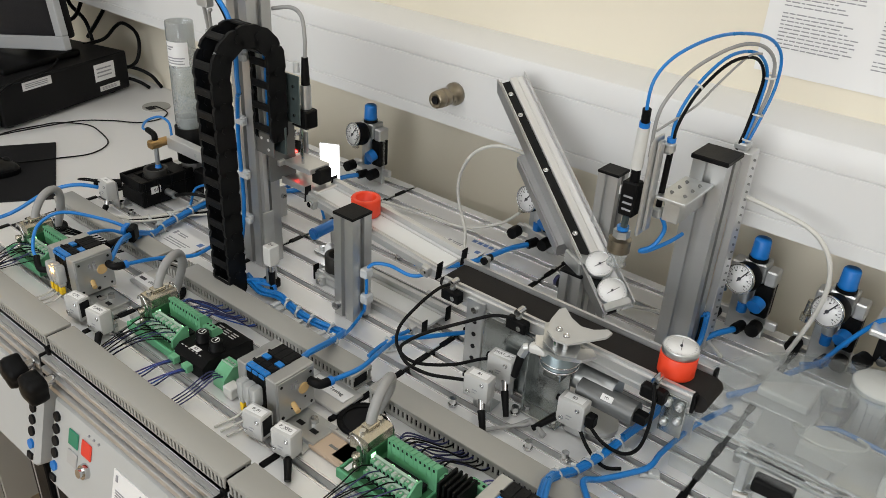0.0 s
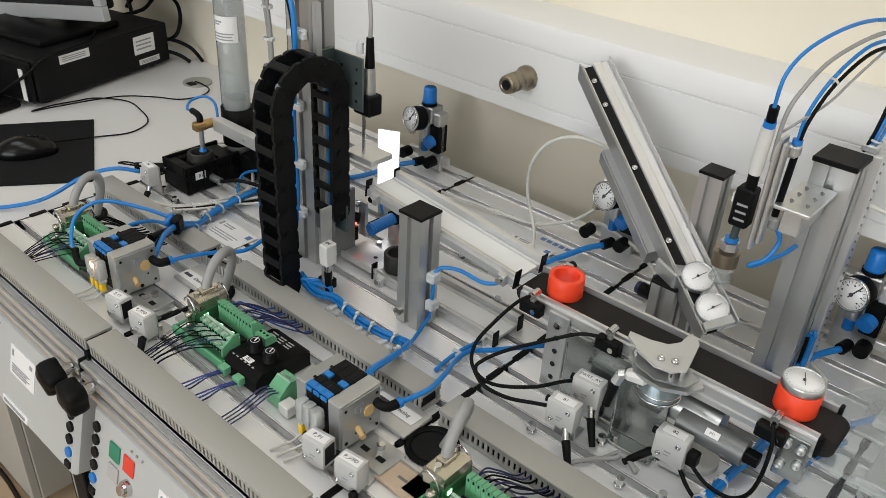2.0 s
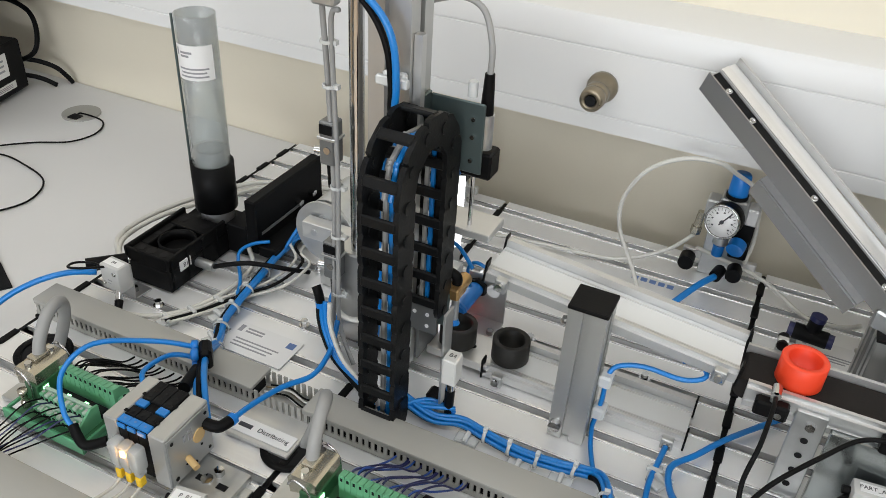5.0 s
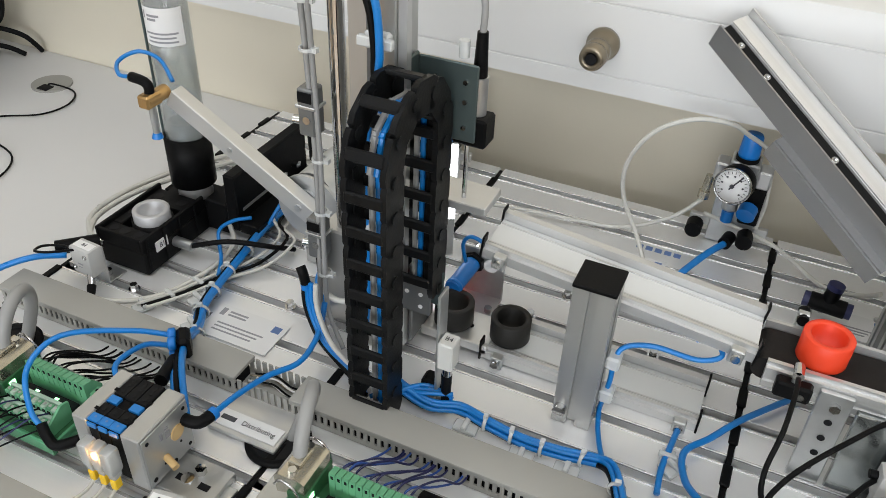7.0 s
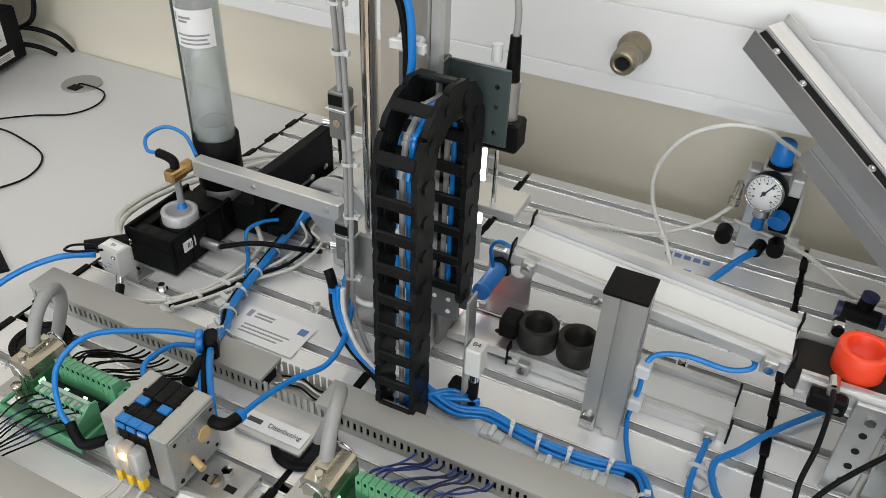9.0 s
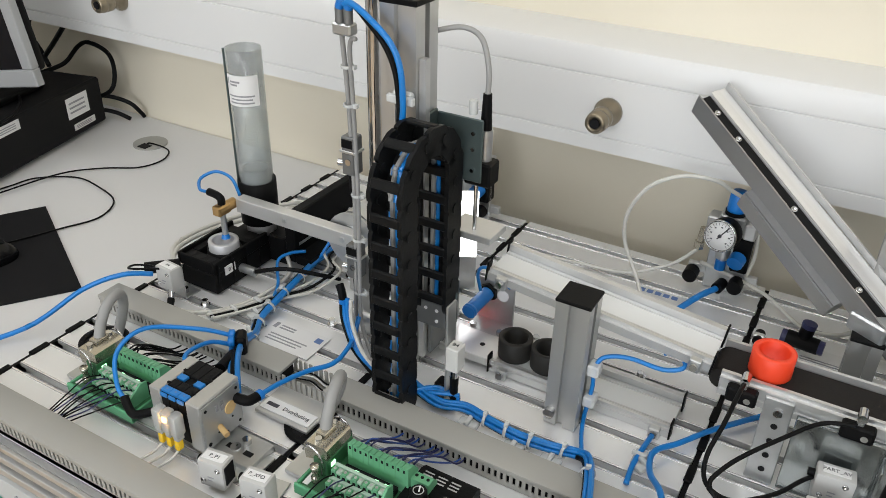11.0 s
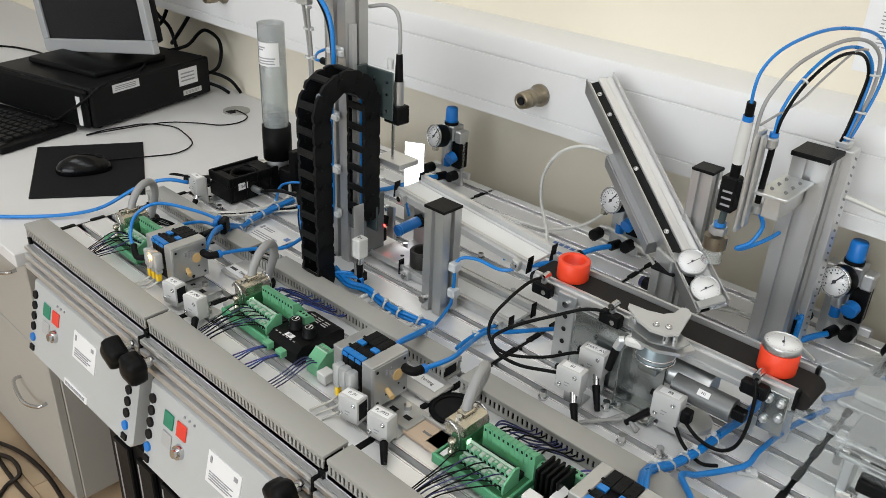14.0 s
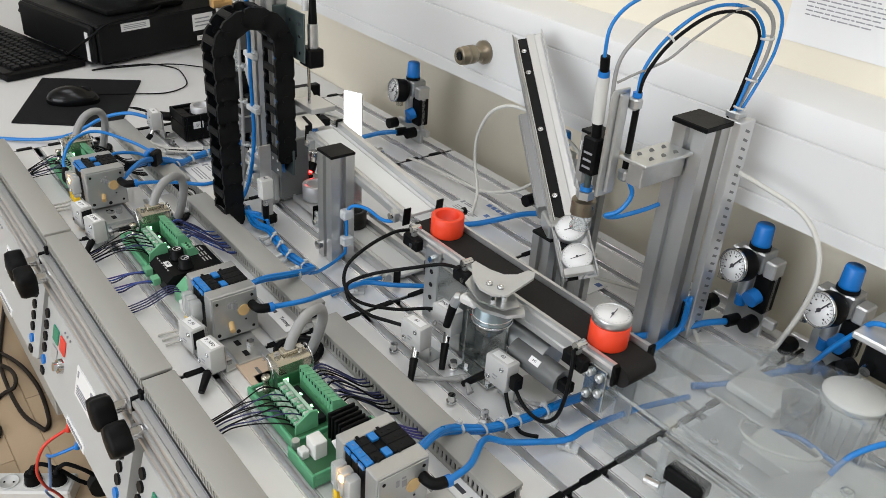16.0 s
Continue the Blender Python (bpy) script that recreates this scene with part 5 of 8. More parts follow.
letters("4M1", 0.006, Matrix.Translation((0.525, 0.2935, 0.1157)) @ Euler((0, 0, radians(14))).to_matrix().to_4x4(), INK, wing)
part("fitting", C(NB(), (0.5145, 0.2905, 0.109), (0.509, 0.2885, 0.107), 0.0048), STEEL, wing)
part("fitting_nut", C(NB(), (0.5105, 0.289, 0.1065), (0.508, 0.286, 0.097), 0.0056, n=6), STEEL, wing)
part("cable_sleeve", C(NB(), (0.508, 0.286, 0.097), (0.505, 0.281, 0.070), 0.0050, 0.0042), BLACK, wing, "black cable sleeve")

# ramp with dials waiting on it
RTOP, RDIAL = Vector((0.2455, 0.6065, 0.2875)), Vector((0.511, 0.458, 0.1255))
RD = (RDIAL - RTOP).normalized()
RW = Vector((0.64, 0.74, 0.2))
RW = (RW - RD * RW.dot(RD)).normalized()
RN = RW.cross(RD)
RN = RN if RN.z > 0 else -RN
RM = Matrix((RD, RW, RN)).transposed().to_4x4()
RA = RTOP - RN * 0.013
RM.translation = RA
RLEN = 0.388
ramp = thing("dial_ramp", *RA, "steep aluminium ramp chute holding two round dials", "chute")
ramp.matrix_basis = RM


def on_ramp(nm, o, mt, x0=0.0, x1=None, label=""):
    q = extrude(NB(), [(y * 0.875, z) for y, z in o], x0, RLEN if x1 is None else x1)
    q.transform(RM)
    return part(nm, q, mt, ramp, label)


on_ramp("left_wall", [(-0.024, -0.016), (-0.0222, -0.016), (-0.0222, 0.013), (-0.024, 0.013)], DALU)
on_ramp("floor", [(-0.0214, 0.001), (-0.018, 0.001), (-0.018, 0.006), (-0.019, 0.0075), (-0.0214, 0.0075)], ALUV)
on_ramp("black_groove", [(-0.018, 0.0), (-0.002, 0.0), (-0.002, 0.002), (-0.018, 0.002)], RUBBER, label="black groove with screws")
on_ramp("bright_channel", [(-0.002, 0.0), (0.0236, 0.0), (0.0215, 0.0042), (0.019, 0.0056), (0.011, 0.0052), (0.009, 0.0075), (-0.002, 0.0075), (-0.002, 0.0062), (-0.0012, 0.0055), (-0.002, 0.0048)], RAMPM, label="polished aluminium channel")
on_ramp("right_wall", [(0.0222, 0.0044), (0.024, 0.0044), (0.024, 0.0145), (0.0222, 0.0145)], ALU, label="thin upright aluminium edge")
on_ramp("groove_edge", [(-0.0178, 0.0022), (-0.0166, 0.0022), (-0.0166, 0.0064), (-0.0178, 0.0064)], LIP)
for d in (0.025, 0.065, 0.165, 0.27):
    q = lathe(NB(), [(0.0036, 0.002), (0.0036, 0.0042), (0.0018, 0.0042), (0.0016, 0.003)], pose(d, -0.0088, 0), 12)
    q.transform(RM)
    part("screw", q, CHROME, ramp)
on_ramp("support_bar", [(-0.034, -0.043), (-0.008, -0.043), (-0.008, -0.016), (-0.015, -0.016), (-0.0165, -0.020), (-0.0225, -0.020), (-0.024, -0.016), (-0.034, -0.016)], DALU, 0.118, 0.27, "slotted aluminium support bar")
on_ramp("bar_lip", [(-0.0365, -0.040), (-0.0342, -0.040), (-0.0342, -0.018), (-0.0365, -0.018)], DALU, 0.118, 0.27)
q = B(NB(), RLEN - 0.010, RLEN, -0.018, 0.017, 0.0077, 0.014, 0.001)
q.transform(RM)
part("end_stop", q, STEEL, ramp)
post(0.452, 0.452, 0.112, 0.03, "short slotted aluminium post under the ramp")
part("cross_plate", OB(NB(), (0.468, 0.474, 0.124), (0.04, 0.03, 0.02), (0, 0, -30), 0.002), STEEL, ramp)


def dial(m, r, label, parent=None, group="round dials"):
    """A round white pointer dial lying face up along the matrix m."""
    t = new("dial")
    t.matrix_basis = m
    tagged(t, label, "dial", group)
    part("case", lathe(NB(), [(r * 0.9, 0), (r, 0.001), (r, 0.0075), (r * 0.97, 0.009), (r * 0.93, 0.009), (r * 0.93, 0.0075), (0.001, 0.0075)], n=36), STEEL, t, world=False)
    f = part("face", lathe(NB(), [(r * 0.93, 0.0073), (r * 0.92, 0.0080), (0.001, 0.0080)], n=36), DIAL, t, world=False)
    q = NB()
    for k in range(24):
        a = 2 * math.pi * k / 24
        OB(q, (r * 0.8 * math.cos(a), r * 0.8 * math.sin(a), 0.0084), (r * 0.07, 0.00022, 0.0003), (0, 0, math.degrees(a)))
    part("scale_marks", q, INKG, f, world=False)
    part("needle", OB(NB(), (0.001, 0.001, 0.0088), (r * 1.0, 0.0006, 0.0005), (0, 0, 70)), INK, f, world=False)
    part("hub", C(NB(), (0, 0, 0.008), (0, 0, 0.0094), 0.0014, n=10), INK, f, world=False)
    return t


for d in (0.325, 0.3645):
    dial(RM @ pose(d, 0.001, 0.0045, 0, 0, 30), 0.0185, "round white pointer dial resting on the ramp")

# tower with the vertical suction unit
tower = thing("tower", 0.58, 0.55, 0.0, "tall wide aluminium profile tower with a black cap", "tower")
part("profile", slotted(NB(), 0.560, 0.602, 0.534, 0.576, 0.001, 0.277, 0.01, 0.007), ALUV, tower)
part("cap", B(NB(), 0.558, 0.604, 0.530, 0.578, 0.277, 0.283, 0.001), BLACK, tower)
du = part("slotted_duct", B(NB(), 0.602, 0.612, 0.578, 0.606, 0.002, 0.283, 0.001), ALU, tower, "grey slotted wiring strip")
for k in range(25):
    part("slot", OB(NB(), (0.6121, 0.594, 0.022 + k * 0.0104), (0.0006, 0.009, 0.0028), (-25, 0, 0)), SWITCH, du)
part("cap_block", B(NB(), 0.588, 0.604, 0.58, 0.60, 0.283, 0.292, 0.002), STEEL, tower)

pick = thing("suction_unit", 0.54, 0.44, 0.16, "vertical pneumatic suction unit on an aluminium arm", "suction unit")
part("arm", B(NB(), 0.5645, 0.584, 0.462, 0.5335, 0.222, 0.248, 0.001), STEEL, pick)
part("arm_plate", B(NB(), 0.5555, 0.592, 0.455, 0.5335, 0.248, 0.252, 0.0008), STEEL, pick, "drilled steel cover plate")
for k in range(6):
    part("hole", C(NB(), (0.5665 + 0.016 * (k % 2), 0.475 + 0.02 * (k // 2), 0.252), (0.567 + 0.016 * (k % 2), 0.475 + 0.02 * (k // 2), 0.2526), 0.0034, n=10), SWITCH, pick)
part("slide_plate", B(NB(), 0.547, 0.551, 0.436, 0.462, 0.205, 0.322, 0.001), STEEL, pick)
part("slide_rail", B(NB(), 0.5512, 0.5555, 0.444, 0.456, 0.21, 0.318, 0.001), STEEL, pick)
part("cylinder", C(NB(), (0.536, 0.436, 0.285), (0.539, 0.430, 0.335), 0.0065, n=18), BOXW, pick)
part("cylinder_collar", C(NB(), (0.539, 0.430, 0.335), (0.5395, 0.429, 0.341), 0.0058), BLUEP, pick)
part("hose_sleeve", C(NB(), (0.5395, 0.429, 0.341), (0.5405, 0.426, 0.356), 0.0048), BLACK, pick)
part("cylinder_lower", C(NB(), (0.535, 0.439, 0.268), (0.536, 0.436, 0.285), 0.0055), BLACK, pick)
sb = part("switch_body", B(NB(), 0.524, 0.543, 0.431, 0.449, 0.226, 0.268, 0.002), BLACK, pick, "black vacuum switch with a tag")
part("tag", OB(NB(), (0.5235, 0.4365, 0.256), (0.0012, 0.012, 0.010), (0, 0, 0)), PAPER, sb)
q = NB()
for k in range(3):
    B(q, 0.529, 0.540, 0.4302, 0.431, 0.234 + 0.008 * k, 0.2362 + 0.008 * k)
part("print", q, INKG, sb)
part("stem", C(NB(), (0.530, 0.443, 0.206), (0.532, 0.441, 0.226), 0.004), DARKSTEEL, pick)
part("collar", C(NB(), (0.529, 0.444, 0.203), (0.529, 0.444, 0.208), 0.007), CYAN, pick)
part("nut", C(NB(), (0.528, 0.445, 0.193), (0.528, 0.445, 0.202), 0.010, n=6), STEEL, pick)
part("brass_ring", C(NB(), (0.527, 0.446, 0.174), (0.527, 0.446, 0.190), 0.0135, n=24), OLDBRASS, pick, "knurled brass ring")
part("suction_cup", lathe(NB(), [(0.006, 0.174), (0.012, 0.168), (0.009, 0.164), (0.012, 0.158), (0.012, 0.156)], Matrix.Translation((0.527, 0.446, 0))), TUBEC, pick, "clear bellows suction cup")
part("side_cylinder", C(NB(), (0.556, 0.469, 0.232), (0.559, 0.465, 0.304), 0.0035), BLACK, pick)
for z, yy in ((0.227, 0.469), (0.307, 0.465)):
    part("elbow_fitting", B(NB(), 0.550, 0.563, yy - 0.0065, yy + 0.0065, z - 0.007, z + 0.007, 0.003), STEEL, pick)
part("blue_fitting", C(NB(), (0.558, 0.464, 0.314), (0.558, 0.464, 0.319), 0.005), BLUEP, pick)
part("side_tube", hose(NB(), [(0.560, 0.472, 0.222), (0.566, 0.476, 0.205), (0.560, 0.468, 0.185), (0.548, 0.46, 0.176), (0.552, 0.475, 0.172), (0.566, 0.50, 0.18), (0.572, 0.52, 0.185)], 0.0026), BLUE, pick)

# tubes arching from the suction unit to the tower
ARCH = [((0.5405, 0.425, 0.352), (0.543, 0.425, 0.388), (0.554, 0.449, 0.413), (0.573, 0.51, 0.426), (0.596, 0.573, 0.419), (0.608, 0.606, 0.396), (0.610, 0.610, 0.359), (0.605, 0.600, 0.32), (0.598, 0.588, 0.283)),
        ((0.547, 0.440, 0.30), (0.549, 0.436, 0.346), (0.554, 0.447, 0.371), (0.563, 0.477, 0.395), (0.581, 0.53, 0.412), (0.596, 0.571, 0.409), (0.605, 0.600, 0.387), (0.606, 0.602, 0.35), (0.600, 0.592, 0.31), (0.596, 0.586, 0.283)),
        ((0.558, 0.464, 0.315), (0.559, 0.466, 0.344), (0.566, 0.487, 0.376), (0.579, 0.526, 0.402), (0.593, 0.568, 0.401), (0.602, 0.592, 0.377), (0.602, 0.592, 0.342), (0.599, 0.586, 0.306), (0.595, 0.584, 0.283)),
        ((0.560, 0.464, 0.315), (0.562, 0.466, 0.338), (0.569, 0.487, 0.370), (0.582, 0.526, 0.396), (0.594, 0.568, 0.395), (0.600, 0.590, 0.372), (0.599, 0.588, 0.340), (0.596, 0.584, 0.306), (0.592, 0.582, 0.283))]
for pts, mt, r, lb in zip(ARCH, (BLUE, GREYD, BLUE, BLACK), (0.0026, 0.0029, 0.0026, 0.0026), ("blue air tube arching to the tower", "grey cable arching to the tower", "blue air tube arching to the tower", "black air tube arching to the tower")):
    cable("arched_tube", pts, r, mt, lb, "tube")
ARCH_MID = smooth_line([(Vector(a) + Vector(c)) / 2 for a, c in zip(ARCH[2], ARCH[3])], 4)
for k, r in ((8, 0.0048), (21, 0.0078), (26, 0.0075), (30, 0.007)):
    d = (ARCH_MID[k + 1] - ARCH_MID[k - 1]).normalized()
    m = Matrix.Translation(ARCH_MID[k] + (Vector((0.003, 0.004, 0.004)) if k > 20 else Vector((0, 0, 0)))) @ d.to_track_quat("Z", "Y").to_matrix().to_4x4()
    q = lathe(NB(), [(r - 0.001, -0.0012), (r, -0.0012), (r, 0.0012), (r - 0.001, 0.0012)], m, 14, True)
    solo("cable_tie", q, TIE, "white nylon cable tie round the arched tubes", "cable tie", "cable ties")
cable("thin_cable", [(0.549, 0.440, 0.33), (0.556, 0.455, 0.338), (0.568, 0.488, 0.352), (0.578, 0.512, 0.374), (0.590, 0.552, 0.399), (0.597, 0.574, 0.400)], 0.0016, GREYD, "thin grey cable crossing to the arched tubes")

# ---- station 4: rotary table under a clear cover ----
cov = thing("clear_cover", 0.86, 0.33, 0.0, "round clear acrylic guard over the processing table", "guard")
arc = [(0.836 + 0.173 * math.cos(a), 0.404 + 0.173 * math.sin(a)) for a in np.linspace(radians(-19), radians(199), 56)]
part("sheet", extrude(NB(), arc, 0.0745, 0.0780, "z"), GUARD, cov)
rim = arc + [(0.836 + 0.1715 * math.cos(a), 0.404 + 0.1715 * math.sin(a)) for a in np.linspace(radians(199), radians(-19), 56)]
part("rim", extrude(NB(), rim, 0.035, 0.0742, "z"), GUARD, cov)
part("front_panel", B(NB(), 0.674, 0.997, 0.3440, 0.3453, 0.003, 0.0733), GUARD, cov)
part("front_edge", B(NB(), 0.673, 0.998, 0.3456, 0.3468, 0.0742, 0.0784, 0.0003), EDGEP, cov, "bright cut front edge")
for x, y in ((0.70, 0.365), (0.965, 0.365), (0.85, 0.55))[1:]:
    part("stand_off", C(NB(), (x, y, 0.001), (x, y, 0.073), 0.006), CHROME, cov)
tab = thing("rotary_table", 0.9, 0.33, 0.0, "aluminium rotary indexing table with drill motor", "rotary table")
part("turntable", C(NB(), (0.93, 0.405, 0.02), (0.93, 0.405, 0.030), 0.11, n=56), ALU, tab)
part("hub", C(NB(), (0.93, 0.405, 0.001), (0.93, 0.405, 0.02), 0.04), STEEL, tab)
part("base_slab", B(NB(), 0.722, 0.815, 0.420, 0.505, 0.001, 0.011, 0.001), ALU, tab)
part("side_slab", B(NB(), 0.775, 0.905, 0.446, 0.488, 0.0112, 0.030, 0.0015), BOXW, tab, "pale plastic feed slab")
part("corner_plate", B(NB(), 0.862, 0.93, 0.415, 0.478, 0.0302, 0.058, 0.002), BOXW, tab)
part("plate_screw", lathe(NB(), [(0.006, 0.058), (0.006, 0.0592), (0.003, 0.0592), (0.0025, 0.0584)], pose(0.882, 0.436, 0), 16), STEEL, tab)
part("drill_motor", C(NB(), (0.824, 0.549, 0.001), (0.824, 0.549, 0.066), 0.026, n=32), ALU, tab)
for k in range(10):
    a = radians(180 + 20 * k)
    part("cooling_fin", OB(NB(), (0.824 + 0.028 * math.cos(a), 0.549 + 0.028 * math.sin(a), 0.034), (0.006, 0.0024, 0.058), (0, 0, math.degrees(a))), ALU, tab)
part("motor_neck", lathe(NB(), [(0.0275, 0.050), (0.0295, 0.052), (0.0295, 0.066), (0.028, 0.0675)], Matrix.Translation((0.824, 0.549, 0)), 32), BOXW, tab)
part("motor_cap", lathe(NB(), [(0.029, 0.0676), (0.0312, 0.0700), (0.0312, 0.0745), (0.028, 0.0770), (0.001, 0.0775)], Matrix.Translation((0.824, 0.549, 0)), 36), BOXW, tab)
part("head_plate", B(NB(), 0.789, 0.885, 0.580, 0.650, 0.112, 0.120, 0.002), ALU, tab)
for xx, yy in ((0.812, 0.612), (0.845, 0.600), (0.850, 0.632)):
    part("plate_screw", C(NB(), (xx, yy, 0.120), (xx, yy, 0.1225), 0.0035, n=12), CHROME, tab)
part("head_column", B(NB(), 0.86, 0.885, 0.61, 0.64, 0.001, 0.112, 0.002), BLACK, tab)
part("column_block", B(NB(), 0.800, 0.845, 0.598, 0.625, 0.070, 0.1118, 0.002), BLACK, tab)
part("block_fitting", C(NB(), (0.812, 0.598, 0.082), (0.812, 0.586, 0.080), 0.006, n=14), CHROME, tab)
part("hand_screw", C(NB(), (0.795, 0.600, 0.070), (0.790, 0.588, 0.068), 0.010, n=14), BLACK, tab)
part("pad_base", B(NB(), 0.690, 0.776, 0.512, 0.588, 0.001, 0.0062, 0.001), ALU, tab)
part("white_pad", B(NB(), 0.702, 0.764, 0.530, 0.582, 0.0064, 0.0175, 0.002), WHITE, tab)
part("black_clamp", OB(NB(), (0.781, 0.349, 0.036), (0.040, 0.018, 0.016), (0, 0, 4), 0.002), BLACK, tab)
part("clamp_foot", B(NB(), 0.765, 0.797, 0.342, 0.356, 0.001, 0.028, 0.001), STEEL, tab)
part("clamp_bolt", C(NB(), (0.762, 0.337, 0.020), (0.748, 0.333, 0.020), 0.005, n=10), CHROME, tab)
part("guide_foot", B(NB(), 0.742, 0.752, 0.358, 0.388, 0.001, 0.044, 0.001), STEEL, tab)
part("guide_foot", B(NB(), 0.832, 0.842, 0.358, 0.388, 0.031, 0.044, 0.001), STEEL, tab)
for k in range(3):
    part("guide_bar", B(NB(), 0.735, 0.85, 0.3585 + 0.011 * k, 0.3625 + 0.011 * k, 0.0445, 0.049, 0.0008), (STEEL, CHROME, ALU)[k], tab)
part("slot_rail", B(NB(), 0.716, 0.790, 0.428, 0.4325, 0.0112, 0.017, 0.0008), LIP, tab)
for xx, yy in ((0.728, 0.405), (0.738, 0.410), (0.752, 0.438)):
    part("small_bolt", C(NB(), (xx, yy, 0.001), (xx, yy, 0.016), 0.0042, n=10), CHROME, tab)
part("tube", hose(NB(), [(0.775, 0.488, 0.022), (0.80, 0.503, 0.026), (0.83, 0.500, 0.028), (0.868, 0.488, 0.034)], 0.0028), BLUE, tab)
part("tube", hose(NB(), [(0.862, 0.44, 0.06), (0.868, 0.46, 0.078), (0.885, 0.49, 0.09), (0.91, 0.52, 0.09)], 0.0028), BLUE, tab)
part("tube", hose(NB(), [(0.725, 0.612, 0.02), (0.745, 0.615, 0.03), (0.765, 0.61, 0.07), (0.785, 0.61, 0.105), (0.80, 0.60, 0.128), (0.83, 0.60, 0.135)], 0.003), BLUE, tab)
part("clear_tube", hose(NB(), [(0.768, 0.490, 0.02), (0.762, 0.468, 0.035), (0.775, 0.440, 0.045), (0.805, 0.432, 0.05), (0.832, 0.452, 0.048), (0.838, 0.478, 0.04), (0.825, 0.492, 0.034)], 0.0018), TUBEG, tab)
part("clear_funnel", lathe(NB(), [(0.014, 0.031), (0.020, 0.062), (0.0188, 0.062), (0.0128, 0.031)], pose(0.792, 0.512, 0), 28, True), CLEAR, tab)


# ---- pressure regulators along the wall side ----
def regulator(x, y=0.664):
    t = thing("pressure_regulator", x, y, 0.0, "pressure regulator with round gauge and blue knob", "regulator", "pressure regulators")
    part("body", B(NB(), x - 0.016, x + 0.016, y - 0.016, y + 0.014, 0.088, 0.116, 0.002), STEEL, t)
    for s in (-1, 1):
        part("side_block", B(NB(), x + s * 0.0235 - 0.0075, x + s * 0.0235 + 0.0075, y - 0.012, y + 0.012, 0.086, 0.108, 0.002), ALU, t)
    part("collar", C(NB(), (x, y - 0.004, 0.116), (x, y - 0.004, 0.121), 0.0128, n=20), BLACK, t)
    part("knob", lathe(NB(), [(0.0118, 0.121), (0.0116, 0.124), (0.0108, 0.145), (0.0095, 0.1475)], Matrix.Translation((x, y - 0.004, 0)), 24), BLUEP, t, "ribbed blue adjusting knob")
    m = Matrix.Translation((x - 0.002, y - 0.018, 0.096)) @ Euler((radians(82), 0, radians(-12))).to_matrix().to_4x4()
    g = part("gauge", lathe(NB(), [(0.013, -0.002), (0.0195, 0.002), (0.0205, 0.006), (0.0205, 0.024), (0.019, 0.026), (0.0185, 0.0245), (0.001, 0.0245)], m, 32), BLACK, t, "black pressure gauge")
    part("bezel", lathe(NB(), [(0.0206, 0.022), (0.0210, 0.0235), (0.0210, 0.026), (0.0193, 0.0275), (0.0188, 0.026), (0.0188, 0.0235)], m, 32, True), CHROME, g)
    part("face", lathe(NB(), [(0.0186, 0.0246), (0.0185, 0.0252), (0.001, 0.0252)], m, 32), DIAL, g)
    q = NB()
    for k in range(19):
        a = radians(-135 + k * 15) + math.pi / 2
        OB(q, (0.0155 * math.cos(a), 0.0155 * math.sin(a), 0.0256), (0.003, 0.0005, 0.0004), (0, 0, math.degrees(a)))
    for k in range(7):
        a = radians(-125 + k * 41.6) + math.pi / 2
        OB(q, (0.0118 * math.cos(a), 0.0118 * math.sin(a), 0.0256), (0.0022, 0.0016, 0.0004), (0, 0, 0))
    q.transform(m)
    part("scale", q, INK, g)
    q = OB(NB(), (0.0035, 0.005, 0.0262), (0.022, 0.0016, 0.0006), (0, 0, 58))
    C(q, (0, 0, 0.0252), (0, 0, 0.027), 0.0024, n=10)
    q.transform(m)
    part("needle", q, INK, g)
    part("bowl", C(NB(), (x - 0.004, y, 0.048), (x - 0.004, y, 0.088), 0.010), STEEL, t)
    part("valve_block", B(NB(), x + 0.008, x + 0.030, y - 0.010, y + 0.012, 0.036, 0.086, 0.002), BLACK, t)
    part("shut_off_knob", C(NB(), (x + 0.017, y - 0.012, 0.060), (x + 0.015, y - 0.024, 0.056), 0.0105, n=20), BLUEP, t)
    part("drain", C(NB(), (x - 0.004, y - 0.006, 0.034), (x - 0.004, y - 0.006, 0.048), 0.007, n=14), BLUEP, t)
    part("side_fitting", C(NB(), (x - 0.0355, y - 0.006, 0.062), (x - 0.0335, y - 0.004, 0.086), 0.0048), NICKEL, t)
    part("fitting_nut", C(NB(), (x - 0.0358, y - 0.0065, 0.056), (x - 0.0354, y - 0.006, 0.066), 0.0066, n=6), NICKEL, t)
    part("base_plate", B(NB(), x - 0.022, x + 0.030, y - 0.004, y + 0.004, 0.001, 0.088, 0.001), STEEL, t)
    for xx in (x - 0.036, x + 0.022):
        part("hand_screw", C(NB(), (xx, y - 0.012, 0.024), (xx, y - 0.030, 0.024), 0.0095, n=14), BLACK, t)
        part("bolt", C(NB(), (xx, y + 0.002, 0.024), (xx, y - 0.012, 0.024), 0.004), STEEL, t)
    part("cross_bar", B(NB(), x - 0.045, x + 0.045, y - 0.002, y + 0.006, 0.018, 0.030, 0.001), ALU, t)
    part("outlet_elbow", C(NB(), (x + 0.006, y - 0.02, 0.022), (x + 0.002, y - 0.038, 0.022), 0.0075), BLACK, t)
    part("outlet_tube", hose(NB(), [(x + 0.002, y - 0.038, 0.022), (x - 0.012, y - 0.062, 0.02), (x - 0.028, y - 0.09, 0.012), (x - 0.045, y - 0.125, 0.006), (x - 0.065, y - 0.16, 0.0055)], 0.0042), BLUE, t)
    return t


reg = regulator(0.0)
for x in (-0.085, 0.292, 0.630):
    copy_thing(reg, pose(x, 0.664, 0))
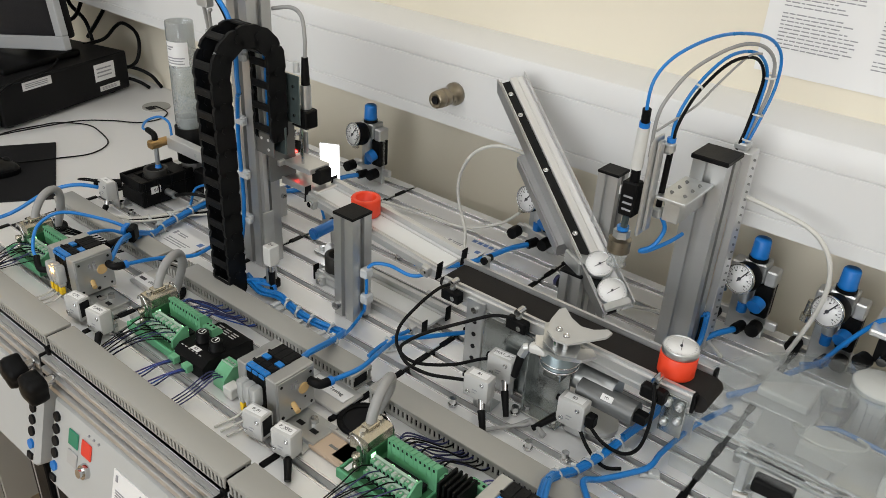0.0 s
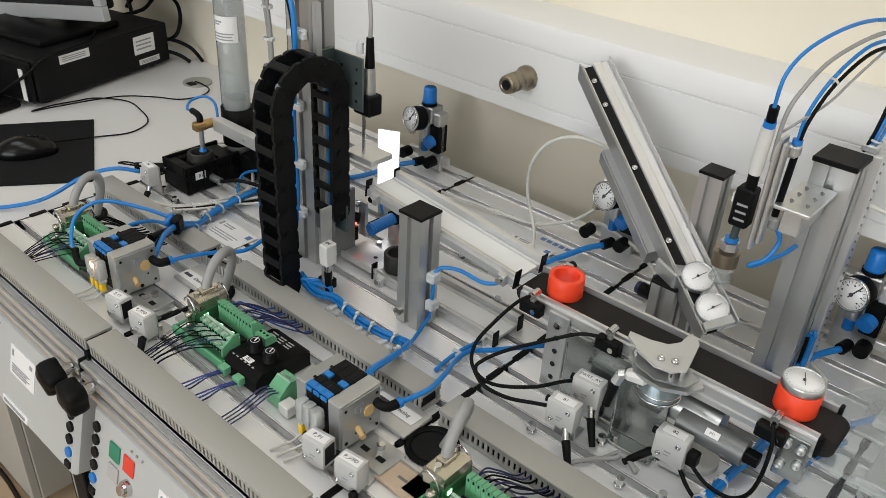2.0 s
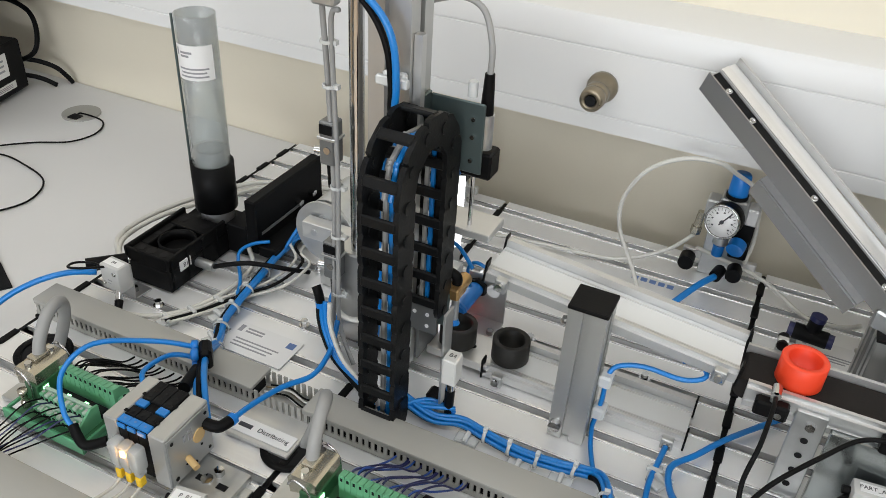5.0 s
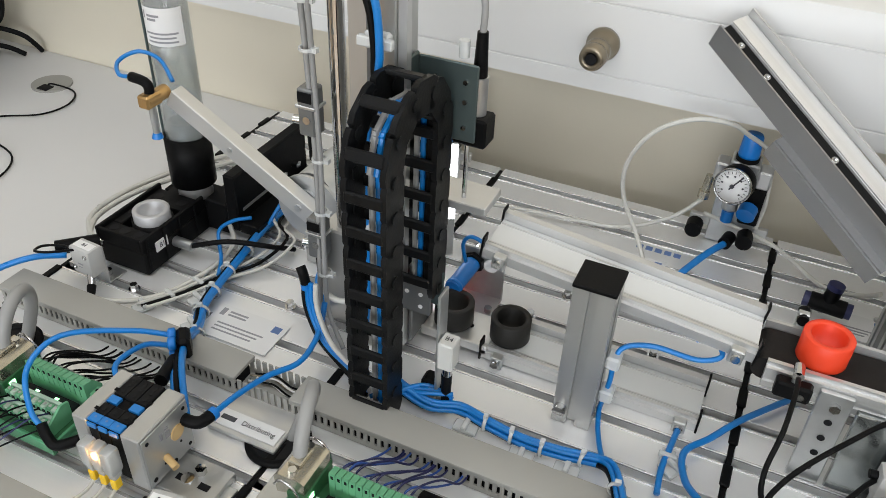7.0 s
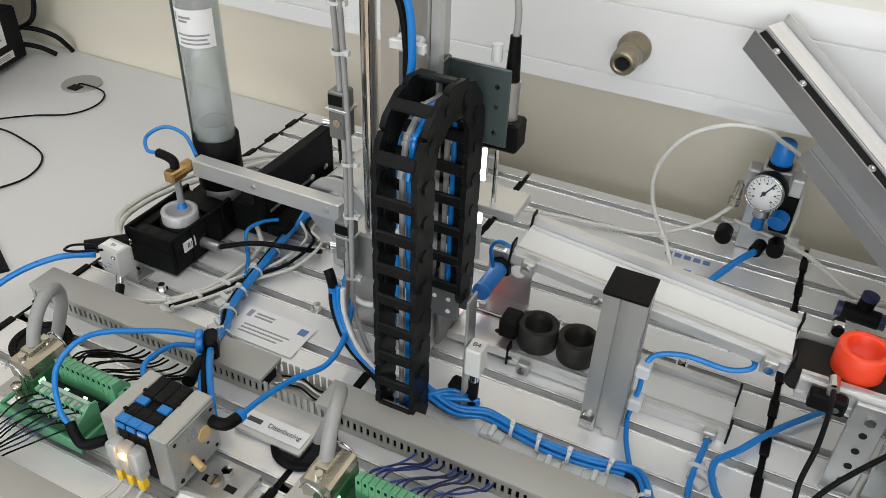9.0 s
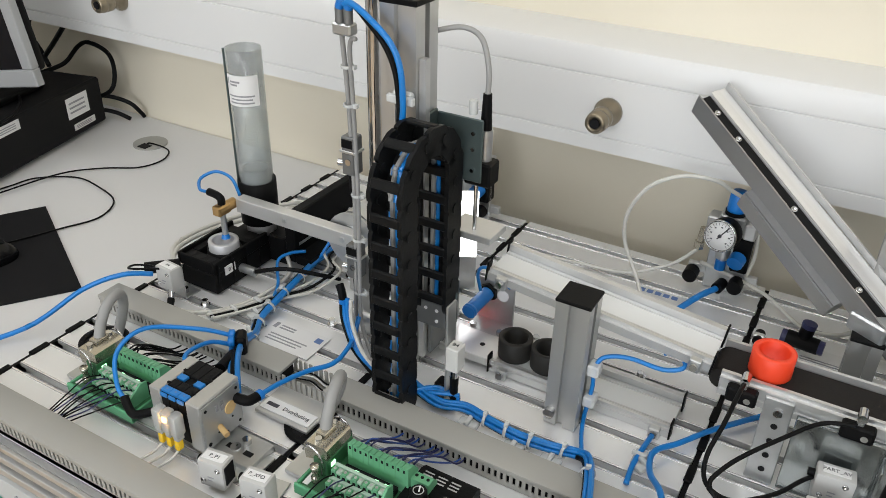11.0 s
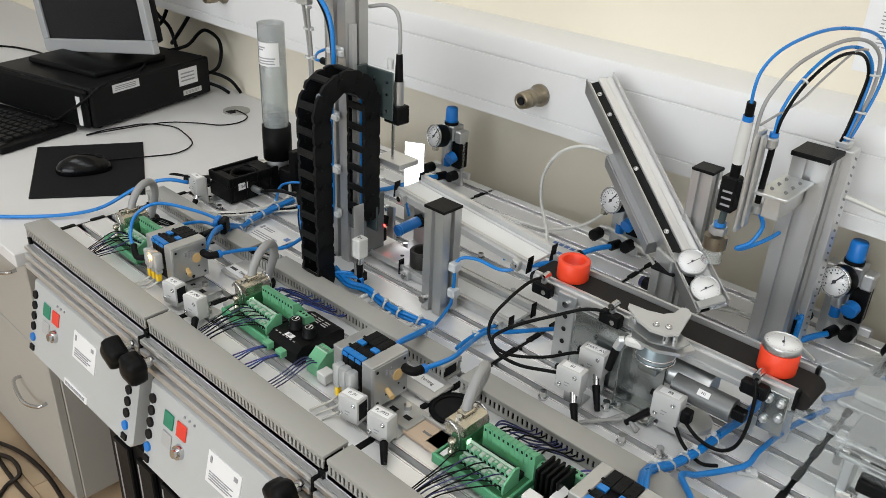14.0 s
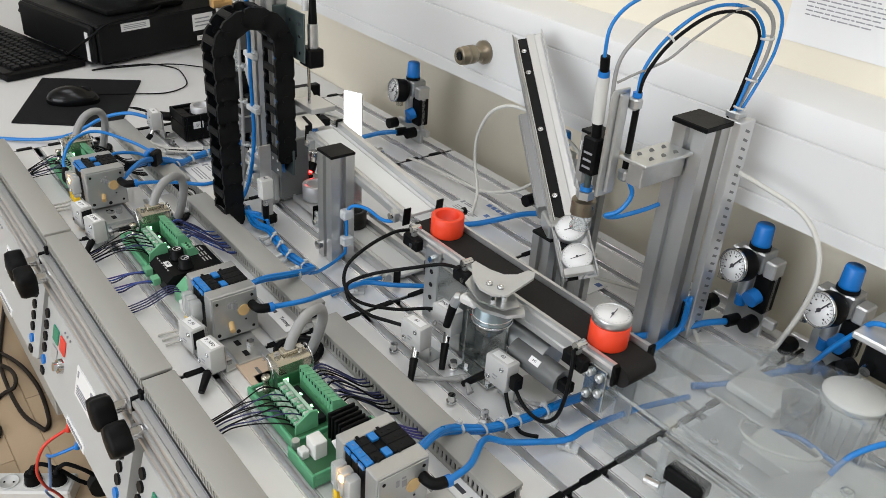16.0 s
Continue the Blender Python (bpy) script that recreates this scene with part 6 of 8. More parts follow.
reg.matrix_basis = pose(0.742, 0.664, 0)


# ---- terminal modules ----
def terminal_module(x, y, rear):
    t = thing("terminal_module", x, y, 0.0, "green terminal module with a plugged grey cable and wires", "terminal block", "terminal modules")
    rnd = random.Random(int(1000 * x) + 11)
    part("mounting_rail", B(NB(), x - 0.028, x + 0.105, y + 0.018, y + 0.052, 0.001, 0.006, 0.0006), STEEL, t)
    part("carrier", B(NB(), x, x + 0.098, y, y + 0.07, 0.007, 0.013, 0.001), PCB, t)
    part("carrier_wall", extrude(NB(), [(y - 0.001, 0.007), (y + 0.003, 0.007), (y + 0.003, 0.0175), (y + 0.0005, 0.019), (y - 0.001, 0.0175)], x, x + 0.098), PCB, t)
    part("carrier_wall", B(NB(), x, x + 0.003, y + 0.0032, y + 0.068, 0.0132, 0.0185, 0.0006), PCB, t)
    part("carrier_wall", B(NB(), x + 0.095, x + 0.098, y + 0.0032, y + 0.068, 0.0132, 0.0185, 0.0006), PCB, t)
    part("circuit_board", B(NB(), x + 0.0032, x + 0.0948, y + 0.0032, y + 0.066, 0.0132, 0.0158), BOARD, t)
    # two stepped rows in front, each clamp a block of its own
    n, w = 10, 0.0058
    for dy, z in ((0.010, 0.026), (0.020, 0.034)):
        f = part("front_terminal", B(NB(), x + 0.028, x + 0.028 + n * w, y + dy, y + dy + 0.0095, 0.0158, z - 0.003, 0.0004), TERM, t, "stepped pale green screw terminal row")
        part("marker_strip", B(NB(), x + 0.028, x + 0.028 + n * w, y + dy + 0.0062, y + dy + 0.0095, z - 0.003, z + 0.0012, 0.0004), TERML, f)
        for j in range(n):
            xa = x + 0.028 + j * w
            part("clamp", B(NB(), xa + 0.0004, xa + w - 0.0004, y + dy - 0.0005, y + dy + 0.0058, z - 0.0029, z, 0.0005), TERML if j % 2 else TERM, f)
            part("clamp_opening", B(NB(), xa + 0.0015, xa + w - 0.0015, y + dy - 0.0006, y + dy + 0.0002, z - 0.0085, z - 0.0042), DARKV, f)
            part("screw", C(NB(), (xa + w / 2, y + dy + 0.003, z), (xa + w / 2, y + dy + 0.003, z + 0.0004), 0.0015, n=8), STEEL, f)
    xe = x + 0.0285 + n * w
    part("row_end", extrude(NB(), [(y + 0.007, 0.0158), (y + 0.032, 0.0158), (y + 0.032, 0.036), (y + 0.024, 0.038), (y + 0.008, 0.027)], xe, xe + 0.0025), TERM, t)
    # tall row behind with toothed top
    r = part("rear_terminal", extrude(NB(), [(y + 0.0445, 0.0158), (y + 0.060, 0.0158), (y + 0.060, 0.036), (y + 0.054, 0.044), (y + 0.0445, 0.044)], x + 0.030, x + 0.096), TERM, t, "tall green plug terminal row")
    for j in range(11):
        xa = x + 0.0302 + j * 0.006
        part("tooth", extrude(NB(), [(y + 0.0440, 0.030), (y + 0.0445, 0.0301), (y + 0.0445, 0.0441), (y + 0.0530, 0.0441), (y + 0.0530, 0.0458), (y + 0.0440, 0.0476)], xa + 0.0004, xa + 0.0056), TERM, r)
        part("clamp_opening", B(NB(), xa + 0.002, xa + 0.004, y + 0.0436, y + 0.0442, 0.0415, 0.0448), DARKV, r)
        part("screw", C(NB(), (xa + 0.003, y + 0.0568, 0.0402), (xa + 0.003, y + 0.0575, 0.0410), 0.0016, n=8), STEEL, r)
    part("row_end", extrude(NB(), [(y + 0.043, 0.0158), (y + 0.061, 0.0158), (y + 0.061, 0.036), (y + 0.053, 0.047), (y + 0.043, 0.049)], x + 0.0962, x + 0.0982), TERM, t)
    sd = part("side_terminal", extrude(NB(), [(y + 0.046, 0.0075), (y + 0.062, 0.0075), (y + 0.062, 0.030), (y + 0.056, 0.037), (y + 0.046, 0.037)], x + 0.0990, x + 0.118), TERM, t)
    for j in range(3):
        part("screw", C(NB(), (x + 0.102 + j * 0.006, y + 0.052, 0.037), (x + 0.102 + j * 0.006, y + 0.052, 0.0375), 0.0017, n=8), DARKV, sd)
    part("light_bar", B(NB(), x + 0.030, x + 0.088, y + 0.0335, y + 0.0420, 0.0158, 0.0235, 0.0005), DARKV, t)
    for j in (0, 2, 3):
        part("status_light", B(NB(), x + 0.043 + j * 0.011, x + 0.0475 + j * 0.011, y + 0.036, y + 0.038, 0.0236, 0.0248, 0.0004), GREENL, t, "small glowing green light")
    # plug: green socket body, bright metal hood with spring clips
    part("connector_back", B(NB(), x + 0.004, x + 0.0205, y + 0.024, y + 0.066, 0.0160, 0.0335, 0.0008), BOARD, t, "dark green socket body")
    hood = part("connector_shell", extrude(NB(), [(x - 0.006, 0.026), (x + 0.0195, 0.0338), (x + 0.0195, 0.0455), (x + 0.016, 0.0475), (x - 0.004, 0.0475), (x - 0.008, 0.043)], y + 0.026, y + 0.064, "y"), NICKEL, t, "bright metal hood of the plug")
    for yy in (y + 0.032, y + 0.058):
        part("hood_screw", C(NB(), (x + 0.006, yy, 0.0475), (x + 0.006, yy, 0.0520), 0.0034, n=10), CHROME, hood)
    part("cable_clamp", B(NB(), x - 0.002, x + 0.010, y + 0.037, y + 0.055, 0.0476, 0.0525, 0.001), NICKEL, hood)
    part("green_light", B(NB(), x + 0.0206, x + 0.0214, y + 0.030, y + 0.036, 0.024, 0.029), GREENL, t, "small glowing green light")
    for yy in (y + 0.021, y + 0.067):
        part("spring_clip", hose(NB(), [(x + 0.016, yy, 0.018), (x + 0.018, yy, 0.034), (x + 0.012, yy, 0.046), (x + 0.002, yy, 0.049), (x - 0.004, yy, 0.042)], 0.0013, 6, 4), CHROME, t, "bent wire spring clip")
    part("lock_screw", lathe(NB(), [(0.0042, 0.0158), (0.0042, 0.022), (0.003, 0.023), (0.003, 0.031), (0.0045, 0.032), (0.0045, 0.036)], pose(x + 0.014, y + 0.014, 0), 12), NICKEL, t)
    part("label", B(NB(), x + 0.0045, x + 0.0105, y + 0.006, y + 0.020, 0.0158, 0.0166), PAPER, t)
    part("hole_ring", lathe(NB(), [(0.029, 0.001), (0.029, 0.0035), (0.022, 0.0035), (0.022, 0.001)], Matrix.Translation((x - 0.046, y + 0.084, 0)), 32, True), BLACK, t, "black cable outlet in the plate")
    part("hole", C(NB(), (x - 0.046, y + 0.084, 0.001), (x - 0.046, y + 0.084, 0.0016), 0.022, n=32), DARKV, t)
    part("grey_cable", hose(NB(), [(x + 0.003, y + 0.047, 0.050), (x + 0.002, y + 0.053, 0.064), (x - 0.001, y + 0.066, 0.078), (x - 0.006, y + 0.082, 0.082), (x - 0.013, y + 0.095, 0.074), (x - 0.019, y + 0.100, 0.054), (x - 0.029, y + 0.098, 0.025), (x - 0.038, y + 0.094, 0.0), (x - 0.042, y + 0.09, -0.01)], 0.0060, 12), GREYD, t, "thick grey cable bent into the plate")
    # thin wires drawn together towards the front duct
    for j in range(10):
        xx = x + 0.031 + j * w
        xg = x + 0.012 + j * 0.0032 + rnd.uniform(-0.003, 0.003)
        z = 0.020 if j % 2 else 0.028
        yy = y + (0.0095 if j % 2 else 0.0195)
        part("wire", hose(NB(), [(xx, yy, z), (xx - 0.001, y + 0.002, z + 0.006 + rnd.uniform(0, 0.004)), (xx * 0.5 + xg * 0.5, y - 0.018, 0.022 + rnd.uniform(-0.003, 0.005)), (xg, y - 0.036, 0.010), (xg - 0.004, y - 0.050, 0.003)], 0.0008, 5, 5), (BLACK, BLACK, NAVY)[j % 3], t)
    # rear wires run over the plate into slots of the rear duct
    for j in range(13):
        xx = x + 0.033 + (j % 11) * 0.006
        dx, dz = rnd.uniform(0.012, 0.034), rnd.uniform(-0.006, 0.006)
        part("wire", hose(NB(), [(xx, y + 0.0575, 0.037), (xx + dx * 0.2, y + 0.066, 0.038 + dz), (xx + dx * 0.6, y + 0.082 + rnd.uniform(-0.004, 0.004), 0.028 + dz), (xx + dx, y + 0.103, 0.014), (xx + dx + 0.003, y + 0.116, 0.012)], 0.0010, 5, 5), rear[j % len(rear)], t)
    return t


terminal_module(-0.262, 0.072, (BLACK,))
terminal_module(0.036, 0.086, (BLUEW, NAVY, NAVY))
terminal_module(0.424, 0.086, (NAVY, BLACK, BLACK, NAVY))


# ---- valve terminals ----
def valve_block(x, y, lit=1):
    t = thing("valve_block", x, y, 0.0, "silver and black pneumatic valve block with blue levers", "valve block", "valve blocks")
    w, d, zt = 0.066, 0.056, 0.069
    ya, yb = x + 0.015, x + w - 0.018
    rl = part("rail", B(NB(), x - 0.012, x + w + 0.048, y + 0.008, y + 0.046, 0.001, 0.0085, 0.0006), STEEL, t)
    for xx in (x + w + 0.012, x + w + 0.034):
        part("slot", B(NB(), xx - 0.005, xx + 0.005, y + 0.020, y + 0.026, 0.0085, 0.0089), DARKV, rl)
    part("rail_bolt", C(NB(), (x + w + 0.023, y + 0.034, 0.0085), (x + w + 0.023, y + 0.034, 0.0145), 0.0048, n=6), CHROME, t)
    le = part("left_end_plate", B(NB(), x, ya - 0.0004, y, y + d, 0.012, zt, 0.0012), CASTW, t)
    part("side_module", B(NB(), x - 0.010, x - 0.0002, y + 0.008, y + d - 0.004, 0.010, 0.046, 0.0015), BLACK, t, "black plastic side module")
    for k in range(3):
        part("fin", B(NB(), x - 0.0125, x - 0.010, y + 0.012 + k * 0.014, y + 0.021 + k * 0.014, 0.014, 0.040, 0.0008), BLACK, le)
    re = part("right_end_plate", B(NB(), yb + 0.0004, x + w, y, y + d, 0.010, zt, 0.0012), CASTW, t)
    part("cover_sheet", B(NB(), x + w, x + w + 0.0012, y + 0.002, y + d - 0.002, 0.012, zt - 0.003, 0.0004), CASTW, re, "brushed steel cover sheet")
    xs = x + w + 0.0012
    for yy, zz, rr in ((0.007, 0.060, 0.0018), (0.049, 0.060, 0.0018), (0.007, 0.018, 0.0022), (0.049, 0.018, 0.0018), (0.030, 0.016, 0.0026), (0.020, 0.024, 0.0012), (0.040, 0.030, 0.0012)):
        part("bore", C(NB(), (xs, y + yy, zz), (xs + 0.0005, y + yy, zz), rr, n=10), DARKV, re)
    part("amber_plug", C(NB(), (xs, y + 0.038, 0.043), (xs + 0.0012, y + 0.038, 0.043), 0.0072, n=20), AMBER, t, "round amber plug")
    part("brass_nipple", C(NB(), (xs, y + 0.022, 0.030), (xs + 0.013, y + 0.018, 0.028), 0.0032, n=12), AMBER, t, "pale amber peg")
    q = NB()
    B(q, xs, xs + 0.0005, y + 0.026, y + 0.031, 0.047, 0.054)
    B(q, xs, xs + 0.0005, y + 0.020, y + 0.023, 0.050, 0.057)
    B(q, xs, xs + 0.0005, y + 0.026, y + 0.030, 0.0565, 0.0585)
    part("marking", q, INKG, re)
    n = 3
    vw = (yb - ya) / n
    for j in range(n):
        xx = ya + j * vw
        v = part("valve_slice", B(NB(), xx + 0.0001, xx + vw - 0.0001, y + 0.001, y + d - 0.001, 0.014, zt - 0.002, 0.0006), BLACK, t, "black valve slice")
        part("lever_front", B(NB(), xx + 0.0002, xx + vw - 0.0002, y + 0.002, y + 0.0095, zt - 0.002, zt + 0.0007, 0.0003), CYAN, v, "blue manual lever")
        part("lever_lip", B(NB(), xx + 0.0012, xx + vw - 0.0012, y - 0.0006, y + 0.001, zt - 0.0055, zt - 0.0010, 0.0003), CYAN, v)
        part("lever_dot", C(NB(), (xx + vw / 2, y + 0.006, zt + 0.0007), (xx + vw / 2, y + 0.006, zt + 0.0010), 0.0011, n=8), INKB, v)
        part("top_step", B(NB(), xx + 0.0002, xx + vw - 0.0002, y + 0.0105, y + 0.021, zt - 0.002, zt + 0.0004, 0.0005), PCM, v)
        part("top_step", B(NB(), xx + 0.0002, xx + vw - 0.0002, y + 0.031, y + d - 0.002, zt - 0.002, zt + 0.0010, 0.0006), PCM, v)
        for yy in (0.015, 0.036, 0.043, 0.049):
            part("bore", C(NB(), (xx + vw / 2, y + yy, zt + 0.0011), (xx + vw / 2, y + yy, zt + 0.0014), 0.0019, n=8), RUBBER, v)
        if j != 1:
            part("lever_middle", B(NB(), xx + 0.0005, xx + vw - 0.0005, y + 0.0225, y + 0.0298, zt - 0.002, zt + 0.0010, 0.0003), CYAN, v, "blue manual lever")
    for xx in (ya, yb):
        for yy in (0.012, 0.034):
            part("clip_nub", B(NB(), xx - 0.0022, xx + 0.0022, y + yy, y + yy + 0.003, zt, zt + 0.0012, 0.0003), BLACK, t)
    for j in range(n):
        xx = ya + j * vw - 0.001
        c = part("coil_plug", B(NB(), xx, xx + vw - 0.0008, y - 0.014, y - 0.0012, 0.030, 0.056, 0.0025, 2), COILC, t, "clear coil connector")
        part("plug_core", B(NB(), xx + 0.002, xx + vw - 0.0028, y - 0.0115, y - 0.003, 0.033, 0.050, 0.001), BOXW, c)
        part("plug_nose", B(NB(), xx + 0.0015, xx + vw - 0.0023, y - 0.012, y - 0.003, 0.024, 0.0299, 0.001), COILC, c)
        if lit and j == 1:
            part("lamp", OB(NB(), (xx + vw / 2 - 0.0004, y - 0.0125, 0.0475), (0.0052, 0.0016, 0.0060), (0, 0, 0), 0.0006), WARM, c, "glowing amber lamp")
        part("yellow_clip", B(NB(), xx + 0.002, xx + vw - 0.003, y - 0.0125, y - 0.005, 0.0125, 0.0238, 0.001), YELLOW, c, "yellow plastic clip")
        part("wire", hose(NB(), [(xx + 0.005, y - 0.009, 0.013), (xx + 0.004, y - 0.02, 0.008), (xx - 0.003, y - 0.034, 0.004), (xx - 0.007, y - 0.042, 0.001)], 0.0016, 6, 4), TUBEG, c)
    e = part("exhaust_elbow", hose(NB(), [(x + w, y + 0.048, 0.048), (x + w + 0.008, y + 0.049, 0.047), (x + w + 0.014, y + 0.053, 0.046), (x + w + 0.017, y + 0.064, 0.046)], 0.0054, 12), BLACK, t, "black elbow fitting")
    part("release_ring", C(NB(), (x + w + 0.0168, y + 0.062, 0.046), (x + w + 0.0174, y + 0.067, 0.046), 0.0056, n=14), BLUEP, e)
    return t


valve_block(-0.133, 0.076)
valve_block(0.258, 0.092, lit=0)
valve_block(0.582, 0.096)


# ---- pale sensor amplifiers ----
def amplifier(x, y, z, rz, text, plug=True, tall=0.032, window=False, half=0.0140):
    t = thing("sensor_box", x, y, 0.0, "pale grey square sensor box on a bracket with black plug", "sensor", "sensor boxes", rz=rz)
    part("housing", B(NB(), -half, half, -0.0092, 0.0092, z - tall, z, 0.0018, 2), SENSORG, t, world=False)
    part("top_label", B(NB(), -0.0115, 0.0115, -0.0050, 0.0050, z + 0.0001, z + 0.0005), PAPER, t, world=False)
    if text:
        k = letters(text, 0.0058, Matrix.Identity(4), INK, None)
        k.data.transform(Matrix.Translation((0, 0, z + 0.0007)))
        k.parent = t
    if window:
        part("window", B(NB(), 0.0141, 0.0148, -0.0068, 0.0068, z - tall * 0.8, z - 0.004), DARKV, t, world=False)
    for dx, dz in ((-0.0095, 0.75), (0.0085, 0.22)):
        part("screw", lathe(NB(), [(0.0027, 0), (0.0027, 0.0012), (0.0014, 0.0012), (0.0012, 0.0004)], Matrix.Translation((dx, -0.0092, z - tall * dz)) @ Euler((radians(90), 0, 0)).to_matrix().to_4x4(), 12), CHROME, t, world=False)
    q = NB()
    B(q, -0.004, 0.003, -0.0094, -0.0092, z - tall * 0.60, z - tall * 0.55)
    B(q, -0.004, 0.001, -0.0094, -0.0092, z - tall * 0.72, z - tall * 0.68)
    part("marking", q, INKG, t, world=False)
    part("rear_gland", C(NB(), (-half, 0.002, z - 0.010), (-half - 0.006, 0.002, z - 0.010), 0.0038, n=12), BLACK, t, world=False)
    part("bracket", B(NB(), -0.012, 0.012, 0.0100, 0.0118, 0.001, z - 0.004, 0.0004), STEEL, t, world=False)
    part("bracket_foot", B(NB(), -0.012, 0.012, 0.0100, 0.034, 0.001, 0.0028, 0.0004), STEEL, t, world=False)
    part("foot_bolt", C(NB(), (0.0, 0.02, 0.0028), (0.0, 0.02, 0.009), 0.0042, n=6), CHROME, t, world=False)
    if plug:
        part("plug", C(NB(), (0.007, -0.005, z - tall + 0.002), (0.013, -0.013, max(0.014, z - tall - 0.008)), 0.0044, 0.0038), CHROME, t, world=False)
        part("plug_sleeve", C(NB(), (0.013, -0.013, max(0.014, z - tall - 0.008)), (0.027, -0.030, 0.005), 0.0048, 0.0034), BLACK, t, world=False)
    return t


amplifier(-0.033, 0.058, 0.040, 8, "P_P1", plug=False, window=True)
amplifier(0.016, 0.060, 0.040, 8, "P_XFD")
amplifier(0.315, 0.072, 0.040, 8, "P_P1", plug=False, window=True)
amplifier(0.360, 0.074, 0.040, 8, "P_XFD")
amplifier(-0.304, 0.262, 0.053, -4, "B4")
amplifier(0.467, 0.270, 0.058, 5, "B1", tall=0.030, half=0.0165)
amplifier(0.469, 0.312, 0.064, 5, "PART_AV", tall=0.031, half=0.0165)
amplifier(0.571, 0.306, 0.060, 3, "B2", plug=False, tall=0.034, half=0.0165)

t = thing("sensor_plug", 0.59, 0.306, 0.045, "black double plug at the side of a sensor box", "plug")
part("body", B(NB(), 0.5885, 0.599, 0.300, 0.312, 0.034, 0.050, 0.0015), BLACK, t)
part("second_plug", C(NB(), (0.5545, 0.299, 0.030), (0.534, 0.287, 0.008), 0.0046, 0.0036), BLACK, t)

# light barrier on an upright plate beside the lift
t = thing("sensor_post", 0.1, 0.275, 0.0, "pale sensor box with black plug on an upright steel strip", "sensor")
part("strip", B(NB(), 0.092, 0.0945, 0.268, 0.286, 0.001, 0.130, 0.0006), STEEL, t)
h = part("housing", B(NB(), 0.0955, 0.110, 0.262, 0.280, 0.055, 0.085, 0.0015), BOXW, t)
letters("B4", 0.007, Matrix.Translation((0.103, 0.271, 0.0853)), INK, h)
part("plug", C(NB(), (0.103, 0.270, 0.044), (0.103, 0.270, 0.055), 0.0045), CHROME, t)
part("plug_sleeve", C(NB(), (0.103, 0.270, 0.012), (0.103, 0.270, 0.044), 0.0042, 0.005), BLACK, t)
for z in (0.06, 0.115):
    part("bolt", C(NB(), (0.0895, 0.277, z), (0.092, 0.277, z), 0.004, n=10), CHROME, t)

# speed module with two knobs
t = thing("potentiometer_module", 0.16, 0.13, 0.0, "black module box with two rotary knobs", "control module")
part("housing", extrude(NB(), [(0.090, 0.002), (0.166, 0.002), (0.166, 0.022), (0.158, 0.026), (0.100, 0.026), (0.090, 0.018)], 0.131, 0.190), BLACK, t)
for x, y in ((0.150, 0.121), (0.177, 0.121)):
    k = part("knob", lathe(NB(), [(0.0098, 0.026), (0.0098, 0.0285), (0.0084, 0.0295), (0.0082, 0.0385), (0.0072, 0.0398)], Matrix.Translation((x, y, 0)), 20), BLACK, t)
    part("knob_mark", OB(NB(), (x, y + 0.002, 0.0401), (0.0012, 0.007, 0.0006), (0, 0, 20)), PAPER, k)
    part("knob_cap", lathe(NB(), [(0.0052, 0.0398), (0.0052, 0.0402), (0.0044, 0.0402), (0.0044, 0.0398)], Matrix.Translation((x, y, 0)), 18, True), GREYB, k)
lb = part("label", B(NB(), 0.152, 0.166, 0.101, 0.108, 0.0262, 0.0268), PAPER, t)
letters("B5", 0.006, Matrix.Translation((0.159, 0.1045, 0.027)), INK, lb)
q = NB()
for k in range(6):
    B(q, 0.137 + 0.007 * k, 0.1405 + 0.007 * k, 0.0985, 0.1, 0.0262, 0.0266)
for k in range(9):
    B(q, 0.137 + (k % 3) * 0.014, 0.147 + (k % 3) * 0.014, 0.147 + (k // 3) * 0.004, 0.1484 + (k // 3) * 0.004, 0.0262, 0.0266)
part("print", q, GREYB, t)
for x in (0.134, 0.160):
    c = part("plug_terminal", B(NB(), x, x + 0.012, 0.080, 0.0895, 0.008, 0.018, 0.0008), TERM, t, "small green plug terminal")
    for k in range(3):
        part("wire", hose(NB(), [(x + 0.003 + 0.003 * k, 0.080, 0.012), (x - 0.002 + 0.005 * k, 0.062, 0.012 + 0.002 * k), (x - 0.012 + 0.006 * k, 0.045, 0.006), (x - 0.016 + 0.005 * k, 0.034, 0.004)], 0.0010, 5, 4), (PURPLE, BLUEW, NAVY)[k], c)

t = thing("small_terminal", 0.22, 0.105, 0.0, "small upright green terminal with wires", "terminal block")
part("body", extrude(NB(), [(0.094, 0.002), (0.128, 0.002), (0.128, 0.020), (0.120, 0.030), (0.108, 0.030), (0.094, 0.018)], 0.204, 0.226), TERM, t)
part("marker_strip", B(NB(), 0.204, 0.226, 0.1085, 0.1100, 0.0300, 0.0312), TERML, t)
part("label", B(NB(), 0.228, 0.244, 0.090, 0.106, 0.002, 0.016, 0.001), BOXW, t)
for k in range(4):
    part("screw", C(NB(), (0.207 + 0.005 * k, 0.114, 0.030), (0.207 + 0.005 * k, 0.114, 0.0306), 0.0018, n=8), STEEL, t)
    part("wire", hose(NB(), [(0.207 + 0.005 * k, 0.096, 0.022), (0.205 + 0.005 * k, 0.085, 0.024), (0.198 + 0.005 * k, 0.06, 0.01), (0.194 + 0.005 * k, 0.036, 0.004)], 0.0009, 5, 4), NAVY, t)

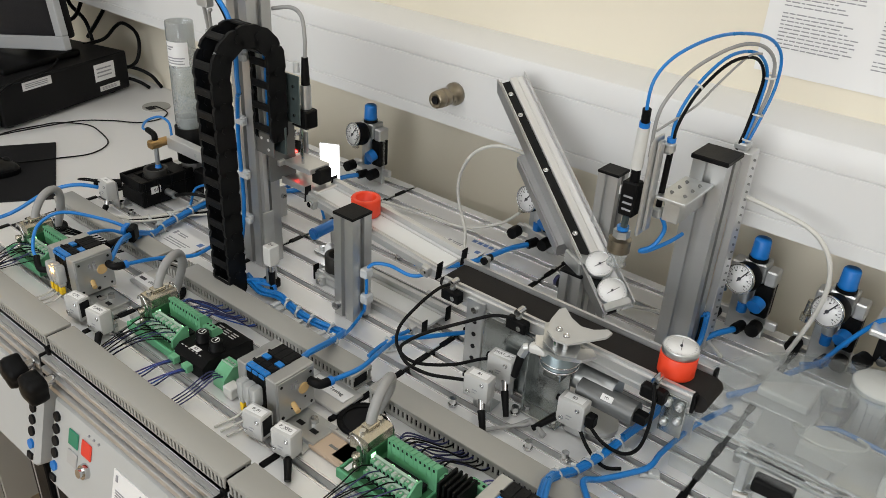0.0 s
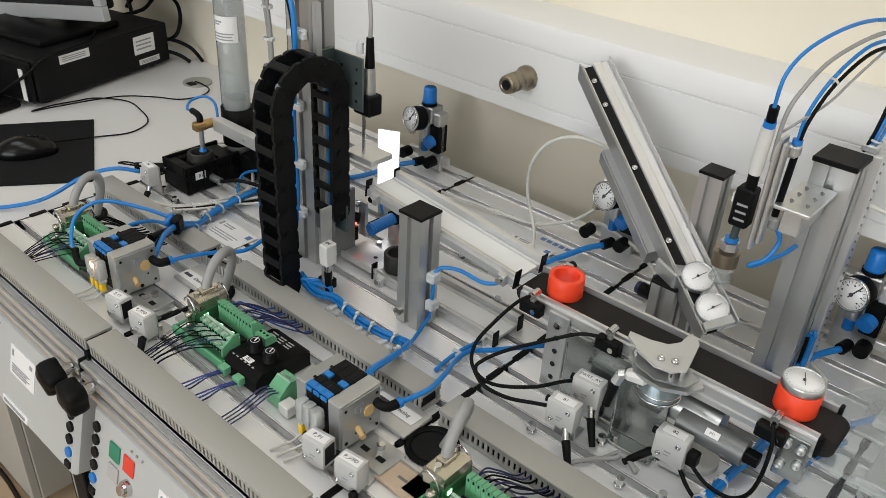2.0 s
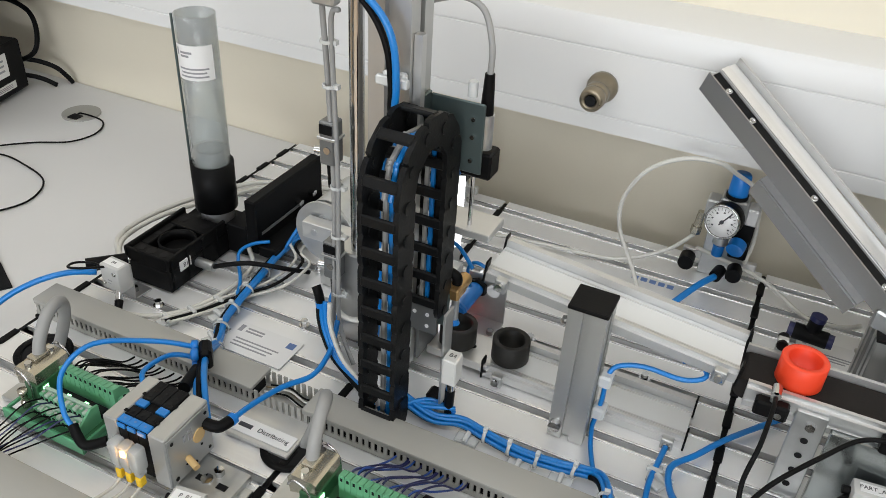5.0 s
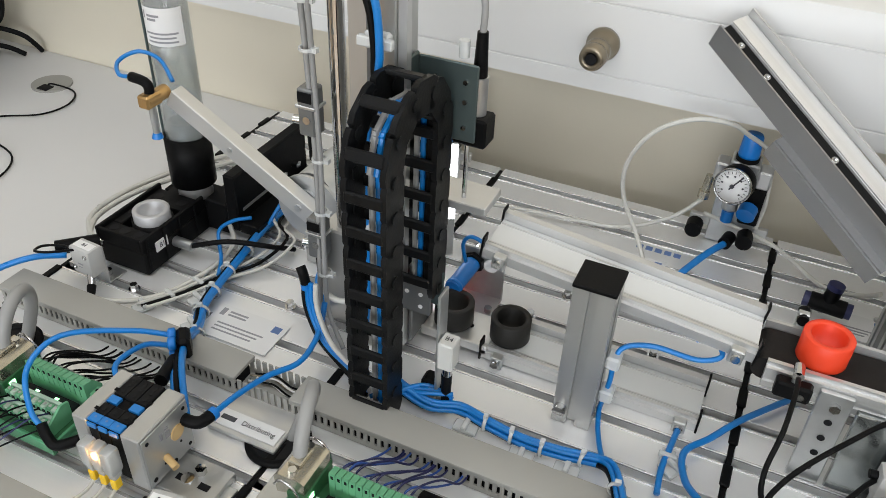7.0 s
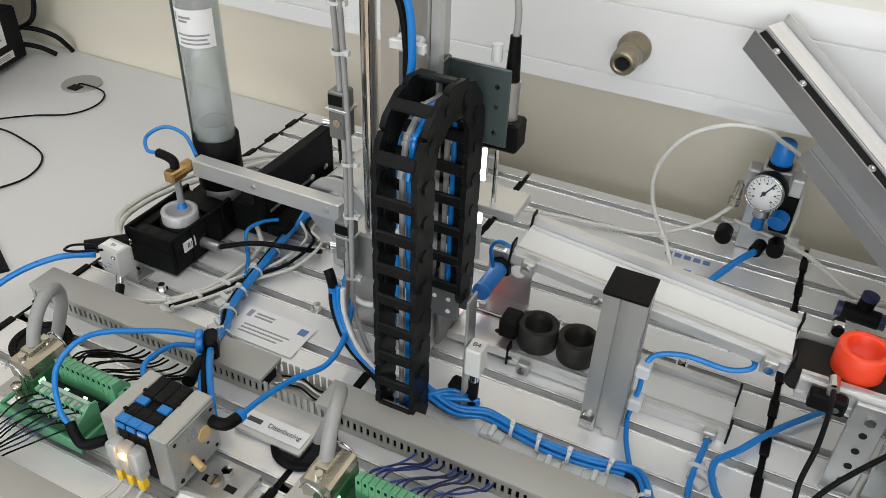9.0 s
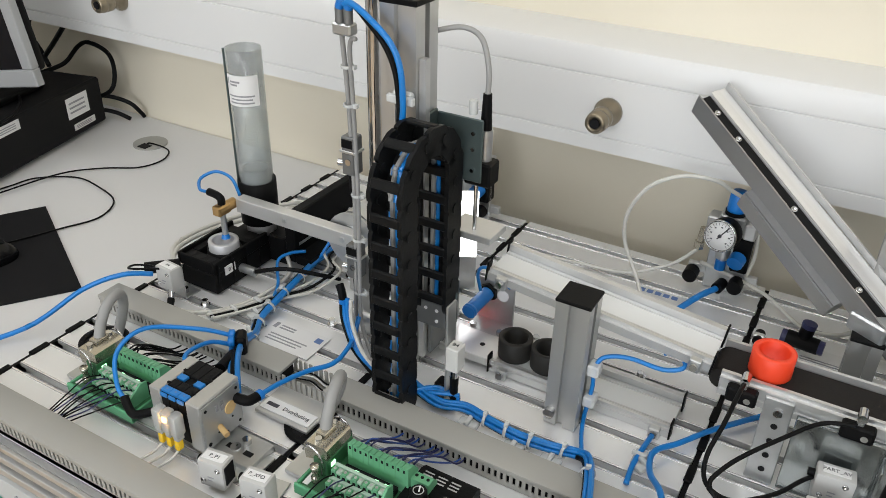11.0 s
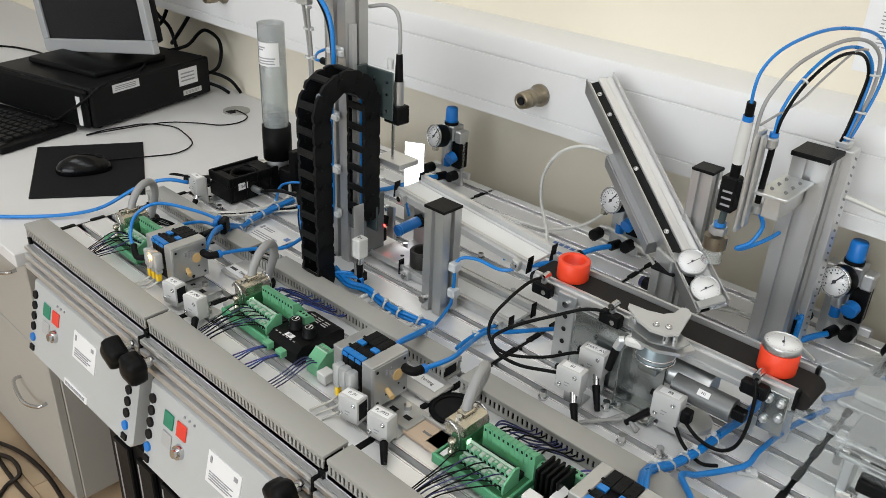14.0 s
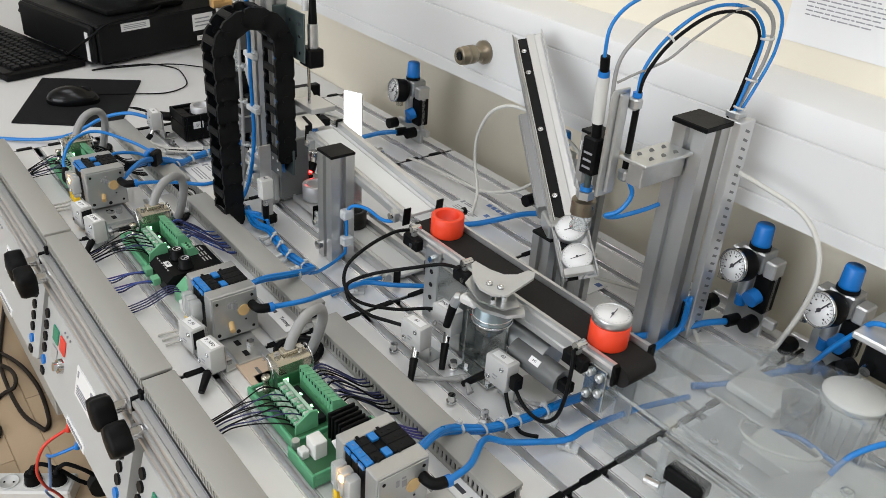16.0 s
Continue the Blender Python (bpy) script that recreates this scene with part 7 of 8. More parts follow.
t = thing("relay_module", 0.54, 0.12, 0.0, "green relay carrier with black heat sink and white relays", "relay module")
part("carrier", B(NB(), 0.5235, 0.572, 0.080, 0.1285, 0.003, 0.014, 0.001), PCB, t)
part("carrier_wall", B(NB(), 0.5235, 0.572, 0.078, 0.081, 0.003, 0.019, 0.0008), PCB, t)
part("carrier_wall", B(NB(), 0.5690, 0.572, 0.0812, 0.1285, 0.0142, 0.019, 0.0006), PCB, t)
part("circuit_board", B(NB(), 0.525, 0.5685, 0.0815, 0.1280, 0.0141, 0.0150), BOARD, t)
side = part("side_terminal", B(NB(), 0.545, 0.572, 0.150, 0.160, 0.004, 0.034, 0.0008), TERM, t, "green screw terminal beside the heat sink")
for k in range(4):
    part("screw", C(NB(), (0.549 + 0.0062 * k, 0.155, 0.034), (0.549 + 0.0062 * k, 0.155, 0.0345), 0.0017, n=8), DARKV, side)
    part("wire", hose(NB(), [(0.549 + 0.0062 * k, 0.160, 0.024), (0.556 + 0.0062 * k, 0.172, 0.026), (0.564 + 0.006 * k, 0.190, 0.016), (0.568 + 0.006 * k, 0.200, 0.012)], 0.0011, 5, 4), PURPLE, side)
for k in range(5):
    part("heat_sink_fin", B(NB(), 0.531 + k * 0.0062, 0.534 + k * 0.0062, 0.118, 0.148, 0.0142, 0.046, 0.0006), BLACK, t)
part("relay", B(NB(), 0.535, 0.552, 0.092, 0.106, 0.0142, 0.034, 0.001), WHITE, t, "white relay")
part("relay", B(NB(), 0.535, 0.545, 0.082, 0.0905, 0.0142, 0.024, 0.001), BOXW, t)
part("label_tag", OB(NB(), (0.563, 0.118, 0.034), (0.012, 0.022, 0.002), (0, 20, 0)), PAPER, t)
part("fuse", C(NB(), (0.526, 0.086, 0.0142), (0.526, 0.086, 0.024), 0.004), STEEL, t)

t = thing("wood_tone_rail", 0.385, 0.115, 0.0, "copper-toned slotted mounting rail on the plate", "rail")
part("rail", B(NB(), 0.366, 0.420, 0.098, 0.132, 0.001, 0.006, 0.001), WOODG, t)
part("lip", B(NB(), 0.366, 0.420, 0.1285, 0.132, 0.006, 0.011, 0.0006), STEEL, t)
part("slot", B(NB(), 0.384, 0.396, 0.112, 0.1155, 0.0058, 0.0062), SWITCH, t)


# ---- labels on the plates ----
def plate_label(x0, x1, y0, y1, z, word, rz=0):
    t = thing("plate_label", (x0 + x1) / 2, (y0 + y1) / 2, z, "white printed paper label on the mounting plate", "label", "labels on the plates", rz=rz)
    w, d = (x1 - x0) / 2, (y1 - y0) / 2
    part("sheet", B(NB(), -w, w, -d, d, 0.0002, 0.001), PAPER, t, world=False)
    if word:
        q = B(NB(), -w * 0.88, -w * 0.42, -d * 0.28, d * 0.28, 0.001, 0.0012)
        part("mark", q, INK, t, world=False)
        k = letters(word, d * 0.8, Matrix.Translation((w * 0.32, 0, 0.0013)), INK, None)
        k.parent = t
    else:
        q = NB()
        B(q, -w * 0.85, -w * 0.72, d * 0.35, d * 0.8, 0.001, 0.0013)
        for k in range(2):
            B(q, -w * 0.62, -w * 0.1, d * (0.62 - 0.2 * k), d * (0.72 - 0.2 * k), 0.001, 0.0013)
        for k in range(3):
            B(q, -w * 0.7, w * (0.62 - 0.1 * k), d * (-0.15 - 0.22 * k), d * (-0.07 - 0.22 * k), 0.001, 0.0013)
        part("print", q, INKG, t, world=False)
        part("flag", B(NB(), w * 0.66, w * 0.88, d * 0.35, d * 0.75, 0.001, 0.0013), INKB, t, world=False)
    return t


plate_label(-0.165, -0.082, 0.252, 0.298, 0.001, "")
plate_label(0.165, 0.24, 0.545, 0.588, 0.001, "")
plate_label(0.40, 0.475, 0.545, 0.588, 0.001, "")
plate_label(-0.072, -0.008, 0.160, 0.178, 0.006, "Distributing")
plate_label(0.285, 0.345, 0.172, 0.190, 0.006, "Testing")
plate_label(0.640, 0.700, 0.180, 0.198, 0.006, "Processing")
for x in (-0.04, 0.316, 0.672):
    t = thing("label_carrier", x, 0.17, 0.0, "aluminium strip carrying the station label", "strip", "label strips")
    part("strip", B(NB(), x - 0.035, x + 0.035, 0.155, 0.200, 0.001, 0.0058, 0.001), ALU, t)
    q = NB()
    C(q, (x - 0.01, 0.10, 0.001), (x - 0.01, 0.10, 0.010), 0.0055, n=12)
    part("bolt", q, CHROME, t)
    part("slot_rail", B(NB(), x - 0.03, x + 0.03, 0.088, 0.112, 0.001, 0.004, 0.0005), STEEL, t)
for x0, mt in ((0.2, INKB), (0.56, INKG)):
    t = thing("plate_marking", x0, 0.6, 0.0, "faint printed maker's mark on the plate", "marking", "printed marks")
    for k in range(5):
        part("mark_bar", B(NB(), x0 + k * 0.011, x0 + 0.008 + k * 0.011, 0.604, 0.612, 0.0002, 0.0006), mt, t)


# ---- tubes and cables on the plates ----
def tie(pts_mid, r=0.006, label="white nylon cable tie round the tubes"):
    x, y, z, rz = pts_mid
    m = Matrix.Translation((x, y, z)) @ Euler((radians(90), 0, radians(rz))).to_matrix().to_4x4()
    q = lathe(NB(), [(r, -0.0016), (r + 0.0012, -0.0016), (r + 0.0012, 0.0016), (r, 0.0016)], m, 14, True)
    OB(q, (x, y, z + r + 0.002), (0.005, 0.004, 0.004), (0, 0, rz))
    return solo("cable_tie", q, TIE, label, "cable tie", "cable ties")


def cable_clip(x, y, rz=0):
    t = thing("cable_clip", x, y, 0.0, "white plastic cable tie base screwed to the plate", "cable clip", "cable clips", rz=rz)
    part("base", B(NB(), -0.011, 0.011, -0.006, 0.006, 0.001, 0.006, 0.001), TIE, t, world=False)
    part("hook", B(NB(), -0.0025, 0.0025, -0.008, 0.008, 0.006, 0.011, 0.001), TIE, t, world=False)
    return t


def bundle(name, pts, n, r, materials, label, spread=0.004):
    """Several tubes running side by side along one line."""
    t = thing(name, *pts[0], label, "tube bundle", "tube bundles")
    rnd = random.Random(len(pts) * 7 + n)
    r, spread = r * 0.8, spread * 0.72
    for k in range(n):
        a = 2 * math.pi * k / n
        ps = [(p[0] + spread * math.cos(a) * (1 if i else 1.3), p[1] + spread * math.sin(a) * 0.9, max(r + 0.0005, p[2] + spread * math.sin(a + 0.7))) for i, p in enumerate(pts)]
        part("tube", hose(NB(), ps, r, 8, 6), materials[k % len(materials)], t)
    return t


# station 1: main bundle from the valves along the swivel drive
bundle("tube_bundle", [(-0.072, 0.128, 0.046), (-0.105, 0.165, 0.05), (-0.135, 0.205, 0.035), (-0.155, 0.245, 0.014), (-0.172, 0.275, 0.012), (-0.18, 0.31, 0.012), (-0.188, 0.36, 0.012), (-0.195, 0.41, 0.014), (-0.19, 0.45, 0.02)], 5, 0.0038, [BLUE, BLUE, BLACK, BLUE, BLUE], "bundle of blue and black air tubes on the first station", 0.0062)
for p in ((-0.148, 0.235, 0.016, 40), (-0.168, 0.268, 0.012, 25), (-0.178, 0.30, 0.012, 10), (-0.185, 0.335, 0.012, 8), (-0.19, 0.375, 0.012, 8)):
    tie(p, 0.0078)
for p in ((-0.19, 0.29, 70), (-0.196, 0.345, 80), (-0.2, 0.39, 80), (-0.17, 0.255, 60)):
    cable_clip(*p)
cable("air_tube", [(-0.205, 0.41, 0.03), (-0.22, 0.395, 0.03), (-0.225, 0.375, 0.026), (-0.205, 0.35, 0.012), (-0.19, 0.325, 0.012)], 0.003, BLUE, "blue air tube curling beside the block", "tube")
cable("air_tube", [(-0.12, 0.40, 0.05), (-0.14, 0.425, 0.07), (-0.17, 0.44, 0.06), (-0.19, 0.42, 0.02)], 0.003, BLUE, "blue air tube to the swivel drive", "tube")
cable("air_tube", [(-0.06, 0.36, 0.075), (-0.07, 0.35, 0.055), (-0.078, 0.345, 0.03), (-0.06, 0.33, 0.02), (-0.045, 0.315, 0.02)], 0.003, BLUE, "blue air tube hanging beside the lift", "tube")
# splitter and feed loop
t = thing("tube_splitter", -0.132, 0.196, 0.035, "blue and black four-way tube splitter", "splitter")
part("body", OB(NB(), (-0.127, 0.199, 0.044), (0.012, 0.022, 0.024), (0, 0, 39), 0.003), BLACK, t)
for h, z in ((-0.0066, 0.0375), (0.0066, 0.0375), (-0.0066, 0.0505), (0.0066, 0.0505)):
    p = Vector((-0.132 + 0.6 * h, 0.195 - 0.75 * h, z))
    q = lathe(NB(), [(0.0044, 0), (0.0062, 0.001), (0.0062, 0.006), (0.0046, 0.007), (0.0040, 0.0072), (0.0038, 0.004)], Matrix.Translation(p) @ Vector((-0.78, -0.62, 0)).to_track_quat("Z", "Y").to_matrix().to_4x4(), 18)
    part("collar", q, BLUEP, t, "blue release collar")
part("sleeve", C(NB(), (-0.112, 0.150, 0.047), (-0.122, 0.180, 0.042), 0.0062, n=12), BLACK, t)
cable("feed_tube", [(-0.138, 0.197, 0.0505), (-0.165, 0.176, 0.062), (-0.20, 0.135, 0.075), (-0.205, 0.10, 0.065), (-0.185, 0.078, 0.045), (-0.172, 0.076, 0.03)], 0.0034, BLUE, "blue feed tube looping over the terminals", "tube")
cable("feed_tube", [(-0.140, 0.196, 0.0375), (-0.156, 0.18, 0.045), (-0.155, 0.145, 0.052), (-0.135, 0.128, 0.05), (-0.122, 0.118, 0.066)], 0.0034, BLUE, "blue tube looping down to the valve block", "tube")
t = thing("tube_elbow", -0.165, 0.07, 0.02, "black elbow fitting at the valve block side", "fitting")
part("elbow", hose(NB(), [(-0.176, 0.077, 0.034), (-0.168, 0.073, 0.028), (-0.158, 0.072, 0.022), (-0.146, 0.085, 0.022)], 0.0046, 10), BLACK, t)
cable("supply_tube", [(-0.050, 0.139, 0.046), (-0.048, 0.168, 0.042), (-0.042, 0.205, 0.035), (-0.03, 0.235, 0.03), (-0.030, 0.262, 0.032), (-0.036, 0.285, 0.036), (-0.04, 0.30, 0.05)], 0.0038, BLUE, "thick blue supply tube crossing the cable duct", "tube")
cable("supply_tube", [(-0.335, 0.262, 0.03), (-0.36, 0.235, 0.035), (-0.395, 0.20, 0.02), (-0.44, 0.14, -0.02), (-0.50, 0.06, DESK_Z + 0.005), (-0.6, -0.03, DESK_Z + 0.005), (-0.75, -0.07, DESK_Z + 0.005)], 0.0045, BLUE, "thick blue supply tube running over the desk", "tube")
t = thing("tube_coupler", -0.345, 0.275, 0.025, "black tube coupler with chrome ends", "fitting")
part("coupler", C(NB(), (-0.357, 0.268, 0.028), (-0.325, 0.30, 0.028), 0.008, n=14), BLACK, t)
part("chrome_end", C(NB(), (-0.325, 0.30, 0.028), (-0.313, 0.312, 0.028), 0.005, n=14), CHROME, t)
for k in range(2):
    cable("milky_tube", [(-0.333, 0.292 + 0.004 * k, 0.03), (-0.375 - 0.008 * k, 0.345, 0.018), (-0.38 - 0.012 * k, 0.42, 0.01), (-0.35 - 0.02 * k, 0.50, 0.005), (-0.30 - 0.02 * k, 0.56, 0.008), (-0.2, 0.60, 0.008)], 0.0045, TUBEG, "milky air tube curving round the magazine", "tube")
cable("sensor_cable", [(-0.31, 0.255, 0.05), (-0.325, 0.235, 0.055), (-0.345, 0.235, 0.05), (-0.35, 0.25, 0.045), (-0.335, 0.262, 0.042), (-0.318, 0.258, 0.042)], 0.0016, BLACK, "thin black cable looped at the sensor box")
cable("grey_cable", [(-0.28, 0.235, 0.012), (-0.25, 0.25, 0.008), (-0.225, 0.28, 0.006), (-0.21, 0.33, 0.006), (-0.212, 0.38, 0.008), (-0.23, 0.40, 0.02)], 0.0034, TUBEG, "pale grey cable lying along the plate")
bundle("wire_bundle", [(-0.068, 0.215, 0.012), (-0.05, 0.222, 0.010), (-0.03, 0.218, 0.008), (-0.015, 0.22, 0.01)], 5, 0.0012, [WHITE, BLACK, OLDBRASS], "thin mixed wires in the open duct gap", 0.005)

for k, (mt, off) in enumerate(((BLACK, -0.004), (BLUE, 0.0), (BLUE, 0.004), (TUBEG, 0.009))):
    cable("chain_feed", [(-0.050 + off, 0.288, 0.080), (-0.048 + off, 0.284, 0.060), (-0.040 + off, 0.28, 0.040), (-0.026 + off, 0.275, 0.022), (-0.004 + off, 0.268, 0.012), (0.020 + off, 0.256, 0.010), (0.036, 0.246, 0.010)], 0.0034, mt, "air tube curving down to the energy chain foot", "tube")
t = thing("tube_elbow", -0.055, 0.29, 0.08, "small black elbow with blue collar beside the lift", "fitting")
part("elbow", hose(NB(), [(-0.052, 0.288, 0.076), (-0.054, 0.288, 0.088), (-0.058, 0.29, 0.094)], 0.0048, 10), BLACK, t)
part("collar", C(NB(), (-0.0515, 0.288, 0.072), (-0.052, 0.288, 0.078), 0.0052, n=14), BLUEP, t)

# small hardware on the first station
def slot_bolt(x, y):
    b = NB()
    C(b, (x, y, 0.001), (x, y, 0.0026), 0.0062, n=14)
    C(b, (x, y, 0.0026), (x, y, 0.0085), 0.0042, n=6)
    return solo("plate_bolt", b, CHROME, "bright bolt in the plate slot", "bolt", "plate bolts")


for x, y in ((-0.262, 0.275), (-0.235, 0.227), (-0.10, 0.326), (-0.075, 0.376), (-0.145, 0.426), (-0.215, 0.576), (-0.06, 0.576), (0.13, 0.426), (0.26, 0.426), (0.155, 0.476), (0.02, 0.426)):
    slot_bolt(x, y)
t = thing("angle_bracket", -0.085, 0.44, 0.0, "bright bent steel bracket behind the swivel drive", "bracket")
part("upright", B(NB(), -0.084, -0.080, 0.405, 0.455, 0.001, 0.085, 0.0008), STEEL, t)
part("flange", OB(NB(), (-0.062, 0.43, 0.084), (0.040, 0.046, 0.003), (0, 14, 0), 0.0006), BRIGHT, t)
part("slot", OB(NB(), (-0.062, 0.43, 0.0862), (0.026, 0.006, 0.0006), (0, 14, 0)), DARKV, t)
for yy in (0.416, 0.446):
    part("bolt", C(NB(), (-0.080, yy, 0.04), (-0.074, yy, 0.04), 0.0042, n=8), CHROME, t)
for k in range(3):
    cable("sensor_cable", [(-0.20 + 0.01 * k, 0.47, 0.012), (-0.19 + 0.012 * k, 0.43 - 0.006 * k, 0.024), (-0.165 + 0.01 * k, 0.405, 0.020), (-0.175 + 0.01 * k, 0.365, 0.010), (-0.196 + 0.008 * k, 0.33, 0.008), (-0.215 + 0.006 * k, 0.285, 0.008), (-0.235 + 0.006 * k, 0.25, 0.010)], 0.0022, TUBEG if k != 1 else BLACK, "thin sensor cable tied along the first station")
for x, y, a in ((-0.205, 0.31, 75), (-0.218, 0.28, 70), (-0.232, 0.255, 60)):
    cable_clip(x, y, a)

# station 2: bundle from the chain foot to the valves
S2 = [(0.055, 0.262, 0.02), (0.09, 0.258, 0.012), (0.118, 0.266, 0.012), (0.146, 0.261, 0.012), (0.180, 0.256, 0.012), (0.215, 0.258, 0.012), (0.246, 0.262, 0.014), (0.262, 0.25, 0.024), (0.275, 0.215, 0.036), (0.288, 0.170, 0.05), (0.296, 0.146, 0.052)]
bundle("tube_bundle", S2, 5, 0.0028, [BLUE, BLUE, BLUE, BLACK, BLUE], "bundle of blue air tubes along the second station", 0.0045)
for p in ((0.146, 0.261, 0.012, 95), (0.172, 0.257, 0.012, 95), (0.2, 0.256, 0.012, 90), (0.235, 0.26, 0.013, 80), (0.27, 0.228, 0.03, 10)):
    tie(p, 0.0064)
for p in ((0.13, 0.255, 0), (0.185, 0.248, 0), (0.225, 0.25, 0)):
    cable_clip(*p)
cable("supply_tube", [(0.341, 0.155, 0.046), (0.348, 0.195, 0.045), (0.336, 0.235, 0.036), (0.318, 0.27, 0.02), (0.312, 0.305, 0.014), (0.33, 0.335, 0.010), (0.355, 0.375, 0.008), (0.40, 0.43, 0.008)], 0.0042, BLUE, "thick blue supply tube crossing the station joint", "tube")
cable_clip(0.308, 0.292, 60)
cable("post_tube", [(0.232, 0.322, 0.012), (0.236, 0.322, 0.05), (0.236, 0.322, 0.075), (0.242, 0.328, 0.088), (0.265, 0.335, 0.092), (0.300, 0.335, 0.092), (0.318, 0.342, 0.098), (0.308, 0.352, 0.105), (0.295, 0.350, 0.100)], 0.0032, BLUE, "blue air tube tied along the post", "tube")
cable("post_tube", [(0.232, 0.322, 0.014), (0.238, 0.30, 0.008), (0.25, 0.27, 0.010), (0.262, 0.25, 0.02)], 0.0032, BLUE, "blue air tube at the post foot", "tube")
for z in (0.035, 0.075):
    t = thing("cable_clip", 0.234, 0.32, z, "white cable tie mount on the post", "cable clip", "cable clips")
    part("mount", B(NB(), 0.2295, 0.242, 0.314, 0.330, z - 0.007, z + 0.007, 0.002), TIE, t)
cable("air_tube", [(0.302, 0.336, 0.006), (0.300, 0.31, 0.008), (0.298, 0.285, 0.006), (0.30, 0.26, 0.004)], 0.0038, BLUE, "blue air tube beneath the low chute", "tube")
cable_clip(0.3, 0.30, 90)
for k in range(3):
    cable("chain_tube", [(0.040 + 0.008 * k, 0.243, 0.012), (0.055 + 0.006 * k, 0.258, 0.012 + 0.004 * k), (0.085, 0.262 + 0.005 * k, 0.02), (0.11, 0.27, 0.022 - 0.003 * k)], 0.003, BLUE, "blue air tube leaving the energy chain", "tube")
t = thing("tube_coupler", 0.085, 0.28, 0.01, "black tube coupler at the chain foot", "fitting")
part("coupler", B(NB(), 0.075, 0.097, 0.274, 0.292, 0.006, 0.022, 0.003), BLACK, t)
cable("air_tube", [(0.098, 0.41, 0.075), (0.085, 0.40, 0.095), (0.068, 0.40, 0.10), (0.058, 0.405, 0.085), (0.06, 0.41, 0.06)], 0.0028, BLUE, "blue air tube looping at the lift", "tube")

# behind the chutes
cable("milky_tube", [(0.02, 0.58, 0.02), (0.06, 0.600, 0.012), (0.115, 0.610, 0.010), (0.175, 0.622, 0.010), (0.228, 0.640, 0.03), (0.256, 0.655, 0.055)], 0.0036, TUBEG, "milky air tube to the pressure regulator", "tube")
cable("milky_tube", [(0.222, 0.555, 0.006), (0.201, 0.582, 0.03), (0.175, 0.594, 0.071), (0.172, 0.598, 0.112), (0.193, 0.600, 0.153), (0.229, 0.602, 0.176), (0.265, 0.61, 0.177), (0.285, 0.63, 0.160), (0.315, 0.672, 0.12), (0.325, 0.68, 0.06), (0.322, 0.66, 0.03)], 0.0036, TUBEG, "milky air tube arching by the regulator", "tube")
cable("milky_tube", [(0.262, 0.66, 0.035), (0.30, 0.655, 0.03), (0.35, 0.64, 0.026), (0.405, 0.60, 0.018), (0.44, 0.585, 0.03), (0.455, 0.575, 0.045)], 0.0036, TUBEG, "milky air tube running behind the ramp", "tube")
cable("milky_tube", [(0.604, 0.60, 0.222), (0.645, 0.60, 0.217), (0.692, 0.60, 0.207), (0.718, 0.60, 0.185), (0.730, 0.60, 0.15), (0.727, 0.60, 0.105), (0.712, 0.60, 0.045), (0.70, 0.60, 0.01)], 0.0041, TUBEG, "milky air tube arching beside the tower", "tube")
cable("milky_tube", [(0.46, 0.575, 0.012), (0.50, 0.60, 0.01), (0.56, 0.62, 0.01), (0.60, 0.60, 0.01), (0.64, 0.57, 0.01)], 0.0036, TUBEG, "milky air tube lying behind the tower", "tube")
t = thing("tube_tee", 0.415, 0.565, 0.02, "black three-way tube connector with blue collars", "fitting")
part("body", C(NB(), (0.392, 0.565, 0.022), (0.428, 0.562, 0.022), 0.0095, n=14), BLACK, t)
part("branch", C(NB(), (0.410, 0.564, 0.022), (0.412, 0.566, 0.042), 0.008, n=14), BLACK, t)
for p, q in (((0.386, 0.5655, 0.022), (0.392, 0.565, 0.022)), ((0.428, 0.562, 0.022), (0.434, 0.5615, 0.022)), ((0.412, 0.566, 0.042), (0.4125, 0.5665, 0.048))):
    part("collar", C(NB(), p, q, 0.0085, n=14), NAVY, t)

# station 3: bundles from the valves
bundle("tube_bundle", [(0.628, 0.148, 0.052), (0.612, 0.185, 0.045), (0.602, 0.215, 0.03), (0.609, 0.255, 0.016), (0.618, 0.30, 0.014), (0.622, 0.345, 0.014), (0.628, 0.395, 0.014), (0.625, 0.45, 0.014), (0.612, 0.515, 0.012), (0.607, 0.565, 0.02), (0.607, 0.57, 0.06)], 6, 0.003, [BLUE, BLUE, BLUE, BLUE, BLACK, BLUE], "bundle of blue air tubes along the third station", 0.0052)
for p in ((0.602, 0.225, 0.026, 5), (0.608, 0.25, 0.017, 15), (0.613, 0.272, 0.015, 12), (0.616, 0.29, 0.014, 10), (0.62, 0.325, 0.014, 8)):
    tie(p, 0.0064)
cable("supply_tube", [(0.665, 0.159, 0.046), (0.660, 0.19, 0.045), (0.628, 0.236, 0.026), (0.634, 0.262, 0.014), (0.650, 0.29, 0.012), (0.664, 0.318, 0.012), (0.664, 0.35, 0.012), (0.672, 0.42, 0.01), (0.69, 0.48, 0.01)], 0.0045, BLUE, "thick blue supply tube on the third station", "tube")
cable_clip(0.665, 0.318, 30)
cable_clip(0.625, 0.328, 20)
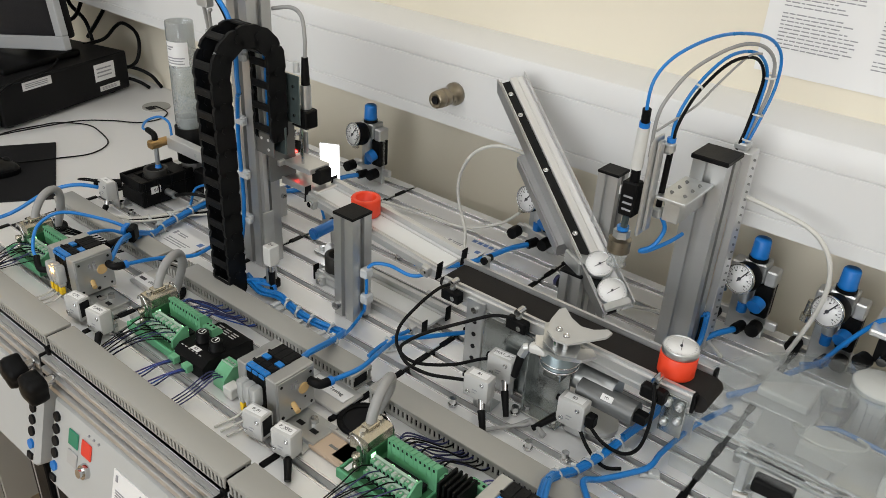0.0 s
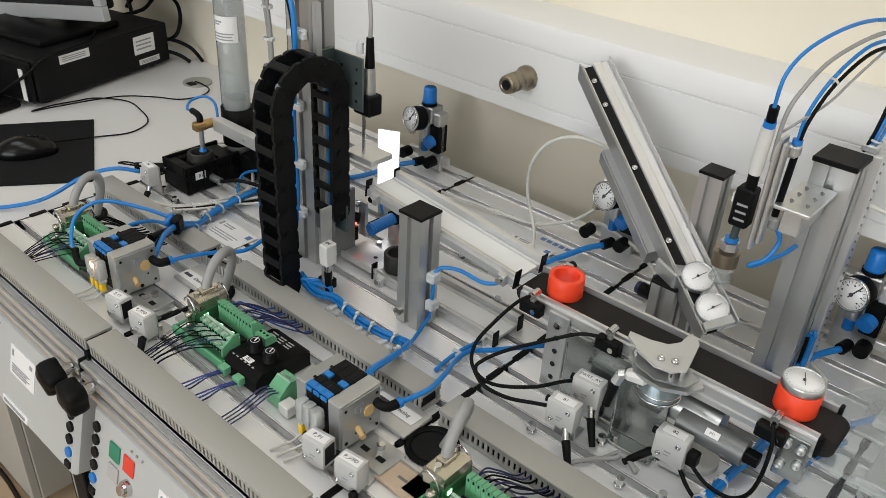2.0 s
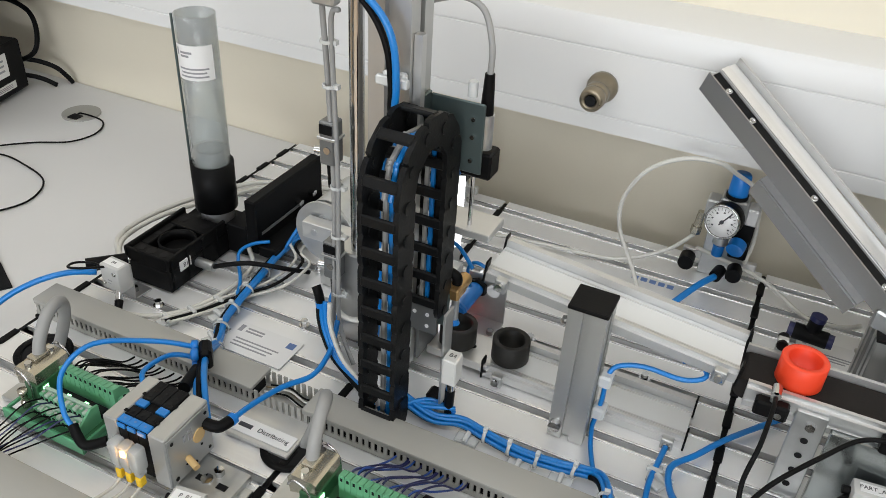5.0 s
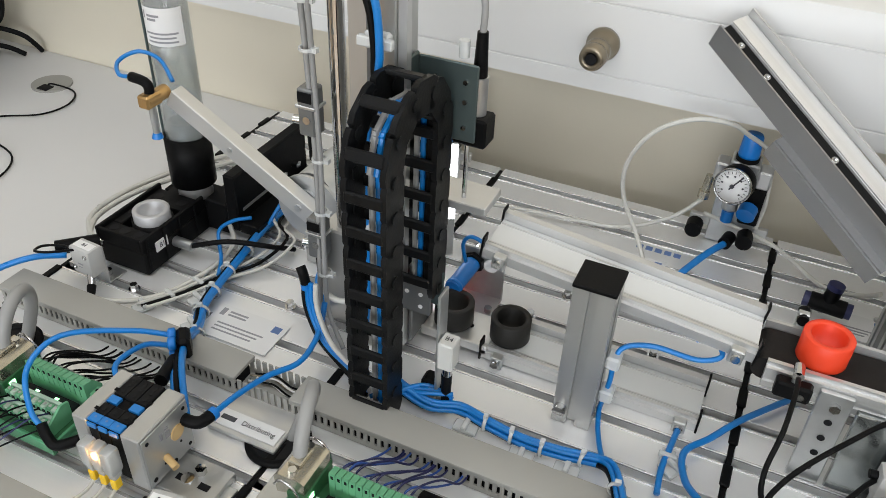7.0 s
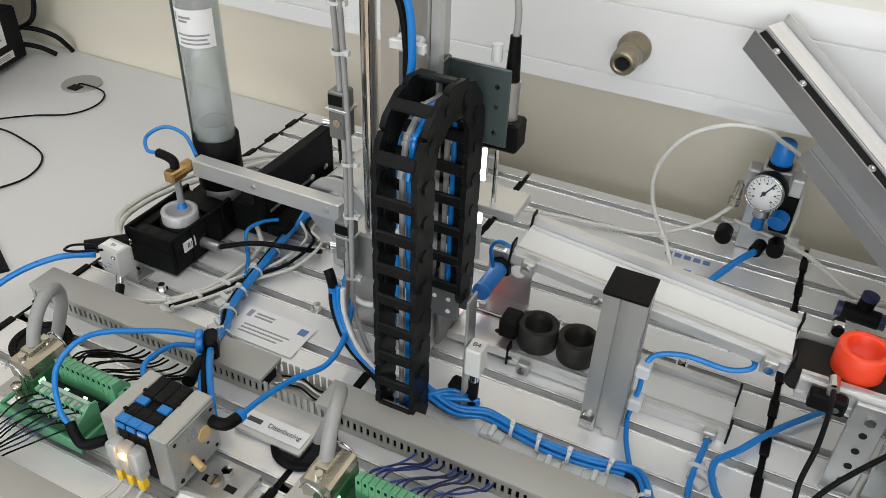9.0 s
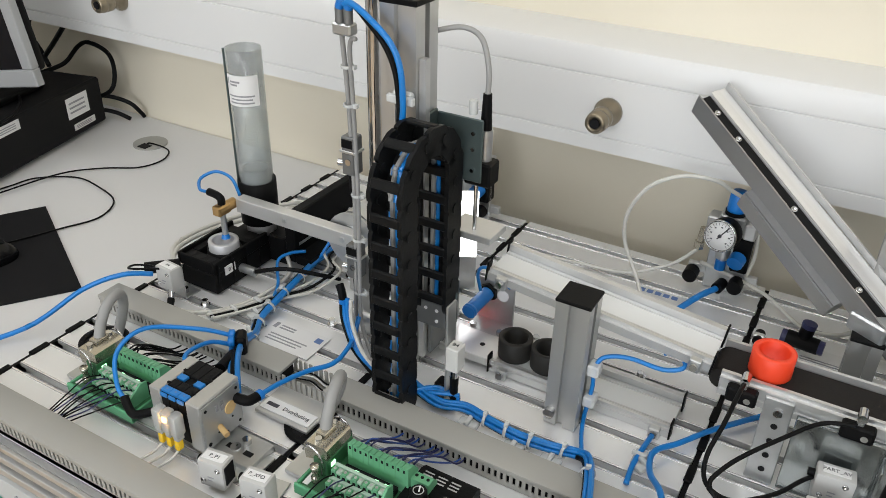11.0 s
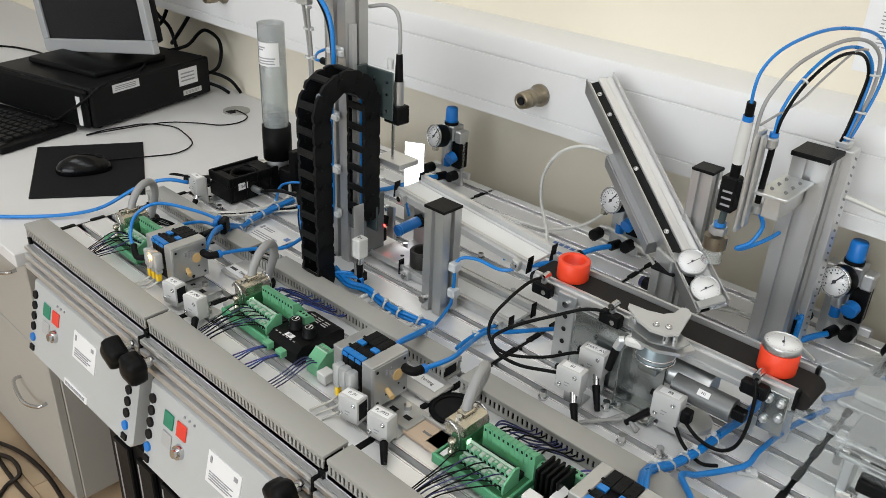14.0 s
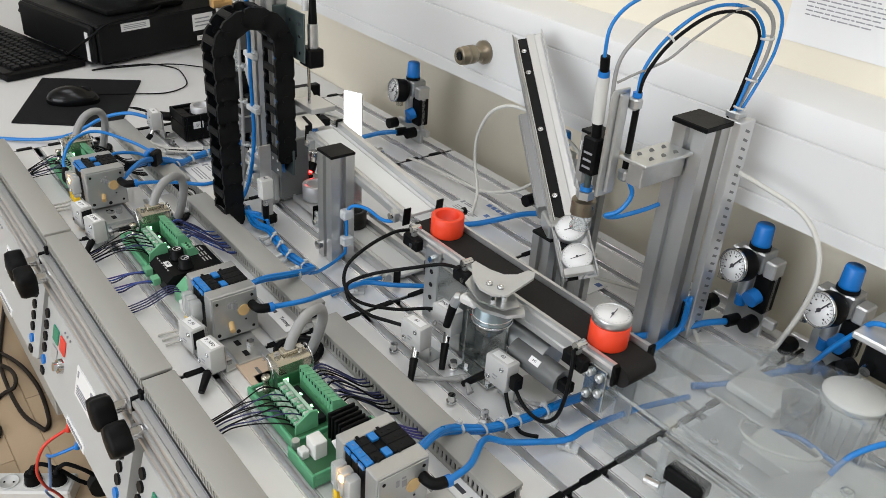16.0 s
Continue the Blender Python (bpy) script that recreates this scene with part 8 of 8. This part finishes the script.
# black cables at the conveyor head
cable("black_cable", [(0.375, 0.322, 0.116), (0.374, 0.300, 0.118), (0.371, 0.268, 0.108), (0.366, 0.243, 0.088), (0.372, 0.235, 0.066), (0.395, 0.240, 0.054), (0.425, 0.270, 0.05), (0.445, 0.30, 0.052), (0.455, 0.314, 0.05)], 0.0025, BLACK, "black sensor cable looping from the conveyor")
cable("black_cable", [(0.472, 0.322, 0.112), (0.445, 0.318, 0.105), (0.42, 0.295, 0.095), (0.39, 0.262, 0.082), (0.375, 0.240, 0.07), (0.376, 0.235, 0.062)], 0.0025, BLACK, "black sensor cable looping from the conveyor")
cable("black_cable", [(0.374, 0.235, 0.063), (0.39, 0.232, 0.054), (0.415, 0.240, 0.048), (0.44, 0.256, 0.046), (0.458, 0.268, 0.045)], 0.0025, BLACK, "black sensor cable leading to a sensor box")
cable("black_cable", [(0.648, 0.322, 0.112), (0.654, 0.316, 0.095), (0.655, 0.312, 0.06), (0.650, 0.308, 0.034), (0.635, 0.304, 0.022), (0.610, 0.304, 0.024), (0.586, 0.308, 0.038)], 0.0025, BLACK, "black sensor cable hanging at the conveyor end")
cable("black_cable", [(0.578, 0.305, 0.032), (0.60, 0.295, 0.014), (0.625, 0.288, 0.008), (0.64, 0.30, 0.006)], 0.0025, BLACK, "black sensor cable from the sensor box")
for k in range(2):
    cable("pale_cable", [(0.49 + 0.012 * k, 0.24 + 0.02 * k, 0.006), (0.505 + 0.01 * k, 0.265 + 0.012 * k, 0.006), (0.525, 0.285 + 0.012 * k, 0.008), (0.53 + 0.006 * k, 0.290, 0.012), (0.552, 0.284 - 0.004 * k, 0.010)], 0.003, GREYD, "pale grey cable on the third station")
b = NB()
C(b, (0.582, 0.352, 0.001), (0.582, 0.352, 0.006), 0.024, n=32)
solo("round_base", b, BOXW, "round pale plastic base on the plate", "base")
for x, y in ((0.437, 0.262), (0.50, 0.30), (0.585, 0.275), (0.545, 0.262), (0.60, 0.262)):
    b = NB()
    C(b, (x, y, 0.001), (x, y, 0.004), 0.006, n=6)
    C(b, (x, y, 0.004), (x, y, 0.012), 0.0042, n=12)
    solo("plate_bolt", b, CHROME, "bright bolt in the plate slot", "bolt", "plate bolts")
# power strip and cables by the floor
t = thing("power_strip", -0.42, -0.085, FLOOR_Z, "white power strip with black plugs on the floor", "power strip", rz=56)
part("strip", B(NB(), -0.19, 0.125, -0.029, 0.029, 0, 0.04, 0.004), WHITE, t, world=False)
for k in range(6):
    x = -0.155 + k * 0.05
    s = part("socket", lathe(NB(), [(0.0205, 0.04), (0.0205, 0.0425), (0.0175, 0.0425), (0.0172, 0.0402), (0.001, 0.0402)], pose(x, 0, 0), 24), BOXW, t, world=False)
    if k in (4, 5, 1):
        q = C(NB(), (x, 0, 0.041), (x, 0, 0.066), 0.018, 0.015, n=16)
        C(q, (x, 0, 0.066), (x + 0.004, 0.004, 0.080), 0.0085, 0.006, n=12)
        part("plug", q, BLACK, s, "round black mains plug", world=False)
    else:
        q = NB()
        for dx in (-0.0095, 0.0095):
            C(q, (x + dx, 0, 0.0402), (x + dx, 0, 0.0408), 0.0024, n=10)
        part("pin_hole", q, DARKV, s, world=False)
CORD = mat("brown_black_cord", (0.02, 0.014, 0.01), 0.5, 0, 0.15, 40, spec=0.25)
FZ = FLOOR_Z + 0.006
cable("floor_cable", [(-1.3, 0.10, FZ), (-1.01, 0.019, FZ), (-0.909, -0.006, FZ), (-0.793, -0.014, FZ), (-0.667, -0.010, FZ + 0.004), (-0.60, 0.012, FZ), (-0.587, 0.021, FZ), (-0.62, 0.036, FZ), (-0.741, 0.046, FZ), (-0.843, 0.032, FZ + 0.01), (-0.95, 0.0, FZ), (-1.05, -0.06, FZ)], 0.006, CORD, "thick dark power cable looped on the floor")
cable("floor_cable", [(-1.15, -0.12, FZ), (-0.95, -0.04, FZ), (-0.846, 0.006, FZ + 0.008), (-0.77, 0.0, FZ + 0.012), (-0.767, -0.033, FZ), (-0.72, -0.07, FZ), (-0.634, -0.066, FZ), (-0.60, -0.10, FZ), (-0.56, -0.22, FZ)], 0.006, CORD, "thick dark power cable looped on the floor")
for k, x in ((4, 0.045), (5, 0.095)):
    px, py = -0.42 + x * math.cos(radians(56)), -0.085 + x * math.sin(radians(56))
    cable("plug_cable", [(px + 0.002, py + 0.004, FLOOR_Z + 0.078), (px + 0.012, py + 0.02, FLOOR_Z + 0.09), (px + 0.03, py + 0.05, FLOOR_Z + 0.07), (px + 0.05, py + 0.10, FLOOR_Z + 0.02), (px + 0.06, py + 0.2, FLOOR_Z + 0.006)], 0.0055, BLACK, "black cable of a mains plug")
cable("red_lead", [(0.130, -0.044, -0.197), (0.125, -0.075, -0.215), (0.108, -0.088, -0.265), (0.085, -0.080, -0.32), (0.046, -0.060, -0.385), (0.0, -0.03, -0.50), (-0.06, 0.0, -0.64)], 0.0026, REDB, "red test lead hanging from the console")
cable("blue_lead", [(0.169, -0.044, -0.197), (0.150, -0.070, -0.215), (0.110, -0.072, -0.245), (0.070, -0.066, -0.29), (-0.02, -0.062, -0.42), (-0.153, -0.055, -0.556), (-0.2, -0.02, -0.66)], 0.0026, BLUEP, "blue test lead hanging from the console")
for x, mt, lb in ((0.130, REDB, "red plug of a test lead in the console"), (0.169, BLUEP, "blue plug of a test lead in the console")):
    q = C(NB(), (x, -0.044, -0.200), (x + 0.004, -0.036, -0.178), 0.0040, 0.0044, n=12)
    solo("lead_plug", q, mt, lb, "plug", "test lead plugs")


# ---- workpieces in their first places ----
red_a = workpiece(0.19, 0.367, 0.131, RED, "red plastic ring workpiece sliding to the conveyor", "workpieces")
red_b = workpiece(0.652, 0.366, 0.1065, RED, "red plastic workpiece carrying a round dial", "workpieces")
dial(pose(0.652, 0.366, 0.1316, 0, 0, 40), 0.0195, "round white pointer dial set on the red workpiece")
black_a = workpiece(-0.287, 0.343, 0.0315, BLACKRING, "black plastic ring workpiece from the magazine", "workpieces")
black_d = workpiece(0.125, 0.376, 0.0125, BLACKRING, "black plastic ring workpiece on the low chute", "workpieces")
grey_b = workpiece(-0.292, 0.422, 0.0315, GREYRING, "silver grey ring workpiece from the magazine", "workpieces")
grey_c = workpiece(-0.292, 0.422, 0.0315, GREYRING, "silver grey ring workpiece from the magazine", "workpieces")


SEAT = (0.066, 0.372, 0.0138)


ARM_ROWS = [(0.0, 180), (3.5, 180), (3.75, 150), (3.95, 100), (4.15, 50), (4.4, 8), (4.5, 0), (6.25, 0), (6.4, 22), (6.55, 60), (6.65, 80), (6.7, 88), (6.8, 104), (6.9, 126), (7.0, 149), (7.1, 166), (7.2, 178), (7.3, 180),
            (13.65, 180), (13.8, 163), (13.9, 120), (14.0, 70), (14.1, 22), (14.2, 0), (15.3, 0), (15.45, 20), (15.6, 50), (15.75, 80), (16.0, 120)]


def grip_place(a):
    return Vector((ARM * math.cos(radians(a)), 0, ARM * math.sin(radians(a))))


LIFT_ROWS = [(0.0, LIFT_UP), (0.6, LIFT_UP), (0.7, LIFT_UP * 0.86), (0.8, LIFT_UP * 0.55), (0.9, LIFT_UP * 0.3), (1.0, LIFT_UP * 0.1), (1.1, 0.0), (16.0, 0.0)]


def motions():
    walk(arm_bar, [(t, pose(0, 0, 0, 0, -a, 0)) for t, a in ARM_ROWS])
    walk(grip, [(t, Matrix.Translation(grip_place(a))) for t, a in ARM_ROWS])
    base = car.matrix_basis.copy()
    walk(car, [(t, Matrix.Translation((0, 0, h)) @ base) for t, h in LIFT_ROWS])
    for s, o in links:
        walk(o, [(t, on_chain(s, h)) for t, h in LIFT_ROWS])
    px0, px1 = Vector((0.030, 0.372, 0.028)) - base.translation, Vector((0.098, 0.372, 0.028)) - base.translation
    walk(pusher, [(t, Matrix.Translation(px0.lerp(px1, f))) for t, f in ((0.0, 1.0), (0.25, 1.0), (0.5, 0.0), (8.28, 0.0), (8.4, 0.4), (8.5, 1.0), (9.6, 1.0), (9.9, 0.0), (16.0, 0.0))])
    walk(red_a, [(t, pose(x, 0.367, z)) for t, x, z in ((0.0, 0.190, 0.1305), (0.1, 0.223, 0.1270), (0.2, 0.262, 0.123), (0.3, 0.307, 0.1185), (0.4, 0.36, 0.1105), (0.5, 0.391, 0.1065), (16.0, 0.391, 0.1065))])
    walk(guide, [(t, pose(-0.001, -0.004, 0, 0, 0, a)) for t, a in ((0.0, -44), (0.48, -44), (0.58, -34), (0.70, -6), (0.76, 0), (16.0, 0))])
    pivot = Vector(PIVOT)
    off = Vector((0.0, -0.026, -0.068))
    seat = Vector(SEAT)
    block = Vector((-0.287, 0.343, 0.0315))
    carried = [(t, pivot + grip_place(a) + off) for t, a in ARM_ROWS]
    rows = [(0.0, block), (3.5, block)] + [(t, p) for t, p in carried if 3.6 < t < 4.45] + [(4.5, seat), (8.3, seat), (8.4, Vector((0.10, 0.375, 0.0130))), (8.5, Vector((0.125, 0.376, 0.0125))), (16.0, Vector((0.125, 0.376, 0.0125)))]
    walk(black_a, [(t, Matrix.Translation(p)) for t, p in rows])
    walk(black_d, [(t, pose(x, 0.376, 0.0125)) for t, x in ((0.0, 0.125), (8.38, 0.125), (8.5, 0.166), (16.0, 0.166))])
    rows = [(0.0, Vector((-0.292, 0.422, 0.0315))), (5.32, Vector((-0.292, 0.422, 0.0315))), (5.52, block), (13.65, block)] + [(t, p) for t, p in carried if 13.7 < t < 14.15] + [(14.2, seat), (16.0, seat)]
    walk(grey_b, [(t, Matrix.Translation(p)) for t, p in rows])
    walk(grey_c, [(t, Matrix.Translation(p)) for t, p in ((0.0, Vector((-0.292, 0.422, 0.0316))), (14.2, Vector((-0.292, 0.422, 0.0316))), (14.5, block), (16.0, block))])


motions()
